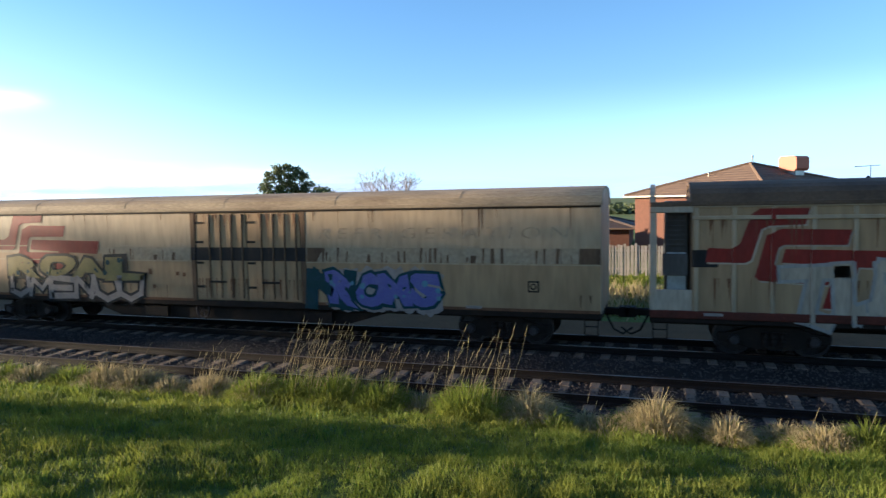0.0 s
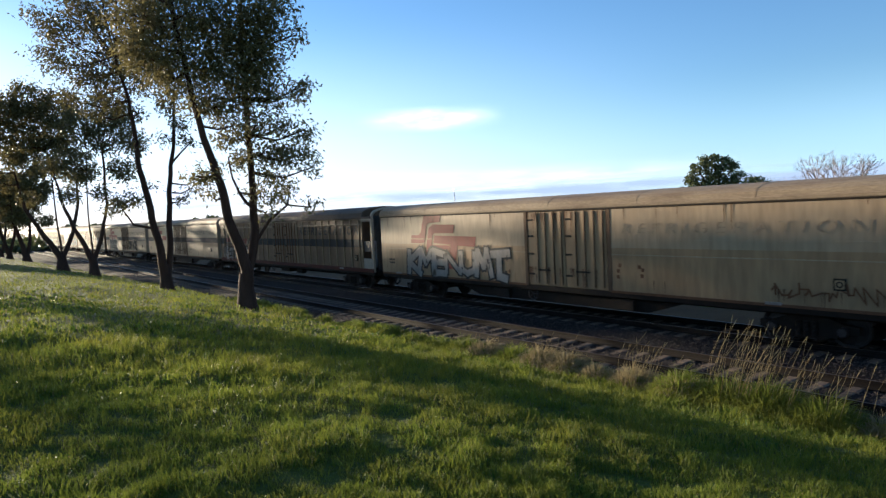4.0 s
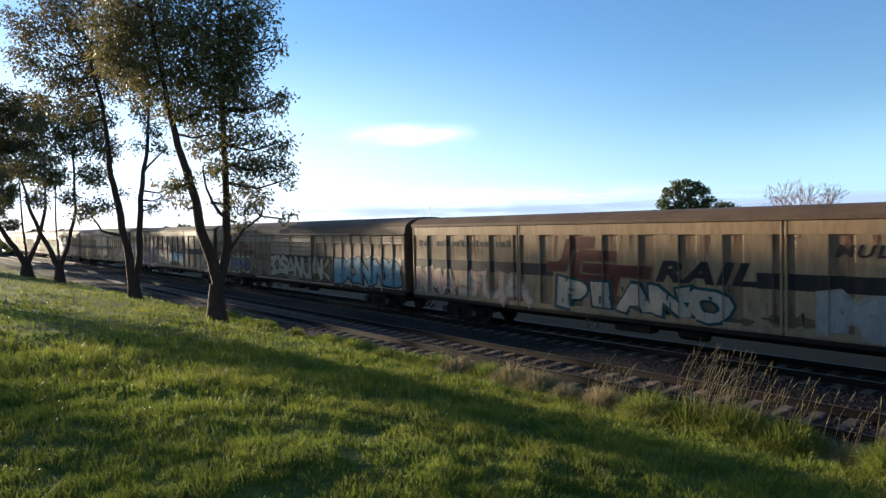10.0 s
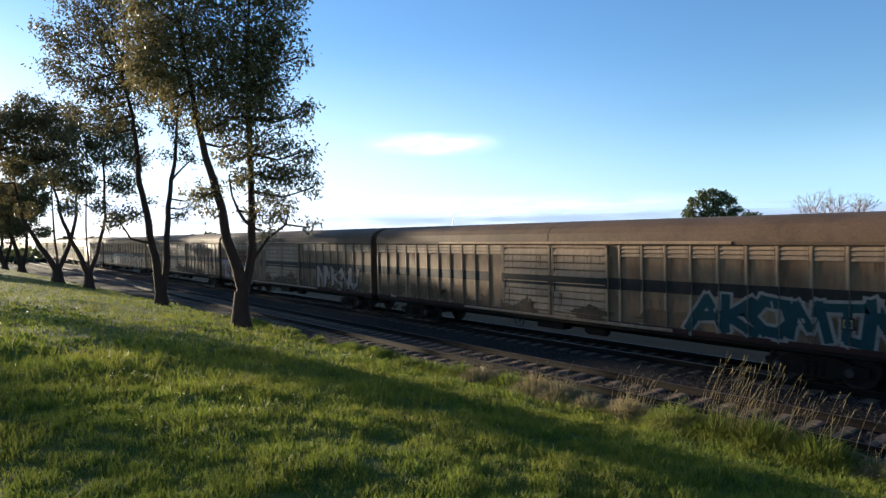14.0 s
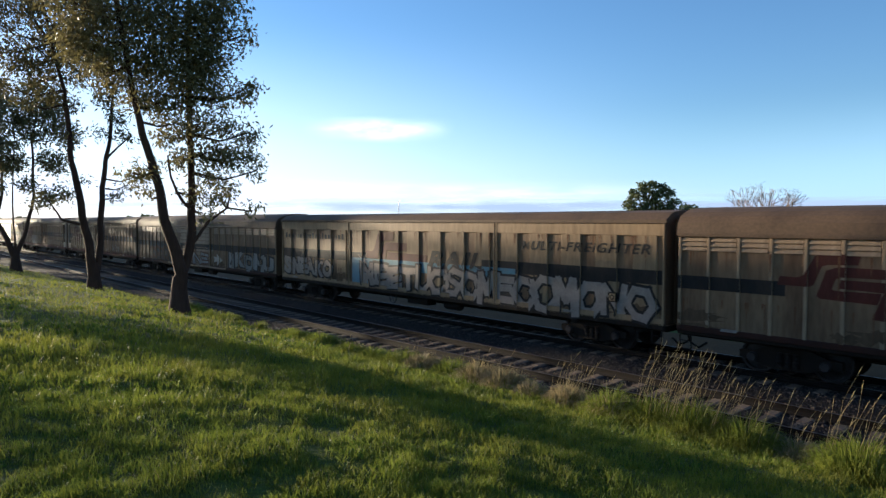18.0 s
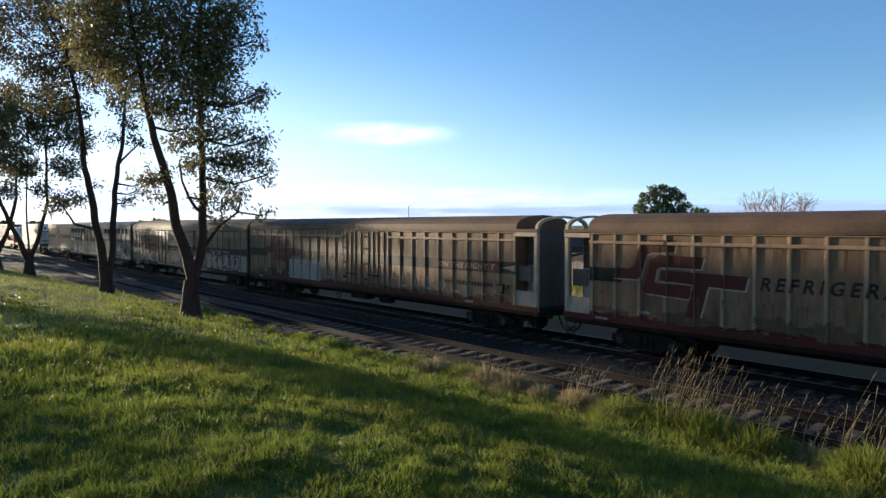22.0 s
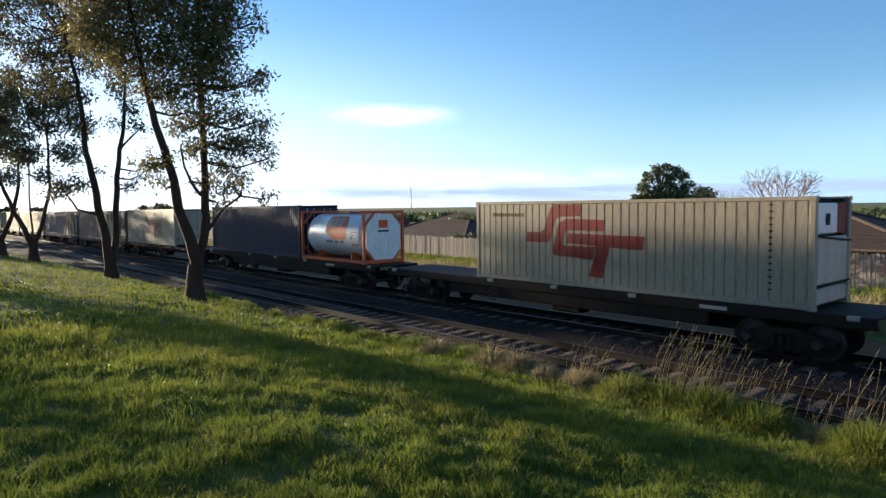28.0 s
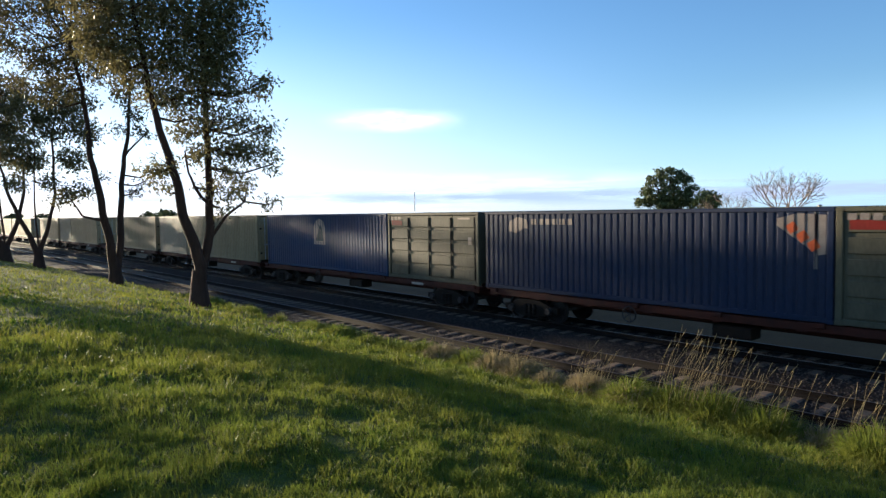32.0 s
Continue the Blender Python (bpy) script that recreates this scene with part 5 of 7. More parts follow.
# ---- flat wagons and their containers ----
def flat(front, rear, mat, skeletal=False):
    rise = 0.20 if front > -243 else (0.09 if front > -262 else 0.0)
    L, u = front - rear, (front + rear) / 2
    look_ = "rusty red skeletal" if skeletal else "grimy dark"
    w = wagon("container_flat_wagon", u, look_ + " container flat wagon coupled in the train", "flat wagon", "wagons of the train")
    h = L / 2
    if skeletal:
        part("centre_sill", Shape().bar(-h, h, -0.42, 0.42, 0.62, 1.05 + rise, 0.04), mat, w)
        for y in (-1.2, 1.08):
            part("side_sill", Shape().bar(-h + 0.3, h - 0.3, y, y + 0.12, 0.86 + rise, 1.08 + rise, 0.02), mat, w)
        for k in range(9):
            x = -h + 0.35 + k * (2 * h - 0.7) / 8
            part("cross_bearer", Shape().bar(x - 0.14, x + 0.14, -1.2, 1.2, 0.84, 1.08 + rise, 0.03), mat, w)
        for a, b in ((-h, -h + 3.2), (h - 3.2, h)):
            part("end_deck", Shape().box(a, b, -1.2, 1.2, 1.05 + rise, 1.10 + rise), mat, w)
    else:
        part("deck", Shape().box(-h, h, -1.25, 1.25, 1.04 + rise, 1.10 + rise), mat, w, "dark worn steel deck")
        for y in (-1.27, 1.17):
            part("side_sill", Shape().bar(-h, h, y, y + 0.10, 0.80 + rise, 1.09 + rise, 0.02), mat, w)
        part("centre_sill", Shape().bar(-h + 2, h - 2, -0.4, 0.4, 0.45, 1.03 + rise, 0.04), mat, w)
        part("deep_sill", Shape().bar(-h + 4.2, h - 4.2, -1.2, -1.1, 0.60, 0.82 + rise, 0.03), mat, w)
    for x in (-h + 0.5, -h + 6.6, 0.0, h - 6.6, h - 0.5):
        part("container_lock", Shape().bar(x - 0.14, x + 0.14, -1.30, -1.16, 0.98 + rise, 1.105 + rise, 0.02), rust_red if skeletal else pale, w)
    part("number_plate", Shape().box(h - 4.4, h - 3.6, -1.285, -1.275, 0.90 + rise, 1.0 + rise), white, w, "small white plate with an unreadable number")
    brake_wheel(w, -h * 0.3, -1.33, 0.76)
    part("equipment_box", Shape().bar(-0.2, 0.9, -1.1, -0.5, 0.4, 0.74, 0.04), under, w)
    for x in (-h + 2.2, h - 2.2):
        bogie(w, x)
    coupler(w, -h, -1)
    coupler(w, h, 1)
    return w


for a, b in [(-184.2, -201.3), (-202.2, -221.6), (-222.6, -242.7)]:
    flat(a, b, under)
for a, b in [(-243.6, -262.1), (-262.4, -280.9), (-281.1, -300.2)] + [(-300.6 - 19.6 * i, -319.8 - 19.6 * i) for i in range(6)]:
    flat(a, b, rust_red, True)

HIGH = 2.9


def crate(front, rear, label, high=HIGH):
    u = (front + rear) / 2
    base = 1.30 if u > -243 else (1.19 if u > -262 else 1.10)
    c = thing("shipping_container", pose(u + run(0), TRACK_Y, base), label, "container", "containers of the train")
    MOVING.append((c, u))
    return c, (front - rear) / 2


def box_frame(c, h, mat, high=HIGH):
    for x in (-h, h - 0.16):
        for y in (-1.22, 1.06):
            part("corner_post", Shape().bar(x, x + 0.16, y, y + 0.16, 0.11, high - 0.11, 0.02), mat, c)
            for z in (0.0, high - 0.12):
                part("corner_casting", Shape().bar(x - 0.005, x + 0.17, y - 0.005, y + 0.165, z, z + 0.12, 0.02), mat, c)
    for y in (-1.22, 1.10):
        part("top_rail", Shape().bar(-h + 0.16, h - 0.16, y, y + 0.12, high - 0.12, high - 0.01, 0.015), mat, c)
        part("bottom_rail", Shape().bar(-h + 0.16, h - 0.16, y, y + 0.12, 0.02, 0.16, 0.015), mat, c)
    part("roof", Shape().box(-h + 0.1, h - 0.1, -1.15, 1.15, high - 0.06, high - 0.02), mat, c)
    part("floor", Shape().box(-h + 0.1, h - 0.1, -1.15, 1.15, 0.08, 0.16), under, c)


def grooved(c, h, mat, pitch, depth, high=HIGH):
    """Flat sides with narrow upright grooves."""
    n = int((2 * h - 0.32) / pitch)
    step = (2 * h - 0.32) / n
    outline, sheet = [], []
    for k in range(n):
        x = -h + 0.16 + k * step
        outline += [(x, 0), (x + step - 0.05, 0), (x + step - 0.04, depth), (x + step - 0.01, depth)]
        sheet += [(x, x + step - 0.05, -1.2), (x + step - 0.05, x + step, -1.2 + depth)]
    outline.append((h - 0.16, 0))
    for s in (-1, 1):
        p = Shape()
        m = len(outline)
        p.v = [(x, s * (1.2 - d), z) for z in (0.14, high - 0.1) for x, d in outline]
        p.f = [(i, i + 1, m + i + 1, m + i) for i in range(m - 1)]
        part("side_panel", p, mat, c)
    return sheet


def corrugated(c, h, mat, pitch, depth, high=HIGH):
    """Both sides pressed into upright corrugations; returns the paintable sheet of the near side."""
    sheet = []
    n = int((2 * h - 0.32) / pitch)
    step = (2 * h - 0.32) / n
    outline = []
    for k in range(n):
        x = -h + 0.16 + k * step
        outline += [(x, depth), (x + 0.18 * step, depth), (x + 0.32 * step, 0), (x + 0.86 * step, 0)]
        sheet += [(x, x + 0.25 * step, -1.2 + depth), (x + 0.25 * step, x + step * 0.93, -1.2), (x + step * 0.93, x + step, -1.2 + depth)]
    outline.append((h - 0.16, depth))
    for s in (-1, 1):
        p = Shape()
        m = len(outline)
        p.v = [(x, s * (1.2 - d), z) for z in (0.14, high - 0.1) for x, d in outline]
        p.f = [(i, i + 1, m + i + 1, m + i) for i in range(m - 1)]
        part("side_panel", p, mat, c)
    return sheet


def door_end(c, h, mat, side=1, high=HIGH):
    x = side * h
    for y0, y1 in ((-1.05, -0.01), (0.01, 1.05)):
        d = part("door", Shape().box(min(x, x - side * 0.05), max(x, x - side * 0.05), y0, y1, 0.14, high - 0.14), mat, c)
        for f in (0.3, 0.7):
            y = y0 + f * (y1 - y0)
            part("lock_rod", Shape().tube((x + side * 0.04, y, 0.16), (x + side * 0.04, y, high - 0.16), 0.022, sides=6), zinc, d)
        part("handle", Shape().bar(min(x + side * 0.04, x + side * 0.08), max(x + side * 0.04, x + side * 0.08), y0 + 0.25, y1 - 0.25, 1.05, 1.1), zinc, d)
        for hinge in (Shape().bar(min(x, x + side * 0.03), max(x, x + side * 0.03), y0 if y0 < -0.5 else y1 - 0.12, y0 + 0.12 if y0 < -0.5 else y1, 0.5, 0.6), Shape().bar(min(x, x + side * 0.03), max(x, x + side * 0.03), y0 if y0 < -0.5 else y1 - 0.12, y0 + 0.12 if y0 < -0.5 else y1, 2.0, 2.1)):
            part("hinge", hinge, dark, d)


def plain_end(c, h, mat, side=-1, high=HIGH):
    x = side * h
    part("end_wall", Shape().box(min(x, x - side * 0.05), max(x, x - side * 0.05), -1.1, 1.1, 0.1, high - 0.1), mat, c)


def line_box(front, rear, label, mat, pitch=0.25, depth=0.03, reefer=False):
    c, h = crate(front, rear, label)
    box_frame(c, h, mat)
    sheet = grooved(c, h, mat, 0.3, depth) if pitch > 0.5 else corrugated(c, h, mat, pitch, depth)
    if reefer:
        x = h
        part("end_wall", Shape().box(x - 0.3, x - 0.2, -1.1, 1.1, 0.1, HIGH - 0.1), dark, c)
        part("cooling_unit", Shape().bar(x - 0.2, x - 0.02, -1.0, 1.0, 0.62, 1.85, 0.05), white, c, "white refrigeration unit panel")
        part("unit_panel", Shape().bar(x - 0.2, x - 0.04, -1.0, 0.3, 1.92, 2.72, 0.04), steel_white, c, "white upper panel with a small window")
        part("unit_window", Shape().box(x - 0.04, x - 0.03, -0.5, -0.2, 2.15, 2.45), dark, c)
        part("unit_grille", Shape().bar(x - 0.2, x - 0.05, 0.38, 1.0, 1.92, 2.72, 0.03), red, c, "faded red grille panel")
        part("unit_tray", Shape().bar(x - 0.22, x - 0.03, -1.0, 1.0, 0.12, 0.54, 0.05), white, c)
        part("unit_pipe", Shape().tube((x - 0.03, -1.0, 1.88), (x + 0.06, 1.0, 1.72), 0.025, sides=6).tube((x - 0.03, -1.0, 0.58), (x + 0.06, 1.0, 0.66), 0.025, sides=6), dark, c)
    else:
        door_end(c, h, mat)
    plain_end(c, h, mat)
    return c, sheet


def tags(c, sheet, spots, mat, seed):
    rng = random.Random(seed)
    for x0, z0, w_, h_ in spots:
        polys = []
        n = max(3, int(w_ / 0.28))
        for k in range(n):
            cx, cz, r = x0 + (k + 0.5) * w_ / n, z0 + h_ * rng.uniform(0.3, 0.7), h_ * rng.uniform(0.25, 0.5)
            for j in range(9):
                a, b = j * 0.7, (j + 1) * 0.7 * rng.uniform(0.9, 1.05)
                p, q = (cx + r * 0.6 * math.cos(a), cz + r * math.sin(a)), (cx + r * 0.6 * math.cos(b), cz + r * math.sin(b))
                polys.append([p, q, (q[0] * 0.985 + cx * 0.015 + 0.02, q[1] + 0.02), (p[0] + 0.02, p[1] + 0.02)])
        paint("scrawl", polys, mat, c, sheet, 2, "thin black scrawled tag")


c, s = line_box(-184.6, -196.75, "cream container with a black stripe and red emblem", cream, 0.5, 0.03)
paint("stripe", [rect(-6, -1.9, 1.2, 1.62), rect(1.6, 6, 1.2, 1.62)], black, c, s, 1, "black waist stripe")
paint("logo", emblem(-1.6, 0.7, 3.2, 1.8), red, c, s, 2, "faded red emblem")
c, s = line_box(-203.6, -215.8, "off-white ribbed refrigerated container with a red emblem", white_box, 0.58, 0.022, True)
paint("logo", emblem(-3.54, 0.38, 4.83, 2.38), red, c, s, 2, "large red emblem of three joined strokes")
paint("data_panel", [rect(-5.2 + 0.16 * i, -5.1 + 0.16 * i, 2.35, 2.47) for i in range(10)], grime, c, s, 2, "small unreadable marks")
paint("vent_holes", [rect(4.95, 5.05, 0.45 + 0.17 * i, 0.50 + 0.17 * i) for i in range(14)], dark, c, s, 2)

# tank container
c, h = crate(-223.6, -229.65, "white tank container in an orange frame", 2.59)
TH = 2.59
for x in (-h, h - 0.14):
    for y in (-1.22, 1.08):
        part("corner_post", Shape().bar(x, x + 0.14, y, y + 0.14, 0.0, TH, 0.02), orange, c)
    part("end_bar", Shape().bar(x, x + 0.14, -1.1, 1.1, TH - 0.14, TH - 0.01, 0.02).bar(x, x + 0.14, -1.1, 1.1, 0.02, 0.2, 0.02), orange, c)
    g = Shape()
    for sy in (-1, 1):
        for a, b in (((sy * 1.12, 0.75), (sy * 0.55, 0.14)), ((sy * 1.12, TH - 0.75), (sy * 0.55, TH - 0.12))):
            g.tube((x + 0.07, a[0], a[1]), (x + 0.07, b[0], b[1]), 0.07, sides=6)
    part("end_gusset", g, orange, c)
for y in (-1.22, 1.10):
    part("side_rail", Shape().bar(-h + 0.14, h - 0.14, y, y + 0.12, 0.02, 0.2, 0.02), orange, c)
    part("top_rail", Shape().bar(-h + 0.14, h - 0.14, y, y + 0.08, TH - 0.1, TH - 0.02, 0.02), orange, c)
tank_z = 1.34
part("barrel", Shape().lathe([(0.0, -2.82), (0.55, -2.80), (0.9, -2.70), (1.09, -2.50), (1.12, -2.35), (1.12, 2.35), (1.09, 2.50), (0.9, 2.70), (0.55, 2.80), (0.0, 2.82)], (0, 0, tank_z), 0, 40), steel_white, c, "dusty white round tank barrel", True)
part("end_panel", Shape().sweep([(-0.62, 0.2), (0.62, 0.2), (1.02, 0.62), (1.02, 2.0), (0.62, 2.42), (-0.62, 2.42), (-1.02, 2.0), (-1.02, 0.62)], h - 0.10, h - 0.04), steel_white, c, "white eight-sided end panel")
part("walkway", Shape().box(-2.4, 2.2, -0.35, 0.35, 2.5, 2.54), zinc, c, "grey top walkway")
part("hatch", Shape().lathe([(0.0, 2.44), (0.28, 2.44), (0.28, 2.57), (0.0, 2.6)], (0.2, 0, 0), 2, 16), zinc, c)
ring = Shape()
for x in (-1.6, 1.6):
    ring.bar(x - 0.05, x + 0.05, -1.0, 1.0, 0.16, 0.5, 0.02)
part("saddle", ring, orange, c)


def on_barrel(name, polys, mat, label, off=0.006, cells=8):
    """Paint that follows the round side of the barrel."""
    s = Shape()
    for poly in polys:
        zs_ = [p[1] for p in poly]
        z0, z1 = min(zs_), max(zs_)
        for k in range(cells):
            a, b = z0 + (z1 - z0) * k / cells, z0 + (z1 - z0) * (k + 1) / cells
            piece = [(q, p) for p, q in cut([(z, x) for x, z in poly], a, b)]
            if piece:
                s.face([(x, -math.sqrt(max(0.02, (1.12 + off) ** 2 - (z - tank_z) ** 2)), z) for x, z in piece])
    me = bpy.data.meshes.new(name)
    me.from_pydata(s.v, [], s.f)
    me.materials.append(mat)
    tagged(new_child(name, me, c), label)


on_barrel("logo_patch", [[(-0.65, 2.30), (0.95, 2.30), (1.3, 2.0), (1.3, 1.15), (0.1, 1.15), (-0.65, 1.55)]], orange, "orange sign patch")
on_barrel("logo_mark", [rect(-0.55 + 0.5 * i, -0.17 + 0.5 * i, 1.78, 2.2) for i in range(3)], white, "three plain white blocks", 0.012, 4)
on_barrel("dark_bar", [rect(-0.6 + 0.17 * i, -0.49 + 0.17 * i, 0.96, 1.10) for i in range(10) if i not in (4, 7)], black, "row of dark bars", 0.008, 2)
on_barrel("data_marks", [rect(1.7, 2.3, 1.5, 1.56), rect(1.7, 2.1, 1.38, 1.44), rect(1.7, 1.9, 1.2, 1.32)], black, "small dark data marks", 0.008, 2)
on_barrel("yellow_marks", [rect(1.75, 2.0, 0.85, 0.98), rect(2.05, 2.3, 0.85, 0.98)], olive, "yellow marks", 0.008, 2)
for zz, m_ in ((1.75, orange), ):
    part("end_mark", Shape().box(h - 0.04, h - 0.034, -0.3, 0.25, zz, zz + 0.38), m_, c, "small orange end sign")
part("end_bars", Shape().box(h - 0.04, h - 0.034, -0.35, 0.3, 1.55, 1.63), dark, c, "row of dark bars")

c, s = line_box(-229.8, -242.0, "dark blue corrugated container with a pale diamond sign", blue_box)
paint("sign", [[(4.9, 2.55), (5.2, 2.78), (5.95, 1.9), (5.65, 1.72)]], silver, c, s, 2, "pale slanted sign")
c, s = line_box(-249.6, -261.8, "off-white ribbed container with a red emblem and scrawled tags", white_box, 0.58, 0.022)
paint("logo", emblem(-1.75, 0.38, 4.8, 2.38), red, c, s, 2, "large red emblem of three joined strokes")
rng = random.Random(31)
for i in range(9):
    # a row of bubble letters, each one wobbling closed line with a short stroke inside
    x_, z_ = -3.4 + 0.38 * i + rng.uniform(-0.06, 0.06), 0.80 - 0.03 * i + rng.uniform(-0.06, 0.06)
    p1, p2 = rng.uniform(0, 6.3), rng.uniform(0, 6.3)
    ring = [(x_ + (0.20 + 0.06 * math.sin(3 * a + p1)) * math.cos(a), z_ + (0.40 + 0.09 * math.sin(3 * a + p2)) * math.copysign(abs(math.sin(a)) ** 0.6, math.sin(a))) for a in (k * 0.2992 for k in range(22))]
    paint("bubble_letter", ribbon(ring, 0.032, 0.3), dark, c, s, 3 + i % 3, "thin black outlined bubble letter")
    paint("bubble_letter", ribbon([(x_ - 0.05, z_ + 0.22), (x_ + rng.uniform(-0.06, 0.08), z_), (x_ - 0.03, z_ - 0.2)], 0.03, 0.3), dark, c, s, 6, "short black stroke")
for x_, z_, r in ((2.25, 0.82, 0.27), (2.62, 0.86, 0.30), (2.95, 0.74, 0.22), (3.25, 0.6, 0.13), (3.45, 0.54, 0.1)):
    ring = [(x_ + r * (1 + 0.12 * math.sin(3 * a)) * math.cos(a), z_ + 1.1 * r * math.sin(a)) for a in (k * 0.4488 for k in range(15))]
    paint("bubble_letter", ribbon(ring, 0.035, 0.3), dark, c, s, 4, "thin black outlined bubble letter")
paint("scrawl", ribbon([(1.2, 2.33), (1.24, 2.7), (1.42, 2.4), (1.46, 2.68), (1.6, 2.42), (1.72, 2.7)], 0.06, 0.3), red_dull, c, s, 4, "dull red scrawl")
tags(c, s, [(-4.15, 2.1, 0.8, 0.42), (-4.7, 0.75, 0.35, 0.4), (4.3, 1.9, 0.6, 0.5)], dark, 3)


def side_door_box(front, rear):
    c, h = crate(front, rear, "drab green container with ribbed side doors")
    box_frame(c, h, green_box)
    part("end_wall", Shape().box(h - 0.05, h - 0.01, -1.1, 1.1, 0.1, HIGH - 0.1), green_box, c)
    part("end_wall", Shape().box(-h + 0.01, -h + 0.05, -1.1, 1.1, 0.1, HIGH - 0.1), green_box, c)
    part("side_panel", Shape().box(-h + 0.1, h - 0.1, 1.16, 1.2, 0.1, HIGH - 0.1), green_box, c)
    w_ = (2 * h - 0.32) / 4
    for k in range(4):
        a = -h + 0.16 + k * w_
        d = part("side_door", Shape().box(a + 0.01, a + w_ - 0.01, -1.16, -1.12, 0.16, HIGH - 0.12), green_box, c)
        for j in range(5):
            z = 0.2 + j * 0.52
            part("door_rib", Shape().bar(a + 0.12, a + w_ - 0.12, -1.20, -1.16, z, z + 0.40, 0.03), green_box, d)
        part("lock_rod", Shape().tube((a + w_ - 0.06, -1.2, 0.2), (a + w_ - 0.06, -1.2, HIGH - 0.2), 0.022, sides=6), dark, d)
    sh = [(-h, h, -1.205)]
    paint("sign", [[(-h + 0.3, 2.35), (-h + 1.1, 2.35), (-h + 1.1, 2.55), (-h + 0.3, 2.6)]], red, c, sh, 1, "dull red sign")
    paint("sign_mark", [rect(-h + 0.25 + 0.27 * i, -h + 0.45 + 0.27 * i, 2.58, 2.74) for i in range(3)], silver, c, sh, 2, "three pale blocks")
    for mark in (rect(h - 1.2, h - 0.5, 2.6, 2.68), rect(h - 0.6, h - 0.4, 1.6, 1.9)):
        paint("data_mark", [mark], silver, c, sh, 1, "small pale mark")
    return c


side_door_box(-262.6, -268.66)
c, s = line_box(-268.7, -280.9, "dark blue corrugated container with pale lettering bars", blue_box)
paint("sign", [[(4.75, 2.62), (5.25, 2.75), (6.0, 2.70), (6.0, 1.75), (5.75, 1.70), (4.72, 2.45)]], silver, c, s, 2, "pale diamond-shaped sign")
paint("sign_mark", [[(4.95 + 0.26 * i, 2.42 - 0.22 * i), (5.15 + 0.26 * i, 2.55 - 0.22 * i), (5.28 + 0.26 * i, 2.35 - 0.22 * i), (5.08 + 0.26 * i, 2.22 - 0.22 * i)] for i in range(3)], orange, c, s, 4, "three orange blocks on the sign")
paint("pale_bars", [rect(-3.75 + 0.32 * i, -3.53 + 0.32 * i, 2.42, 2.62) for i in range(6)], silver, c, s, 2, "row of six pale bars")
paint("pale_mark", [[(-4.9, 2.2), (-4.5, 2.1), (-4.1, 2.3), (-3.9, 2.25), (-4.0, 2.6), (-4.4, 2.7), (-4.8, 2.55)]], silver, c, s, 2, "pale curled mark")
paint("pale_line", [rect(5.65, 5.72, 1.35, 2.8)], silver, c, s, 2)
side_door_box(-281.3, -287.3)
c, s = line_box(-287.4, -299.6, "mid blue corrugated container with a white round-topped sign", mid_blue)
paint("sign", [[(-0.6, 1.3), (0.6, 1.3), (0.6, 2.2), (0.35, 2.55), (0, 2.65), (-0.35, 2.55), (-0.6, 2.2)]], white, c, s, 2, "white round-topped sign")
paint("sign_mark", [[(-0.35, 1.5), (0.4, 1.5), (0.3, 2.2), (0.05, 2.35), (-0.1, 2.0)]], teal, c, s, 4, "dark figure-like blot on the sign")
for i in range(6):
    line_box(-301.0 - 19.6 * i, -313.2 - 19.6 * i, "sand-coloured corrugated container on a flat wagon", sand_box)
    if i % 2 == 0:
        line_box(-313.4 - 19.6 * i, -319.4 - 19.6 * i, "short off-white corrugated container on a wagon", white_box)

# ---- plants ----
def leaf_cloud(rng, clusters, spread, length, width, per, across):
    """Drooping leaves in clumps; clusters of (sideways, height, radius) with some depth along the view."""
    pts, rad = [], []
    for a, z, r in clusters:
        n = int(per * (r / 0.7) ** 2)
        for _ in range(max(3, n // 16)):
            v = rng.normal(size=3)
            v *= rng.uniform(0.3, 1.0) ** 0.5 * (1.4 if rng.random() < 0.2 else 1.0) / np.linalg.norm(v)
            d = rng.uniform(-1, 1) * spread * 0.6 + v[1] * r
            c = np.array([a + v[0] * r, d, z + v[2] * r * 0.8])
            k = rng.normal(size=(16, 3)) * np.array([0.19, 0.19, 0.16]) * min(1.0, 0.6 + r * 0.5)
            pts.append(c + k)
    p = np.concatenate(pts)
    n = len(p)
    side = np.array([math.cos(across), math.sin(across), 0.0])
    away = np.array([-math.sin(across), math.cos(across), 0.0])
    base = p[:, :1] * side + p[:, 1:2] * away + p[:, 2:] * np.array([0, 0, 1.0])
    turn = rng.uniform(0, 2 * np.pi, n)
    down = np.stack([np.cos(turn) * 0.55, np.sin(turn) * 0.55, rng.uniform(-1.0, 0.15, n)], 1)
    down /= np.linalg.norm(down, axis=1)[:, None]
    flat_ = np.cross(down, rng.normal(size=(n, 3)))
    flat_ /= np.linalg.norm(flat_, axis=1)[:, None]
    ll = length * rng.uniform(0.6, 1.2, (n, 1))
    ww = width * rng.uniform(0.7, 1.2, (n, 1))
    v = np.stack([base, base + down * ll * 0.4 + flat_ * ww, base + down * ll, base + down * ll * 0.4 - flat_ * ww], 1).reshape(-1, 3)
    f = np.arange(4 * n).reshape(-1, 4)
    return v.tolist(), f.tolist()


def limb(s, pts, r0, r1, sides=8):
    n = len(pts)
    for i in range(n - 1):
        a, b = r0 + (r1 - r0) * i / (n - 1), r0 + (r1 - r0) * (i + 1) / (n - 1)
        s.tube(pts[i], pts[i + 1], a, b, sides, caps=(i == n - 2))


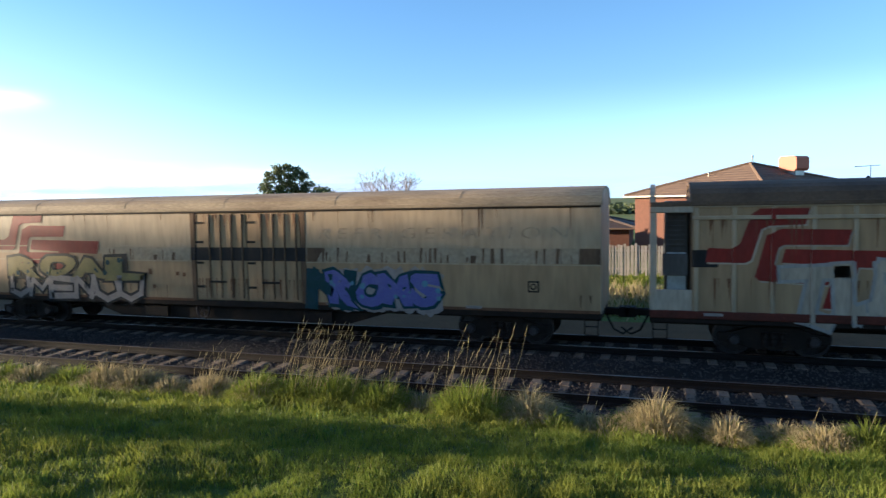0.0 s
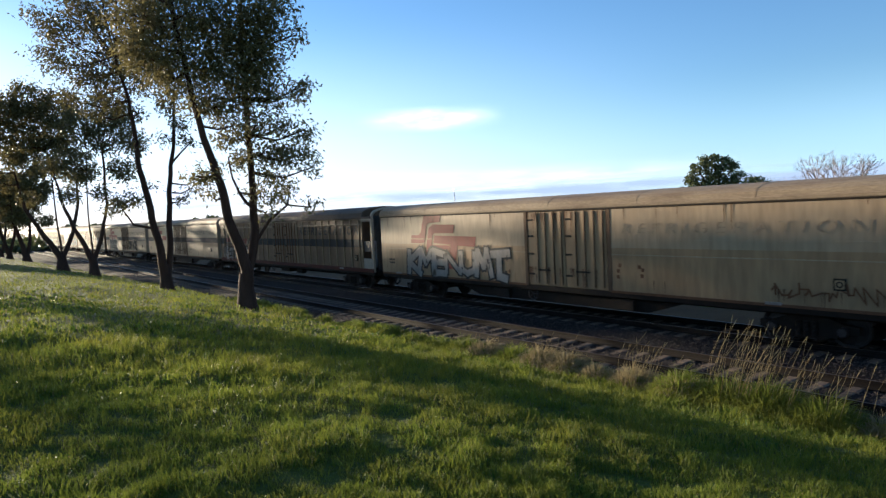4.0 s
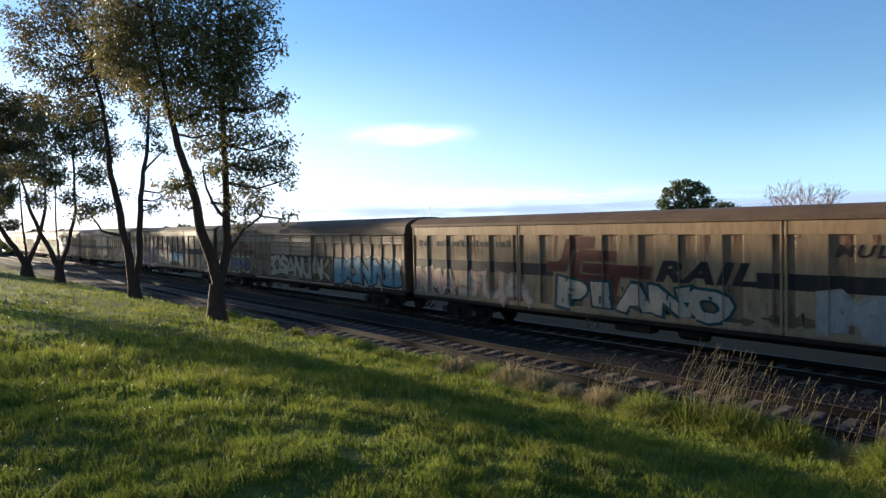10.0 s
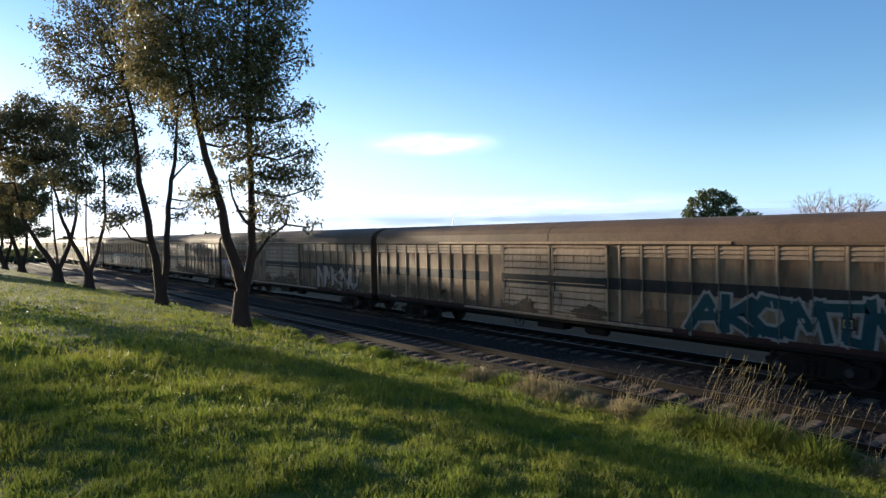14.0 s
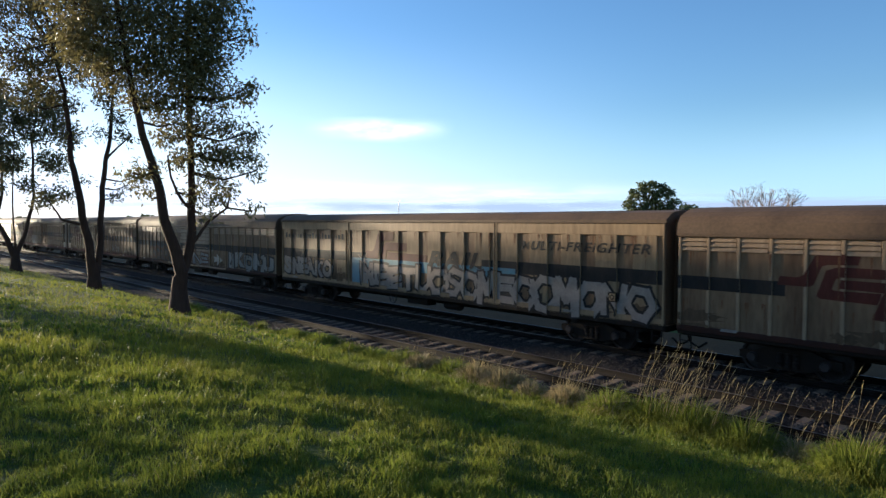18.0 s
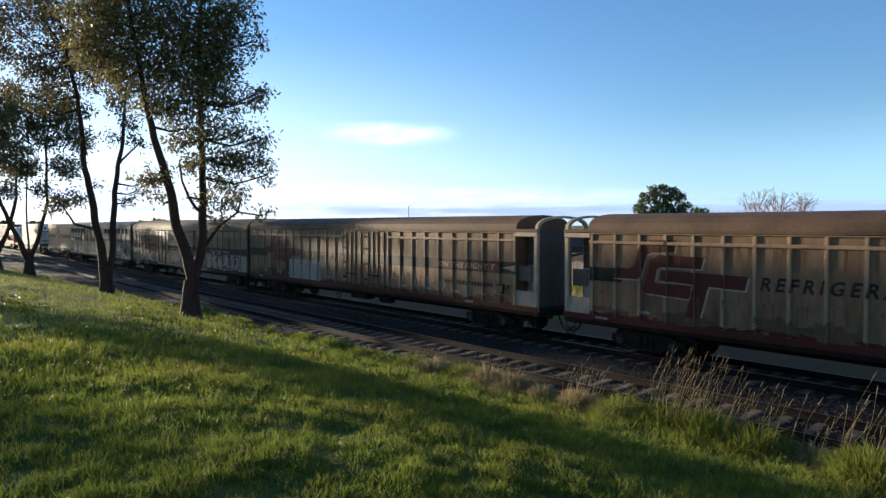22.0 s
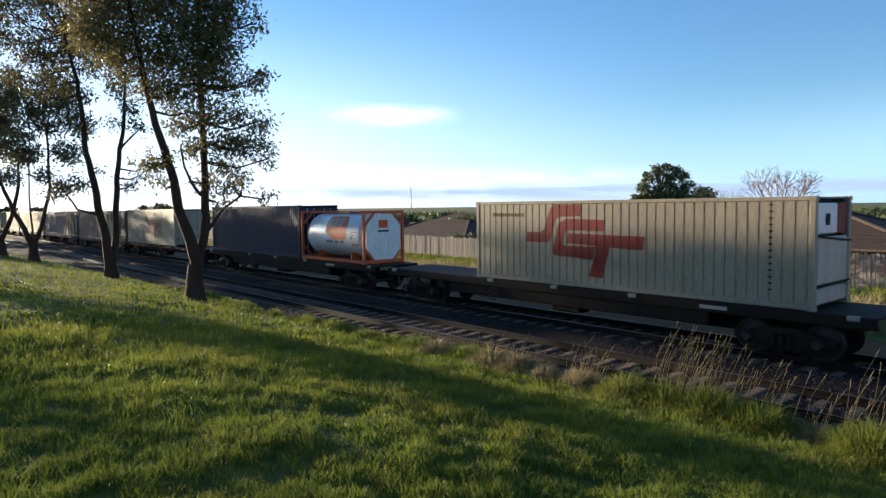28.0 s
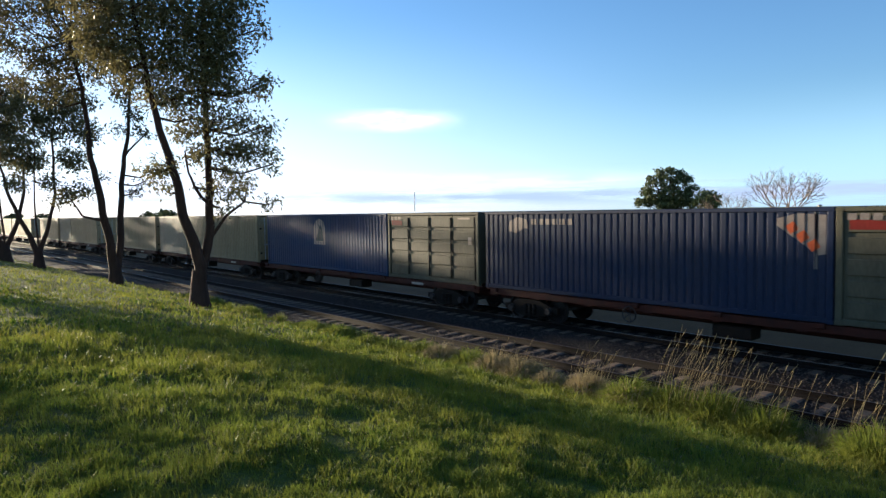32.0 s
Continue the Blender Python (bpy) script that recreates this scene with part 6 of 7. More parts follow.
def gum(name, x, y, stems, clusters, label, seed, base=0.26, spread=1.4, length=0.19, width=0.036, per=820, leafmat=None):
    """A gum tree: stems and clumps are given as (sideways, height) in the plane across the line of sight."""
    rng = np.random.default_rng(seed)
    t = thing(name, pose(x, y, land(x, y) - 0.05), label, "tree", "row of gum trees")
    across = math.atan2(y, x) - math.pi / 2
    side, away = Vector((math.cos(across), math.sin(across), 0)), Vector((-math.sin(across), math.cos(across), 0))

    def place(a, z, d=0.0):
        return side * a + away * d + Vector((0, 0, z))

    trunk = Shape()
    foot = Shape()
    foot.lathe([(base * 1.55, -0.05), (base * 1.2, 0.18), (base * 1.0, 0.5), (base * 0.84, 0.85), (base * 0.66, 1.1)], (0, 0, 0), 2, 12)
    nodes = []
    stem_parts = []
    for k, stem in enumerate(stems):
        dd = (0.25 if k % 2 else -0.25)
        pts = [place(a, z, dd * z / 4) for a, z in stem]
        s = Shape()
        smooth_pts = [pts[0]]
        for p, q in zip(pts, pts[1:]):
            for j in (1, 2, 3):
                w_ = p.lerp(q, j / 3)
                smooth_pts.append(w_ + Vector((noise.noise(w_ * 1.3), noise.noise(w_ * 1.3 + Vector((5, 0, 0))), 0)) * 0.06)
        limb(s, smooth_pts, base * (0.76, 0.62, 0.24, 0.2)[min(k, 3)], 0.05 if k < 2 else 0.02, 9)
        stem_parts.append(s)
        nodes += [(p, 0.07) for p in smooth_pts[4:]]
    part("trunk", foot, bark, t, "dark rough bark", True)
    for s in stem_parts:
        part("stem", s, bark, t, smooth=True)
    for a, z, r in clusters:
        c = place(a, z, rng.uniform(-0.5, 0.5) * spread)
        near = [q for q, _ in nodes if q.z < c.z + 0.2] or [nodes[0][0]]
        start = min(near, key=lambda q: (q - c).length + 0.5 * abs(q.z - c.z))
        s = Shape()
        mid_ = start.lerp(c, 0.5) + Vector((0, 0, -0.12 * (c - start).length))
        limb(s, [start, start.lerp(mid_, 0.6), mid_, mid_.lerp(c, 0.6), c], 0.035 + 0.015 * r, 0.012, 6)
        for _ in range(int(3 + 4 * r)):
            e = c + Vector(rng.normal(size=3)) * r * 0.55
            limb(s, [mid_.lerp(c, rng.uniform(0.2, 1.0)), e], 0.014, 0.004, 4)
        part("limb", s, bark, t)
    v, f = leaf_cloud(rng, clusters, spread, length, width, per, across)
    crown = part("crown", quick("crown", v, f, leafmat or leaf), leaf, t, "hanging grey-green leaves in loose clumps")
    crown["kind"] = "stuff"
    return t


def scaled(rows, x0, y0, ppm):
    return [((a - x0) / ppm, (y0 - b) / ppm, r / ppm) for a, b, r in rows]


ONE = [(340, 30, 50), (300, 70, 42), (270, 30, 42), (390, 40, 48), (440, 30, 50), (490, 20, 42), (480, 80, 38), (440, 90, 44), (400, 110, 44), (350, 110, 44), (300, 120, 32), (265, 90, 32), (470, 130, 38), (430, 160, 38), (395, 180, 26), (360, 165, 28), (490, 165, 23), (540, 45, 16), (530, 150, 20), (550, 140, 12),
       (455, 215, 26), (500, 215, 20), (540, 225, 20), (470, 260, 30), (510, 265, 26), (545, 265, 16), (430, 270, 20), (550, 292, 11), (480, 300, 20), (455, 330, 18), (490, 340, 16), (510, 320, 13), (460, 365, 11), (540, 355, 11), (400, 235, 18), (375, 290, 16), (350, 300, 13), (365, 330, 12), (335, 300, 9), (420, 215, 18),
       (340, -50, 52), (420, -60, 56), (500, -50, 46), (270, -40, 42), (300, -110, 42), (450, -130, 48)]
gum("gum_tree", -18.7, 6.83,
    [[(0, 0.3), (0.08, 1.2), (-0.16, 2.0), (-0.31, 2.65), (-0.47, 3.6), (-0.75, 4.6), (-0.97, 5.6), (-1.17, 6.7), (-1.4, 8.4)], [(0.08, 1.0), (0.2, 1.45), (0.36, 2.35), (0.35, 3.3), (0.37, 4.0), (0.36, 5.6), (0.34, 7.2), (0.4, 9.0)], [(0.33, 3.0), (0.2, 3.1), (0.0, 3.4), (-0.13, 3.8), (-0.2, 4.4)], [(0.38, 2.0), (0.8, 2.6), (1.3, 3.0), (2.0, 2.9)]],
    scaled(ONE, 420, 545, 63), "double-stemmed gum tree with dark bark on the lawn", 3, 0.245, 1.4, 0.16, 0.027, 1500)
TWO = [(180, 30, 38), (140, 60, 32), (120, 100, 22), (220, 50, 38), (250, 90, 38), (200, 110, 36), (160, 120, 28), (240, 140, 28), (190, 150, 26), (280, 130, 28), (150, 165, 18), (220, 180, 16), (300, 170, 22), (250, 190, 12), (180, 190, 12), (320, 210, 16), (330, 240, 12), (290, 230, 11), (255, 250, 9), (330, 325, 9), (315, 340, 11), (345, 310, 7), (265, 315, 7), (205, 340, 10), (190, 355, 12), (115, 40, 20), (170, -20, 42), (230, -30, 42), (280, 20, 38), (200, -80, 38)]
gum("gum_tree", -27.6, 6.9,
    [[(-0.04, 0.4), (-0.1, 1.3), (-0.26, 2.4), (-0.42, 3.7), (-0.64, 4.8), (-0.7, 5.9), (-0.85, 7.4), (-1.2, 9.0)], [(0.05, 0.5), (0.2, 1.35), (0.26, 2.6), (0.33, 3.9), (0.5, 5.0), (0.66, 5.9), (0.8, 8.0)], [(-0.3, 2.5), (-1.0, 2.7), (-1.5, 3.5)], [(0.5, 5.0), (0.9, 5.5), (1.4, 6.0)]],
    scaled(TWO, 275, 508, 45.5), "forked gum tree with thin stems on the lawn", 4, 0.235, 1.5, 0.18, 0.032, 900)
THREE = [(150, 230, 34), (110, 285, 32), (180, 290, 26), (185, 350, 20), (70, 280, 26), (90, 335, 18), (160, 175, 30), (120, 205, 34), (200, 240, 26), (140, 330, 16), (175, 200, 28)]
gum("gum_tree", -41.0, 6.5,
    [[(0, 0.3), (-0.06, 0.9), (-0.55, 2.2), (-1.2, 3.8), (-1.5, 5.5)], [(0, 0.3), (0.06, 0.9), (0.5, 2.2), (0.9, 4.0), (0.9, 7.0)], [(0, 0.8), (-0.05, 3.5), (0.1, 7.0)]],
    scaled(THREE, 120, 485, 33), "dense gum tree with forking stems on the lawn", 5, 0.25, 1.8, 0.21, 0.045, 700)
FOUR = [(30, 175, 36), (60, 225, 38), (20, 250, 34), (80, 185, 34), (50, 290, 24), (0, 200, 36), (-40, 220, 40), (-60, 280, 30), (-20, 310, 22), (85, 250, 26), (20, 340, 14), (100, 300, 18)]
gum("gum_tree", -50.0, 6.1,
    [[(0, 0.3), (-0.1, 1.0), (-0.9, 2.4), (-1.8, 4.2), (-2.2, 6.5)], [(0, 0.3), (0.1, 1.0), (0.7, 2.4), (1.2, 4.5), (1.2, 7.5)], [(0, 0.8), (-0.1, 4), (-0.3, 8)]],
    scaled(FOUR, 65, 472, 27), "broad gum tree on the lawn", 6, 0.34, 2.0, 0.25, 0.055, 620)
# clumps at -55 and -82 lie out of view, added to shade the train
FIVE = [(5, 314, 22), (45, 275, 24), (-30, 283, 26), (-55, 258, 26), (-82, 262, 26), (70, 330, 22), (-40, 350, 22), (40, 375, 20), (15, 345, 24), (65, 350, 18), (-10, 385, 20), (80, 385, 12), (40, 320, 22), (-20, 330, 26), (0, 335, 20), (60, 310, 16)]
gum("gum_tree", -84.0, 6.94, [[(0, 0.3), (-0.4, 2.4), (-1.0, 4.6), (-1.0, 7)], [(0, 0.3), (0.5, 2.6), (0.6, 6)]],
    scaled(FIVE, 48, 455, 15.7), "rounded gum tree at the end of the row", 7, 0.4, 2.4, 0.32, 0.08, 420)
# trees at -118 and -142 are unseen; their height tunes shade on the train
for k, (x, y, h_) in enumerate(((-96, 6.2, 1.1), (-118, 6.6, 1.2), (-142, 6.2, 1.2))):
    gum("gum_tree", x, y, [[(0, 0.3), (-0.6, 3), (-1.0, 5.5), (-1.2, 8)], [(0, 0.3), (0.7, 3), (1.0, 6), (0.9, 8.5)]],
        [(a * h_, b * h_, r * h_) for a, b, r in ((-2, 5, 1.3), (0, 5.6, 1.4), (1.8, 5.2, 1.3), (-1.5, 7, 1.4), (0.6, 7.6, 1.5), (2.2, 7, 1.2), (0, 9, 1.4), (-2.8, 6.2, 1.0), (1.2, 4, 0.8))],
        "tall gum tree further along the row", 20 + k, 0.33, 2.4, 0.30, 0.08, 320)


# some outside the row, known by their shadows across the lawn
gum("gum_tree", -45.5, -3.3, [[(0, 0.3), (-0.1, 2.5), (-0.3, 4.5), (-0.3, 6)], [(0, 0.3), (0.15, 2.5), (0.4, 4.6), (0.4, 6.2)]],
    [(-0.6, 4.3, .6), (0.5, 4.8, .7), (-0.2, 5.3, .7), (0.6, 5.7, .6), (0.0, 6.1, .5), (-0.8, 5.0, .5)], "slim gum tree standing on the lawn", 29, 0.14, 1.4, 0.22, 0.05, 330)
gum("gum_tree", -53.0, -9.2, [[(0, 0.3), (-0.1, 2.5), (-0.3, 4.8), (-0.3, 6.6)], [(0, 0.3), (0.15, 2.5), (0.4, 4.9), (0.4, 6.8)]],
    [(-0.6, 5.4, .5), (0.5, 5.9, .6), (-0.2, 6.4, .6), (0.6, 6.9, .5), (0.0, 7.3, .4)], "slim gum tree standing on the lawn", 30, 0.14, 1.4, 0.22, 0.05, 240)
for k, (x, y, h_) in enumerate(((-68, -11.4, 0.92), (-71, -8.0, 1.05), (-67, -4.9, 0.9), (-73, -1.7, 1.1))):
    gum("gum_tree", x, y, [[(0, 0.2), (-0.3, 1.4), (-0.9, 2.6), (-1.1, 3.8)], [(0, 0.2), (0.4, 1.5), (0.8, 2.8), (0.7, 4.2)]],
        [(a * h_, b * h_, r * h_) for a, b, r in ((-1.3, 1.7, 1.0), (0.2, 1.5, 1.0), (1.4, 1.8, 1.0), (-0.9, 3.0, 1.1), (0.7, 3.2, 1.1), (1.7, 2.8, 0.8), (-1.9, 2.6, 0.8), (0.0, 4.2, 1.0), (-0.9, 4.0, 0.7))],
        "low bushy gum tree with foliage down to the lawn", 50 + k, 0.2, 1.8, 0.26, 0.07, 300)


def blade_faces(n):
    """Each blade is a four-sided foot and a three-sided tip."""
    k = 5 * np.arange(n)[:, None]
    return (k + np.array([0, 1, 2, 4])).tolist() + (k + np.array([4, 2, 3])).tolist()


# ---- lawn: blades over the part of the bank that is near ----
def lawn(name, count, far_, near_, mat, tall, wide, label, seed, keep=None, lean=0.5, sweep=(-20, 93)):
    rng = np.random.default_rng(seed)
    r = near_ * (far_ / near_) ** rng.random(count)
    yaw = np.radians(rng.uniform(*sweep, count))
    x, y = -r * np.sin(yaw), r * np.cos(yaw)
    ok = y < 8.75
    if keep is not None:
        ok &= np.array([keep(a, b) for a, b in zip(x, y)])
    x, y, r = x[ok], y[ok], r[ok]
    n = len(x)
    z = np.array([land(a, b) for a, b in zip(x, y)]) - 0.01
    size = np.clip(r / 7.0, 0.8, 3.0)
    patch = np.clip(np.array([0.9 + 0.4 * noise.noise((a * 0.8, b * 0.8, 1.0)) + 0.55 * noise.noise((a * 2.7, b * 2.7, 4.0)) + 0.6 * noise.noise((a * 5.5, b * 5.5, 6.0)) for a, b in zip(x, y)]), 0.3, 1.9)
    hh = tall * rng.uniform(0.45, 1.3, n) * patch * np.clip(size, 0.9, 1.3)
    ww = wide * rng.uniform(0.7, 1.3, n) * size
    a = rng.uniform(0, 2 * np.pi, n)
    b = rng.uniform(0, 2 * np.pi, n)
    base = np.stack([x, y, z], 1)
    s = np.stack([np.cos(a), np.sin(a), 0 * a], 1) * ww[:, None]
    tip = np.stack([np.cos(b) * hh * lean * rng.uniform(0.2, 1.3, n), np.sin(b) * hh * lean * rng.uniform(0.2, 1.3, n), hh], 1)
    midp = base + tip * np.array([0.35, 0.35, 0.6])
    v = np.stack([base - s, base + s, midp + s * 0.7, base + tip, midp - s * 0.7], 1).reshape(-1, 3)
    f = blade_faces(n)
    return tagged(new(name, quick(name, v.tolist(), f, mat)), label, "grass", kind="stuff")


lawn("lawn_grass", 280000, 13, 2.4, blade, 0.092, 0.0046, "lush green lawn grass blades", 1, lean=0.6)
lawn("lawn_grass", 130000, 90, 13, blade, 0.08, 0.0046, "lush green lawn grass blades further off", 5, lean=0.9)
lawn("lawn_grass", 40000, 40, 0.8, blade, 0.09, 0.008, "lush green lawn grass blades round about", 6, sweep=(93, 340))
lawn("lawn_grass", 16000, 2.5, 0.3, blade, 0.08, 0.0055, "lush green lawn grass blades close by", 7)
lawn("lawn_weeds", 110000, 22, 2.6, clover, 0.05, 0.011, "low broad-leaved weeds in the lawn", 2, lambda a, b: noise.noise((a * 0.35, b * 0.35, 9.0)) + 0.8 * noise.noise((a * 2.2, b * 2.2, 3.0)) > 0.1, 1.5)
lawn("dry_lawn_blades", 22000, 24, 2.6, straw, 0.06, 0.0028, "scattered dry blades in the lawn", 3, lean=1.1)


# ---- tufts along the top of the bank ----
def tuft(ratio, y, tall, wide, blades, mat, label, seed, stalks=0, stalk_tall=0.7, lean=0.25):
    rng = np.random.default_rng(seed)
    x = ratio * y
    t = thing("grass_tuft", pose(x, y, land(x, y) - 0.03), label, "grass tuft", "tufts along the bank")
    n = blades
    ang, rad = rng.uniform(0, 2 * np.pi, n), wide * 0.45 * rng.random(n) ** 0.6
    base = np.stack([np.cos(ang) * rad, np.sin(ang) * rad, 0 * ang], 1)
    hh = tall * rng.uniform(0.5, 1.1, n) * (1.12 - 0.45 * rad / (wide * 0.45))
    bend = np.clip(rng.random(n) * 0.6 + 0.55 * rad / (wide * 0.45), 0, 1)
    fling = ang + rng.normal(size=n) * 0.7
    out = np.stack([np.cos(fling), np.sin(fling), 0 * ang], 1) * (hh * (0.1 + 0.9 * bend))[:, None] + np.array([lean * 0.5, lean, 0]) * hh[:, None] * 0.4
    a = rng.uniform(0, 2 * np.pi, n)
    s = np.stack([np.cos(a), np.sin(a), 0 * a], 1) * (0.0042 * rng.uniform(0.7, 1.5, n))[:, None]
    mid_ = base + out * 0.45 + np.array([0, 0, 1.0]) * (hh * (0.72 - 0.12 * bend))[:, None]
    tip = base + out + np.array([0, 0, 1.0]) * (hh * (1.0 - 0.62 * bend))[:, None]
    v = np.stack([base - s, base + s, mid_ + s * 0.8, tip, mid_ - s * 0.8], 1).reshape(-1, 3)
    f = blade_faces(n)
    part("grass_foliage", quick("grass_foliage", v.tolist(), f, mat), mat, t)["kind"] = "stuff"
    if mat is straw:
        k = n // 2
        v = v.reshape(-1, 5, 3)[:k] * np.array([1.25, 1.25, 0.75]) + rng.normal(size=(k, 1, 3)) * np.array([0.05, 0.05, 0.0])
        part("green_foliage", quick("green_foliage", v.reshape(-1, 3).tolist(), blade_faces(k), blade), blade, t, "green blades among the straw")["kind"] = "stuff"
    if stalks:
        g = Shape()
        for k in range(stalks):
            p = Vector((rng.uniform(-0.5, 0.5) * wide * 1.1, rng.uniform(-0.3, 0.3) * wide, 0.05))
            h_ = stalk_tall * rng.uniform(0.5, 1.1)
            q = p + Vector((rng.uniform(0.02, 0.25) * h_, rng.uniform(-0.05, 0.3) * h_, h_ * 0.7))
            e = q + Vector((rng.uniform(0.02, 0.2) * h_, rng.uniform(-0.05, 0.2) * h_, h_ * 0.3))
            g.tube(p, q, 0.0026, 0.002, 4, False).tube(q, e, 0.002, 0.0012, 4, False)
            w_ = (e - q).normalized()
            g.tube(e - w_ * 0.09, e - w_ * 0.03, 0.0018, 0.004, 5, False).tube(e - w_ * 0.03, e + w_ * 0.04, 0.004, 0.0015, 5, False)
        part("seed_stalk_foliage", g, straw, t, "dry seed stalks")["kind"] = "stuff"
    return t


DRY, GREEN = "dry straw-coloured grass tuft on the bank", "green grass tuft on the bank"
REED = "green tuft with tall dry seed stalks"
TUFTS = [
    (-1.78, 7.6, .16, .7, 260, blade, GREEN, 0, 0), (-1.66, 7.7, .2, .6, 260, blade, GREEN, 0, 0), (-1.50, 7.7, .2, .7, 260, blade, GREEN, 4, .35), (-1.40, 7.8, .22, .6, 260, blade, GREEN, 0, 0), (-1.28, 7.9, .26, .7, 320, blade, GREEN, 3, .4), (-1.2, 8.0, .26, .6, 300, straw, DRY, 4, .4),
    (-1.09, 8.1, .3, .6, 300, blade, GREEN, 0, 0), (-1.01, 8.15, .36, .6, 420, straw, DRY, 14, .55), (-0.94, 8.15, .32, .55, 420, straw, DRY, 6, .45), (-0.865, 8.1, .22, .4, 260, straw, DRY, 0, 0), (-0.775, 8.2, .3, .45, 300, straw, DRY, 26, .62), (-0.72, 8.2, .22, .4, 200, straw, DRY, 4, .4),
    (-0.675, 8.1, .34, .5, 380, blade, GREEN, 3, .4), (-0.675, 8.05, .30, .4, 160, straw, DRY, 0, 0), (-0.59, 8.15, .36, .6, 520, blade, REED, 40, .9), (-0.52, 8.15, .36, .6, 520, blade, REED, 30, .85), (-0.44, 8.1, .34, .55, 460, blade, REED, 14, .7), (-0.36, 8.2, .24, .5, 260, straw, DRY, 10, .6),
    (-0.285, 8.05, .36, .6, 480, blade, REED, 34, .85), (-0.19, 8.15, .36, .42, 420, straw, DRY, 4, .4), (-0.10, 8.15, .2, .3, 200, straw, DRY, 5, .3), (-0.05, 8.2, .18, .5, 200, blade, GREEN, 0, 0), (0.0, 8.15, .36, .5, 520, straw, DRY, 5, .45), (0.045, 8.2, .22, .3, 200, straw, DRY, 0, 0), (0.095, 8.0, .26, .35, 280, straw, DRY, 3, .3), (0.17, 8.15, .2, .4, 300, straw, DRY, 4, .3), (0.22, 7.7, .24, .4, 320, straw, DRY, 0, 0), (0.27, 7.8, .26, .4, 320, blade, GREEN, 4, .4), (0.33, 7.9, .26, .4, 320, straw, DRY, 4, .4),
]
for k, (ratio, y, tall, wide, n_, m_, lab, st, sth) in enumerate(TUFTS):
    tuft(ratio, y, tall * (1.65 if m_ is straw else 1.7), wide * 1.3, int(n_ * 4.2), m_, lab, 100 + k, int(st * 0.95), (sth or 0.5) * 1.2)
# weeds and litter grass between the tufts
for k in range(110):
    r_ = random.uniform(-2.9, 0.45)
    green_ = random.random() < (0.9 if r_ < -1.15 else 0.62)
    tuft(r_, random.uniform(7.8, 9.0), random.uniform(0.16, 0.36), random.uniform(0.35, 0.75), 320, blade if green_ else straw, ("green" if green_ else "dry") + " low grass clump along the rim of the bank", 300 + k)

# ---- beyond the line: fence, houses, trees, clouds ----
def far_clumps(name, x0, x1, y0, y1, count, tall, mat, label, seed):
    rng = np.random.default_rng(seed)
    cx, cy = rng.uniform(x0, x1, count), rng.uniform(y0, y1, count)
    k = 26
    x = np.repeat(cx, k) + rng.normal(size=count * k) * 0.28
    y = np.repeat(cy, k) + rng.normal(size=count * k) * 0.28
    z = np.array([land(a, b) for a, b in zip(x, y)])
    n = len(x)
    hh = tall * rng.uniform(0.4, 1.1, n) * np.repeat(rng.uniform(0.4, 1.2, count), k)
    b = rng.uniform(0, 2 * np.pi, n)
    base = np.stack([x, y, z], 1)
    s = np.stack([np.cos(b), np.sin(b), 0 * b], 1) * 0.035
    tip = base + np.stack([np.cos(b + 1) * hh * 0.5, np.sin(b + 1) * hh * 0.5, hh], 1)
    v = np.stack([base - s, base + s, tip], 1).reshape(-1, 3)
    return tagged(new(name, quick(name, v.tolist(), np.arange(3 * n).reshape(-1, 3).tolist(), mat)), label, "grass", kind="stuff")


far_clumps("rough_grass", -80, 25, 24.5, 33.5, 2600, 0.28, blade, "rough green grass beyond the tracks", 1)
far_clumps("dry_long_grass", -80, 25, 24.5, 28.5, 1500, 0.6, straw, "long dry grass beside the far track", 2)

FENCE_Y = 34.0
fence = thing("paling_fence", pose(0, FENCE_Y, 0.1), "weathered grey timber paling fence behind the grass", "fence")
pal = Shape()
x = -190.0
while x < 40:
    w_, h_, o = random.uniform(0.10, 0.15), random.uniform(1.5, 1.66), random.uniform(-0.015, 0.015)
    pal.box(x, x + w_, o - 0.01, o + 0.012, 0.03, h_)
    x += w_ + random.uniform(0.01, 0.06)
part("paling_boarding", pal, paling, fence)["kind"] = "stuff"
for z in (0.35, 1.25):
    part("fence_rail", Shape().bar(-190, 40, 0.02, 0.07, z, z + 0.08), paling, fence)
for k in range(85):
    part("fence_post", Shape().bar(-190 + 2.7 * k, -189.9 + 2.7 * k, 0.02, 0.12, -0.1, 1.55), paling, fence)


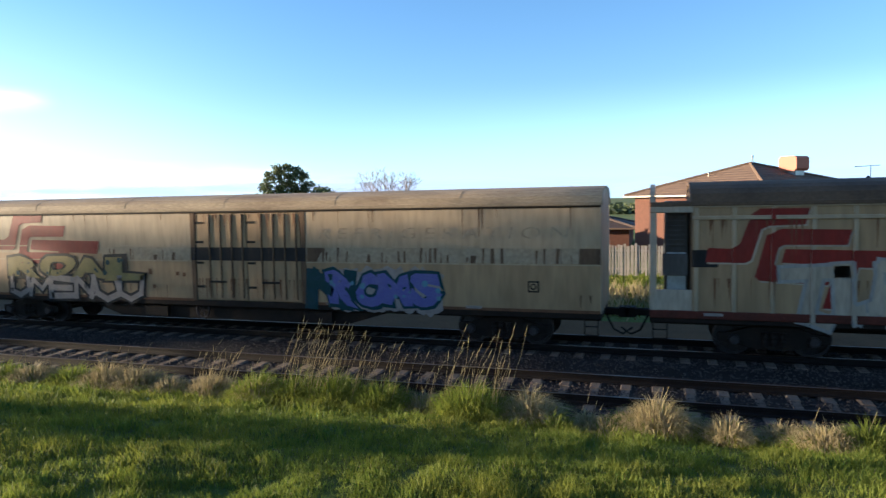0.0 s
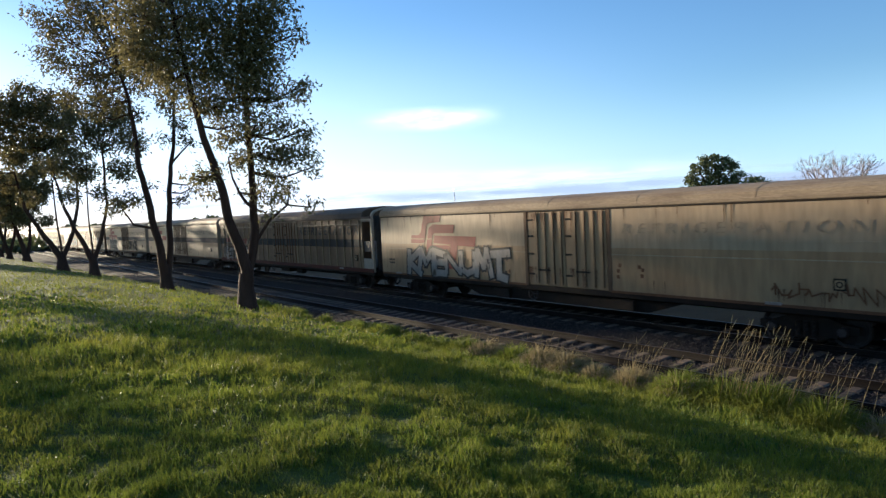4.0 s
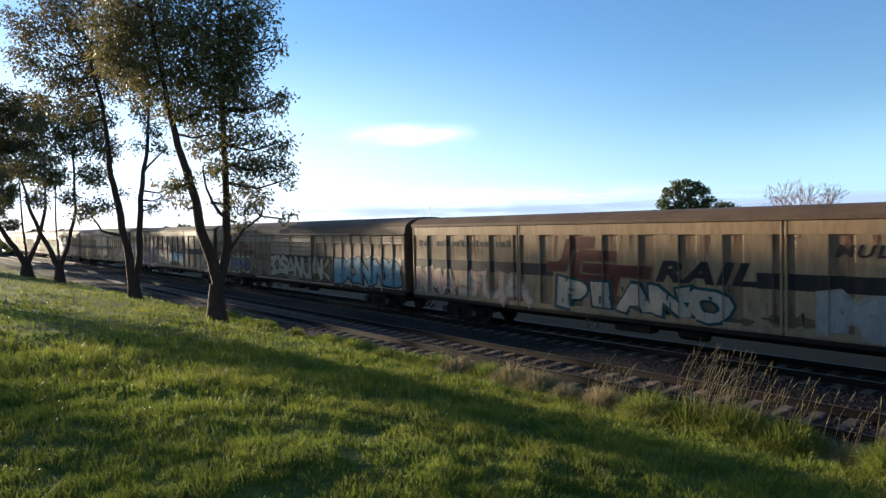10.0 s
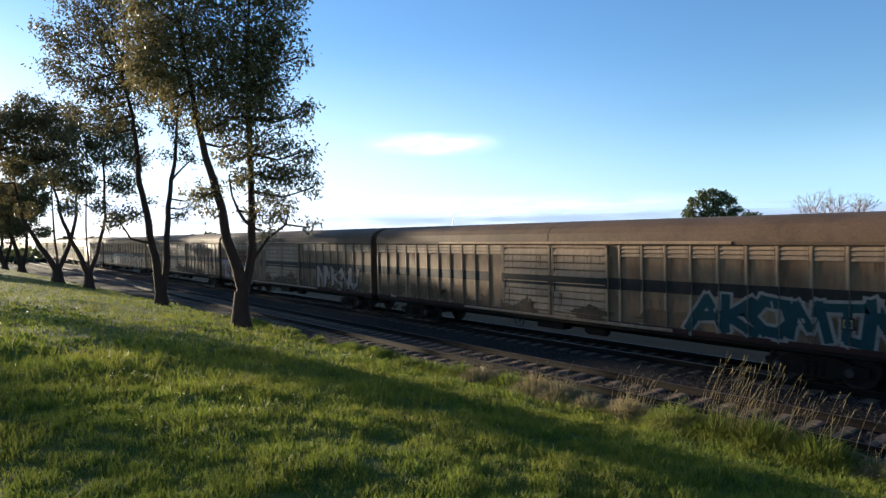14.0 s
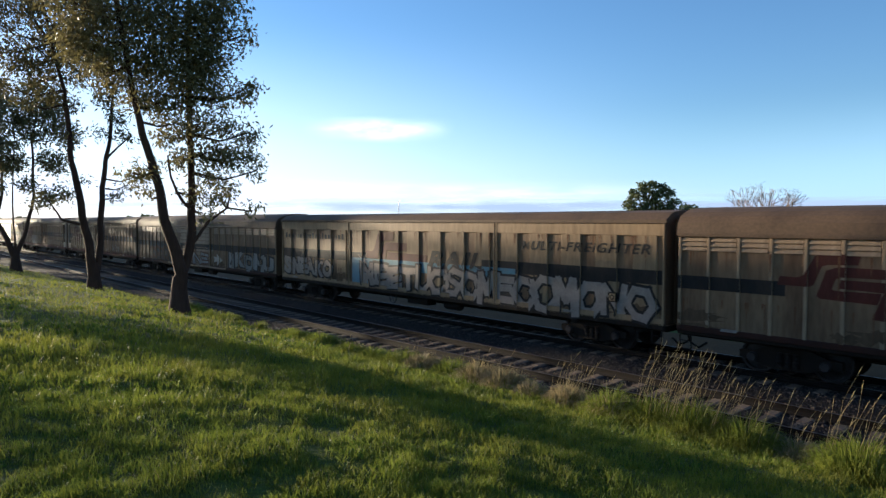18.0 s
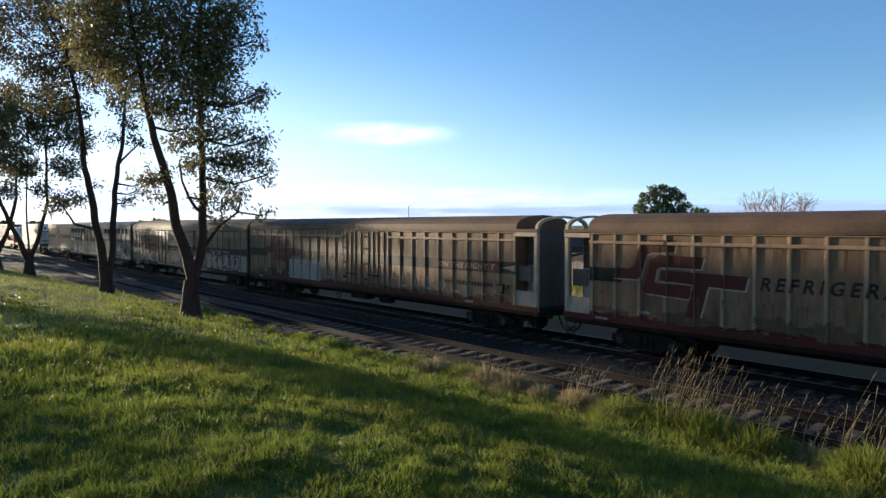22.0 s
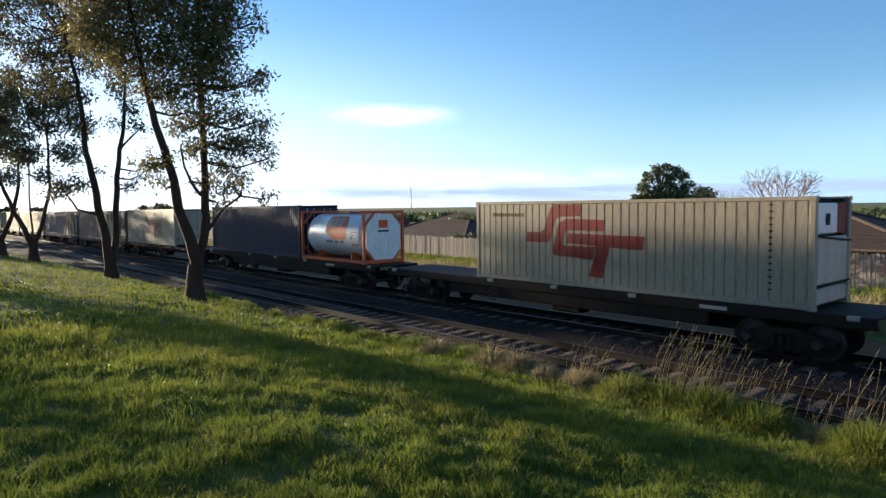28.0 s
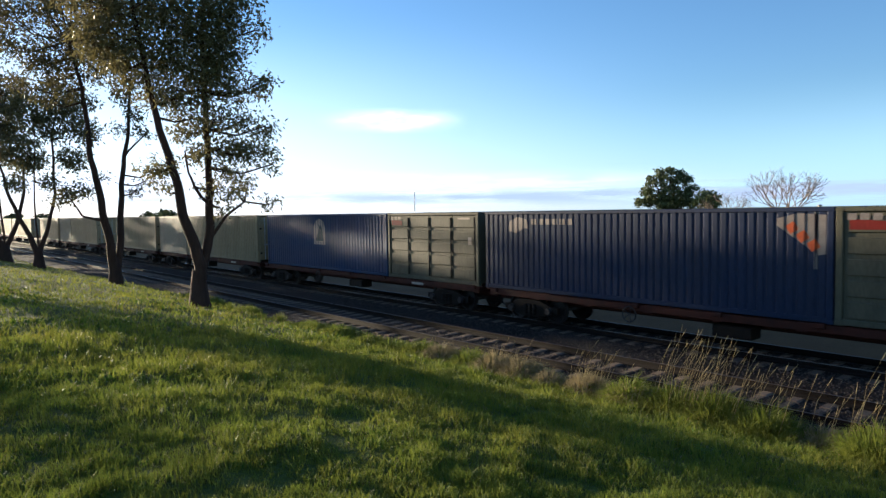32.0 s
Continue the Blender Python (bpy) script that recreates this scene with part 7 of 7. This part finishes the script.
def house(x0, x1, y0, y1, floor_, eave, ridge, inset, tiles, label, turn=0):
    """A hipped tiled house."""
    h = thing("house", pose((x0 + x1) / 2, (y0 + y1) / 2, floor_, 0, 0, turn), label, "house", "houses behind the fence")
    a, b = (x1 - x0) / 2, (y1 - y0) / 2
    e, r = eave - floor_, ridge - floor_
    part("wall", Shape().box(-a + 0.5, a - 0.5, -b + 0.5, b - 0.5, 0, e), brick_wall, h, "red-brown brick wall")
    rx = a - inset
    c = [(-a, -b, e), (a, -b, e), (a, b, e), (-a, b, e), (-rx, 0, r), (rx, 0, r)]
    s = Shape()
    s.v = c + [(p[0], p[1], p[2] - 0.12) for p in c[:4]]
    s.f = [(0, 1, 5, 4), (1, 2, 5), (2, 3, 4, 5), (3, 0, 4), (0, 6, 7, 1), (1, 7, 8, 2), (2, 8, 9, 3), (3, 9, 6, 0), (6, 9, 8, 7)]
    rf = part("roof", s, tiles, h, "hipped tile roof")
    course = Shape()
    rows = int((r - e) / 0.16)
    for k in range(1, rows):
        f = k / rows
        y, z = -b + b * f, e + (r - e) * f
        half = a - (a - rx) * f
        course.bar(-half, half, y - 0.02, y + 0.06, z - 0.01, z + 0.025, 0.01)
        xx = a - (a - rx) * f
        for sx in (-1, 1):
            course.bar(min(sx * xx, sx * (xx - 0.06)), max(sx * xx, sx * (xx - 0.06)), -b + b * f, b - b * f, z - 0.01, z + 0.025, 0.01)
    part("tile_coursing", course, tiles, rf)["kind"] = "stuff"
    cap = Shape()
    for p, q in ((0, 4), (1, 5), (3, 4), (2, 5), (4, 5)):
        cap.tube(Vector(c[p]) + Vector((0, 0, 0.03)), Vector(c[q]) + Vector((0, 0, 0.03)), 0.1, sides=6)
    part("ridge_capping", cap, tiles, rf)
    part("gutter", Shape().bar(-a - 0.02, a + 0.02, -b - 0.1, -b, e - 0.13, e, 0.02).bar(-a - 0.1, -a, -b, b, e - 0.13, e, 0.02).bar(a, a + 0.1, -b, b, e - 0.13, e, 0.02), tile_tan if tiles is tile_brown else white, h)
    for wx in (-a * 0.5, a * 0.3):
        win = part("window", Shape().box(wx - 0.8, wx + 0.8, -b + 0.44, -b + 0.5, e - 1.5, e - 0.4), glass, h)
        part("window_frame", Shape().bar(wx - 0.86, wx + 0.86, -b + 0.40, -b + 0.46, e - 0.42, e - 0.34).bar(wx - 0.86, wx + 0.86, -b + 0.40, -b + 0.46, e - 1.56, e - 1.48).bar(wx - 0.03, wx + 0.03, -b + 0.40, -b + 0.46, e - 1.5, e - 0.4), white, win)
    return h


def pipe(h, x, y, z0, z1, r=0.05, mat=None):
    part("vent_pipe", Shape().tube((x, y, z0), (x, y, z1), r, sides=8).tube((x, y, z1), (x, y, z1 + 0.08), r * 1.5, sides=8), mat or zinc, h, "small metal roof vent")


h0 = house(0.1, 11.4, 42.35, 53.65, 0.2, 4.1, 6.05, 5.6, tile_tan, "brown tiled pyramid-roofed house behind the fence", 45)


def spun(dx, dy):
    return (dx + dy) * 0.7071, (dy - dx) * 0.7071


cx, cy = spun(2.45, -0.5)
part("evaporative_cooler", Shape().bar(cx - 0.62, cx + 0.62, cy - 0.62, cy + 0.62, 5.28, 6.2, 0.14), terracotta, h0, "orange box-shaped roof cooler")
part("cooler_duct", Shape().bar(cx - 0.42, cx + 0.42, cy - 0.42, cy + 0.42, 4.5, 5.3, 0.03), zinc, h0)
pipe(h0, *spun(-2.6, -0.6), 4.4, 5.25, 0.05, white)
pipe(h0, *spun(0.1, 0.0), 5.8, 6.3)
dx_, dy_ = spun(6.7, -0.6)
part("dish_aerial", Shape().lathe([(0.0, 0.0), (0.2, 0.04), (0.36, 0.14)], (dx_, dy_, 4.5), 1, 16), dark, h0, "dark satellite dish")
aer0 = thing("roof_aerial", pose(12.6, 48, 4.0), "thin television aerial above a roof", "aerial")
part("mast", Shape().tube((0, 0, 0), (0, 0, 1.65), 0.025, sides=6), zinc, aer0)
part("elements", Shape().tube((-0.9, 0, 1.65), (0.5, 0, 1.7), 0.02, sides=5).tube((-0.5, -0.3, 1.66), (-0.5, 0.3, 1.66), 0.015, sides=5).tube((0.2, -0.3, 1.69), (0.2, 0.3, 1.69), 0.015, sides=5), zinc, aer0)
hA = house(-24.6, -9.0, 39.5, 49, -1.0, 1.55, 3.7, 6.6, tile_brown, "dark brown hip-roofed house behind the fence")
pipe(hA, 0.6, -0.3, 4.5, 5.0, 0.1, white)
pipe(hA, -1.6, -3.6, 2.9, 3.5, 0.05, white)
hB = house(-60.5, -45.5, 41.5, 50.5, -1.4, 0.75, 2.55, 4.0, tile_brown, "dark roofed house far behind the fence")
pipe(hB, 0.5, 0.0, 3.9, 4.2, 0.08)
house(-11.0, -1.6, 52, 62, -0.6, 1.7, 2.75, 4.0, tile_brown, "small dark roof behind the larger house")
house(-38.0, -27.0, 46, 56, -1.4, 0.9, 2.6, 4.2, tile_brown, "low dark roofed house behind the fence")
for k, (x, y, ln) in enumerate(((-80, 50, 13), (-100, 54, 14), (-122, 50, 13), (-142, 55, 15), (-64, 72, 12), (-88, 76, 14), (-112, 74, 12), (-30, 74, 12), (8, 74, 14))):
    house(x - ln / 2, x + ln / 2, y, y + 9, -0.8, 1.1, 2.4 + 0.2 * (k % 3), 4.2, tile_brown, "low hip-roofed house among the back gardens")
single("patio_roof", Shape().bar(-44.8, -41.5, 43, 47, 0.65, 0.8, 0.03), zinc, "pale sheet patio roof behind the fence", "roof")
aer = thing("roof_aerial", pose(-11.5, 44.5, 2.6), "thin television aerial above a roof", "aerial")
part("mast", Shape().tube((0, 0, 0), (0, 0, 1.0), 0.02, sides=6), zinc, aer)
part("elements", Shape().tube((-0.9, 0, 0.95), (0.6, 0, 1.0), 0.015, sides=5), zinc, aer)


def clump_tree(x, y, z0, clusters, label, seed, mat, per, length, name="tree", base=0.3):
    rng = np.random.default_rng(seed)
    t = thing(name, pose(x, y, land(x, y)), label, "tree")
    z_ = land(x, y)
    across = math.atan2(y, x) - math.pi / 2
    s = Shape()
    limb(s, [Vector((0, 0, -0.1)), Vector((0.1, 0, (z0 - z_) * 0.6)), Vector((0, 0.1, z0 - z_ + 1))], base, base * 0.5, 8)
    part("trunk", s, bark, t)
    side = Vector((math.cos(across), math.sin(across), 0))
    for a, z, r in clusters:
        b = Shape()
        limb(b, [Vector((0, 0, (z0 - z_) * 0.8)), side * a * 0.6 + Vector((0, 0, (z - z_) * 0.85)), side * a + Vector((0, 0, z - z_))], 0.09, 0.03, 5)
        part("limb", b, bark, t)
    v, f = leaf_cloud(rng, [(a, z - z_, r) for a, z, r in clusters], 1.6, length, length * 0.28, per, across)
    part("crown", quick("crown", v, f, mat), mat, t, "dense dark leaves")["kind"] = "stuff"
    return t


clump_tree(-45.0, 75, 3.5, [(-2.6, 6.3, .7), (-2.1, 7.5, .65), (-0.9, 8.3, .7), (0.3, 8.6, .55), (1.3, 8.1, .7), (2.2, 7.4, .6), (2.5, 6.2, .7), (0.0, 7.0, 1.2), (-1.2, 5.4, 1.2), (1.4, 5.4, 1.2), (0, 4.2, 1.4), (-3.5, 4.9, .6), (-2.6, 4.8, .7), (2.6, 4.6, .8)], "dense dark round-topped tree behind the houses", 31, leaf_far, 380, 0.36)
clump_tree(-40.3, 75, 3.0, [(0, 5.4, .9), (0.9, 5.2, .7), (-0.5, 4.6, .9), (0.5, 4.2, .9), (1.3, 4.6, .5)], "small dark tree behind the houses", 32, leaf_far, 420, 0.3)
clump_tree(-67, 62, 1.0, [(-1.0, 2.0, 1.0), (0.6, 2.3, 1.0), (1.6, 1.8, .8), (-2, 1.5, .8)], "low dark bush behind the fence", 33, leaf_far, 300, 0.3)
clump_tree(-62.5, 46, 0.0, [(-1.2, 0.6, 1.0), (0.4, 1.0, 0.9), (1.5, 0.4, .8), (-2.6, 0.4, .9)], "dark garden shrub behind the fence", 34, leaf_far, 300, 0.25)
clump_tree(-45, 41, 0.3, [(-0.6, 1.2, 0.7), (0.6, 1.0, 0.7), (0, 0.4, 0.8)], "garden shrub behind the fence", 35, leaf_far, 300, 0.2)
for k in range(9):
    x = -88 + 4.6 * k + random.uniform(-1, 1)
    y = random.uniform(35.6, 38)
    h_ = random.uniform(2.0, 3.1) * (0.8 if x > -62 else 1.0)
    clump_tree(x, y, 0.6, [(-1.0, h_ * 0.6, .8), (0.9, h_ * 0.65, .8), (0.0, h_ * 0.9, .7), (-0.4, h_ * 0.4, .9), (0.7, h_ * 0.35, .8)], "olive-green garden bush behind the fence", 70 + k, leaf_sun, 420, 0.2, "garden_bush", 0.1)
for k, (x, y, r) in enumerate(((-95, 60, 1.6), (-112, 64, 2.0), (-130, 60, 1.7), (-150, 66, 2.2), (-175, 62, 1.9), (-205, 70, 2.4), (-235, 74, 2.2), (-268, 80, 2.6), (-300, 98, 2.2), (-318, 101, 2.6), (-330, 98, 2.0), (-420, 70, 2.4), (-450, 60, 3.0))):
    q = 0.5 if x > -290 else 1.0
    clump_tree(x, y, 2.5 * q, [(-r, 4.4 * q, r * .7 * q), (0, 5.2 * q, r * .8 * q), (r, 4.6 * q, r * .7 * q), (0, 3.4 * q, r * q)], "distant dark tree beyond the line", 40 + k, leaf_far, 60, 0.9)


# a low belt of distant trees and shrubs that closes the view
rng = np.random.default_rng(90)
belt = []
for k in range(230):
    a = math.radians(-40 + 130 * k / 230 + rng.uniform(-0.4, 0.4))
    d = rng.uniform(150, 240)
    n = 130
    c = np.array([-math.sin(a) * d, math.cos(a) * d, 0.2])
    p = c + rng.normal(size=(n, 3)) * np.array([2.2, 2.2, 0.0]) + np.stack([0 * np.ones(n), 0 * np.ones(n), rng.uniform(0, rng.uniform(0.8, 1.9), n)], 1)
    u_, w_ = rng.normal(size=(n, 3)) * 0.45, rng.normal(size=(n, 3)) * 0.45
    belt.append(np.stack([p - u_, p + w_, p + u_, p - w_], 1).reshape(-1, 3))
belt = np.concatenate(belt)
tagged(new("distant_trees", quick("distant_trees", belt.tolist(), np.arange(len(belt)).reshape(-1, 4).tolist(), leaf_far)), "low dark belt of distant trees and shrubs", "trees", kind="stuff")


def bare_tree(x, y, top, wide, label, seed, mat, stems=7, name="bare_tree"):
    rng = random.Random(seed)
    z_ = land(x, y)
    t = thing(name, pose(x, y, z_), label, "tree")
    hgt = top - z_
    tr = Shape()
    limb(tr, [Vector((0, 0, -0.1)), Vector((0.05, 0, hgt * 0.3))], 0.028 * hgt, 0.02 * hgt, 8)
    part("trunk", tr, mat, t)

    def grow(s, p, way, length, r, depth):
        q = p + way * length
        s.tube(p, q, r, r * 0.65, 5, False)
        if depth == 0:
            return
        for _ in range(rng.choice((2, 3, 3))):
            w_ = (way + Vector((rng.gauss(0, 0.42), rng.gauss(0, 0.42), rng.gauss(0.12, 0.22)))).normalized()
            grow(s, q, w_, length * rng.uniform(0.6, 0.85), r * 0.62, depth - 1)

    for k in range(stems):
        a = 2 * math.pi * k / stems
        s = Shape()
        way = Vector((math.cos(a) * wide, math.sin(a) * wide, hgt * 0.75)).normalized()
        grow(s, Vector((0.05, 0, hgt * 0.28)), way, hgt * 0.23, 0.011 * hgt, 5)
        part("limb", s, mat, t)
    return t


bare_tree(-27.0, 65, 7.6, 4.2, "leafless tree with fine pale twigs behind the houses", 5, twig_bark)
bare_tree(-33.0, 66, 5.6, 2.4, "small leafless tree behind the houses", 6, twig_bark, 5)
for k, (x, top) in enumerate(((-13.6, 2.0), (-12.4, 2.4), (-11.2, 2.1), (-16.0, 1.6))):
    bare_tree(x, 33.2, top, 1.0, "brown twiggy shrub against the fence", 60 + k, twig_bark, 6, "shrub")

mast = thing("lamp_mast", pose(-154, 120, land(-154, 120)), "thin distant lamp mast beyond the line", "mast")
part("pole", Shape().tube((0, 0, 0), (0, 0, 9.6), 0.14, 0.1, 8), zinc, mast)
part("crossarm", Shape().bar(-0.9, 0.9, -0.1, 0.1, 9.5, 9.7), zinc, mast)


# ---- clouds, far behind everything ----
def cloud_mat(name, colour, strength, scale, stretch, lo, hi):
    m = bpy.data.materials.new(name)
    m.use_nodes = True
    t = m.node_tree
    link = t.links.new
    t.nodes.remove(t.nodes["Principled BSDF"])
    co, mp = t.nodes.new("ShaderNodeTexCoord"), t.nodes.new("ShaderNodeMapping")
    mp.inputs["Scale"].default_value = stretch
    n = node(t, "ShaderNodeTexNoise", Scale=scale, Detail=7.0, Roughness=0.55)
    link(co.outputs["UV"], mp.inputs["Vector"])
    link(mp.outputs["Vector"], n.inputs["Vector"])
    sep = t.nodes.new("ShaderNodeSeparateXYZ")
    link(co.outputs["UV"], sep.inputs["Vector"])
    edge = t.nodes.new("ShaderNodeMath")
    edge.operation = "PINGPONG"
    edge.inputs[1].default_value = 0.5
    link(sep.outputs["Y"], edge.inputs[0])
    edge2 = t.nodes.new("ShaderNodeMath")
    edge2.operation = "PINGPONG"
    edge2.inputs[1].default_value = 0.5
    link(sep.outputs["X"], edge2.inputs[0])
    least = t.nodes.new("ShaderNodeMath")
    least.operation = "MULTIPLY"
    link(edge.outputs["Value"], least.inputs[0])
    link(edge2.outputs["Value"], least.inputs[1])
    soft_ = t.nodes.new("ShaderNodeMapRange")
    soft_.inputs["From Max"].default_value = 0.16
    soft_.interpolation_type = "SMOOTHSTEP"
    link(least.outputs["Value"], soft_.inputs["Value"])
    body = t.nodes.new("ShaderNodeMapRange")
    body.inputs["From Min"].default_value, body.inputs["From Max"].default_value = lo, hi
    link(n.outputs["Fac"], body.inputs["Value"])
    mul = t.nodes.new("ShaderNodeMath")
    mul.operation = "MULTIPLY"
    link(soft_.outputs["Result"], mul.inputs[0])
    link(body.outputs["Result"], mul.inputs[1])
    clear, glow = t.nodes.new("ShaderNodeBsdfTransparent"), t.nodes.new("ShaderNodeEmission")
    glow.inputs["Color"].default_value, glow.inputs["Strength"].default_value = (*colour, 1), strength
    mix = t.nodes.new("ShaderNodeMixShader")
    link(mul.outputs["Value"], mix.inputs["Fac"])
    link(clear.outputs["BSDF"], mix.inputs[1])
    link(glow.outputs["Emission"], mix.inputs[2])
    link(mix.outputs["Shader"], t.nodes["Material Output"].inputs["Surface"])
    return m


def cloud(yaw0, yaw1, up0, up1, mat, label, far_=2600.0):
    k = 24
    v, f, uv = [], [], []
    for i in range(k + 1):
        a = radians(yaw0 + (yaw1 - yaw0) * i / k)
        for up in (up0, up1):
            v.append((-math.sin(a) * far_, math.cos(a) * far_, EYE[2] + far_ * math.tan(radians(up))))
            uv.append((i / k, 0 if up == up0 else 1))
    f = [(2 * i, 2 * i + 2, 2 * i + 3, 2 * i + 1) for i in range(k)]
    me = quick("cloud", v, f, mat)
    layer = me.uv_layers.new(name="uv")
    for loop in me.loops:
        layer.data[loop.index].uv = uv[loop.vertex_index]
    ob = tagged(new("backdrop_cloud", me), label, "cloud", kind="structure")
    ob.visible_shadow = False
    return ob


white_cloud = cloud_mat("white_cloud", (1.0, 0.97, 0.94), 1.05, 1.6, (2.0, 1.0, 1), 0.25, 0.55)
grey_cloud = cloud_mat("grey_cloud", (0.62, 0.655, 0.70), 0.78, 2.2, (9.0, 1.4, 1), 0.40, 0.58)
pale_haze = cloud_mat("pale_haze", (1.0, 0.97, 0.93), 1.0, 1.2, (3.0, 1.0, 1), -0.5, 1.1)
cloud(26, 150, -14, 17, pale_haze, "thin pale haze low in the sky", 2700)
low_haze = cloud_mat("low_blue_haze", (0.62, 0.86, 1.0), 0.85, 1.2, (3.0, 1.0, 1), -0.5, 0.9)
cloud(-120, 75, -9, 10, low_haze, "pale blue haze low in the sky", 2750)
bank_cloud = cloud_mat("bank_cloud", (1.0, 0.965, 0.92), 0.98, 2.0, (7.0, 1.2, 1), 0.30, 0.58)
cloud(20, 112, 0.9, 3.7, bank_cloud, "pale sunlit cloud bank low in the sky", 2650)
cloud(-60, 100, 0.1, 2.3, grey_cloud, "long grey cloud bank low in the sky", 2600)
cloud(47.0, 60.5, 6.5, 8.9, white_cloud, "small white cloud in the sky", 2500)


# ---- what moves: every vehicle and every load runs with the train ----
def motions():
    times = [float(t) for t in range(0, 33)]
    for ob, u in MOVING:
        base = ob.matrix_basis.translation.copy()
        walk(ob, [(t, pose(u + run(t), base.y, base.z)) for t in times])
    # the wheels roll without slipping; wheelsets at the same place in their bogies turn alike
    turned = {}
    for ws, ax in WHEELS:
        if ax not in turned:
            walk(ws, [(k / FPS, pose(ax, 0, 0.46) @ Matrix.Rotation((run(k / FPS) - run(0)) / 0.46, 4, "Y")) for k in range(0, 32 * FPS + 1)])
            turned[ax] = ws.animation_data
        else:
            ws.rotation_mode = "QUATERNION"
            ws.animation_data_create()
            ws.animation_data.action = turned[ax].action
            ws.animation_data.action_slot = turned[ax].action_slot


motions()
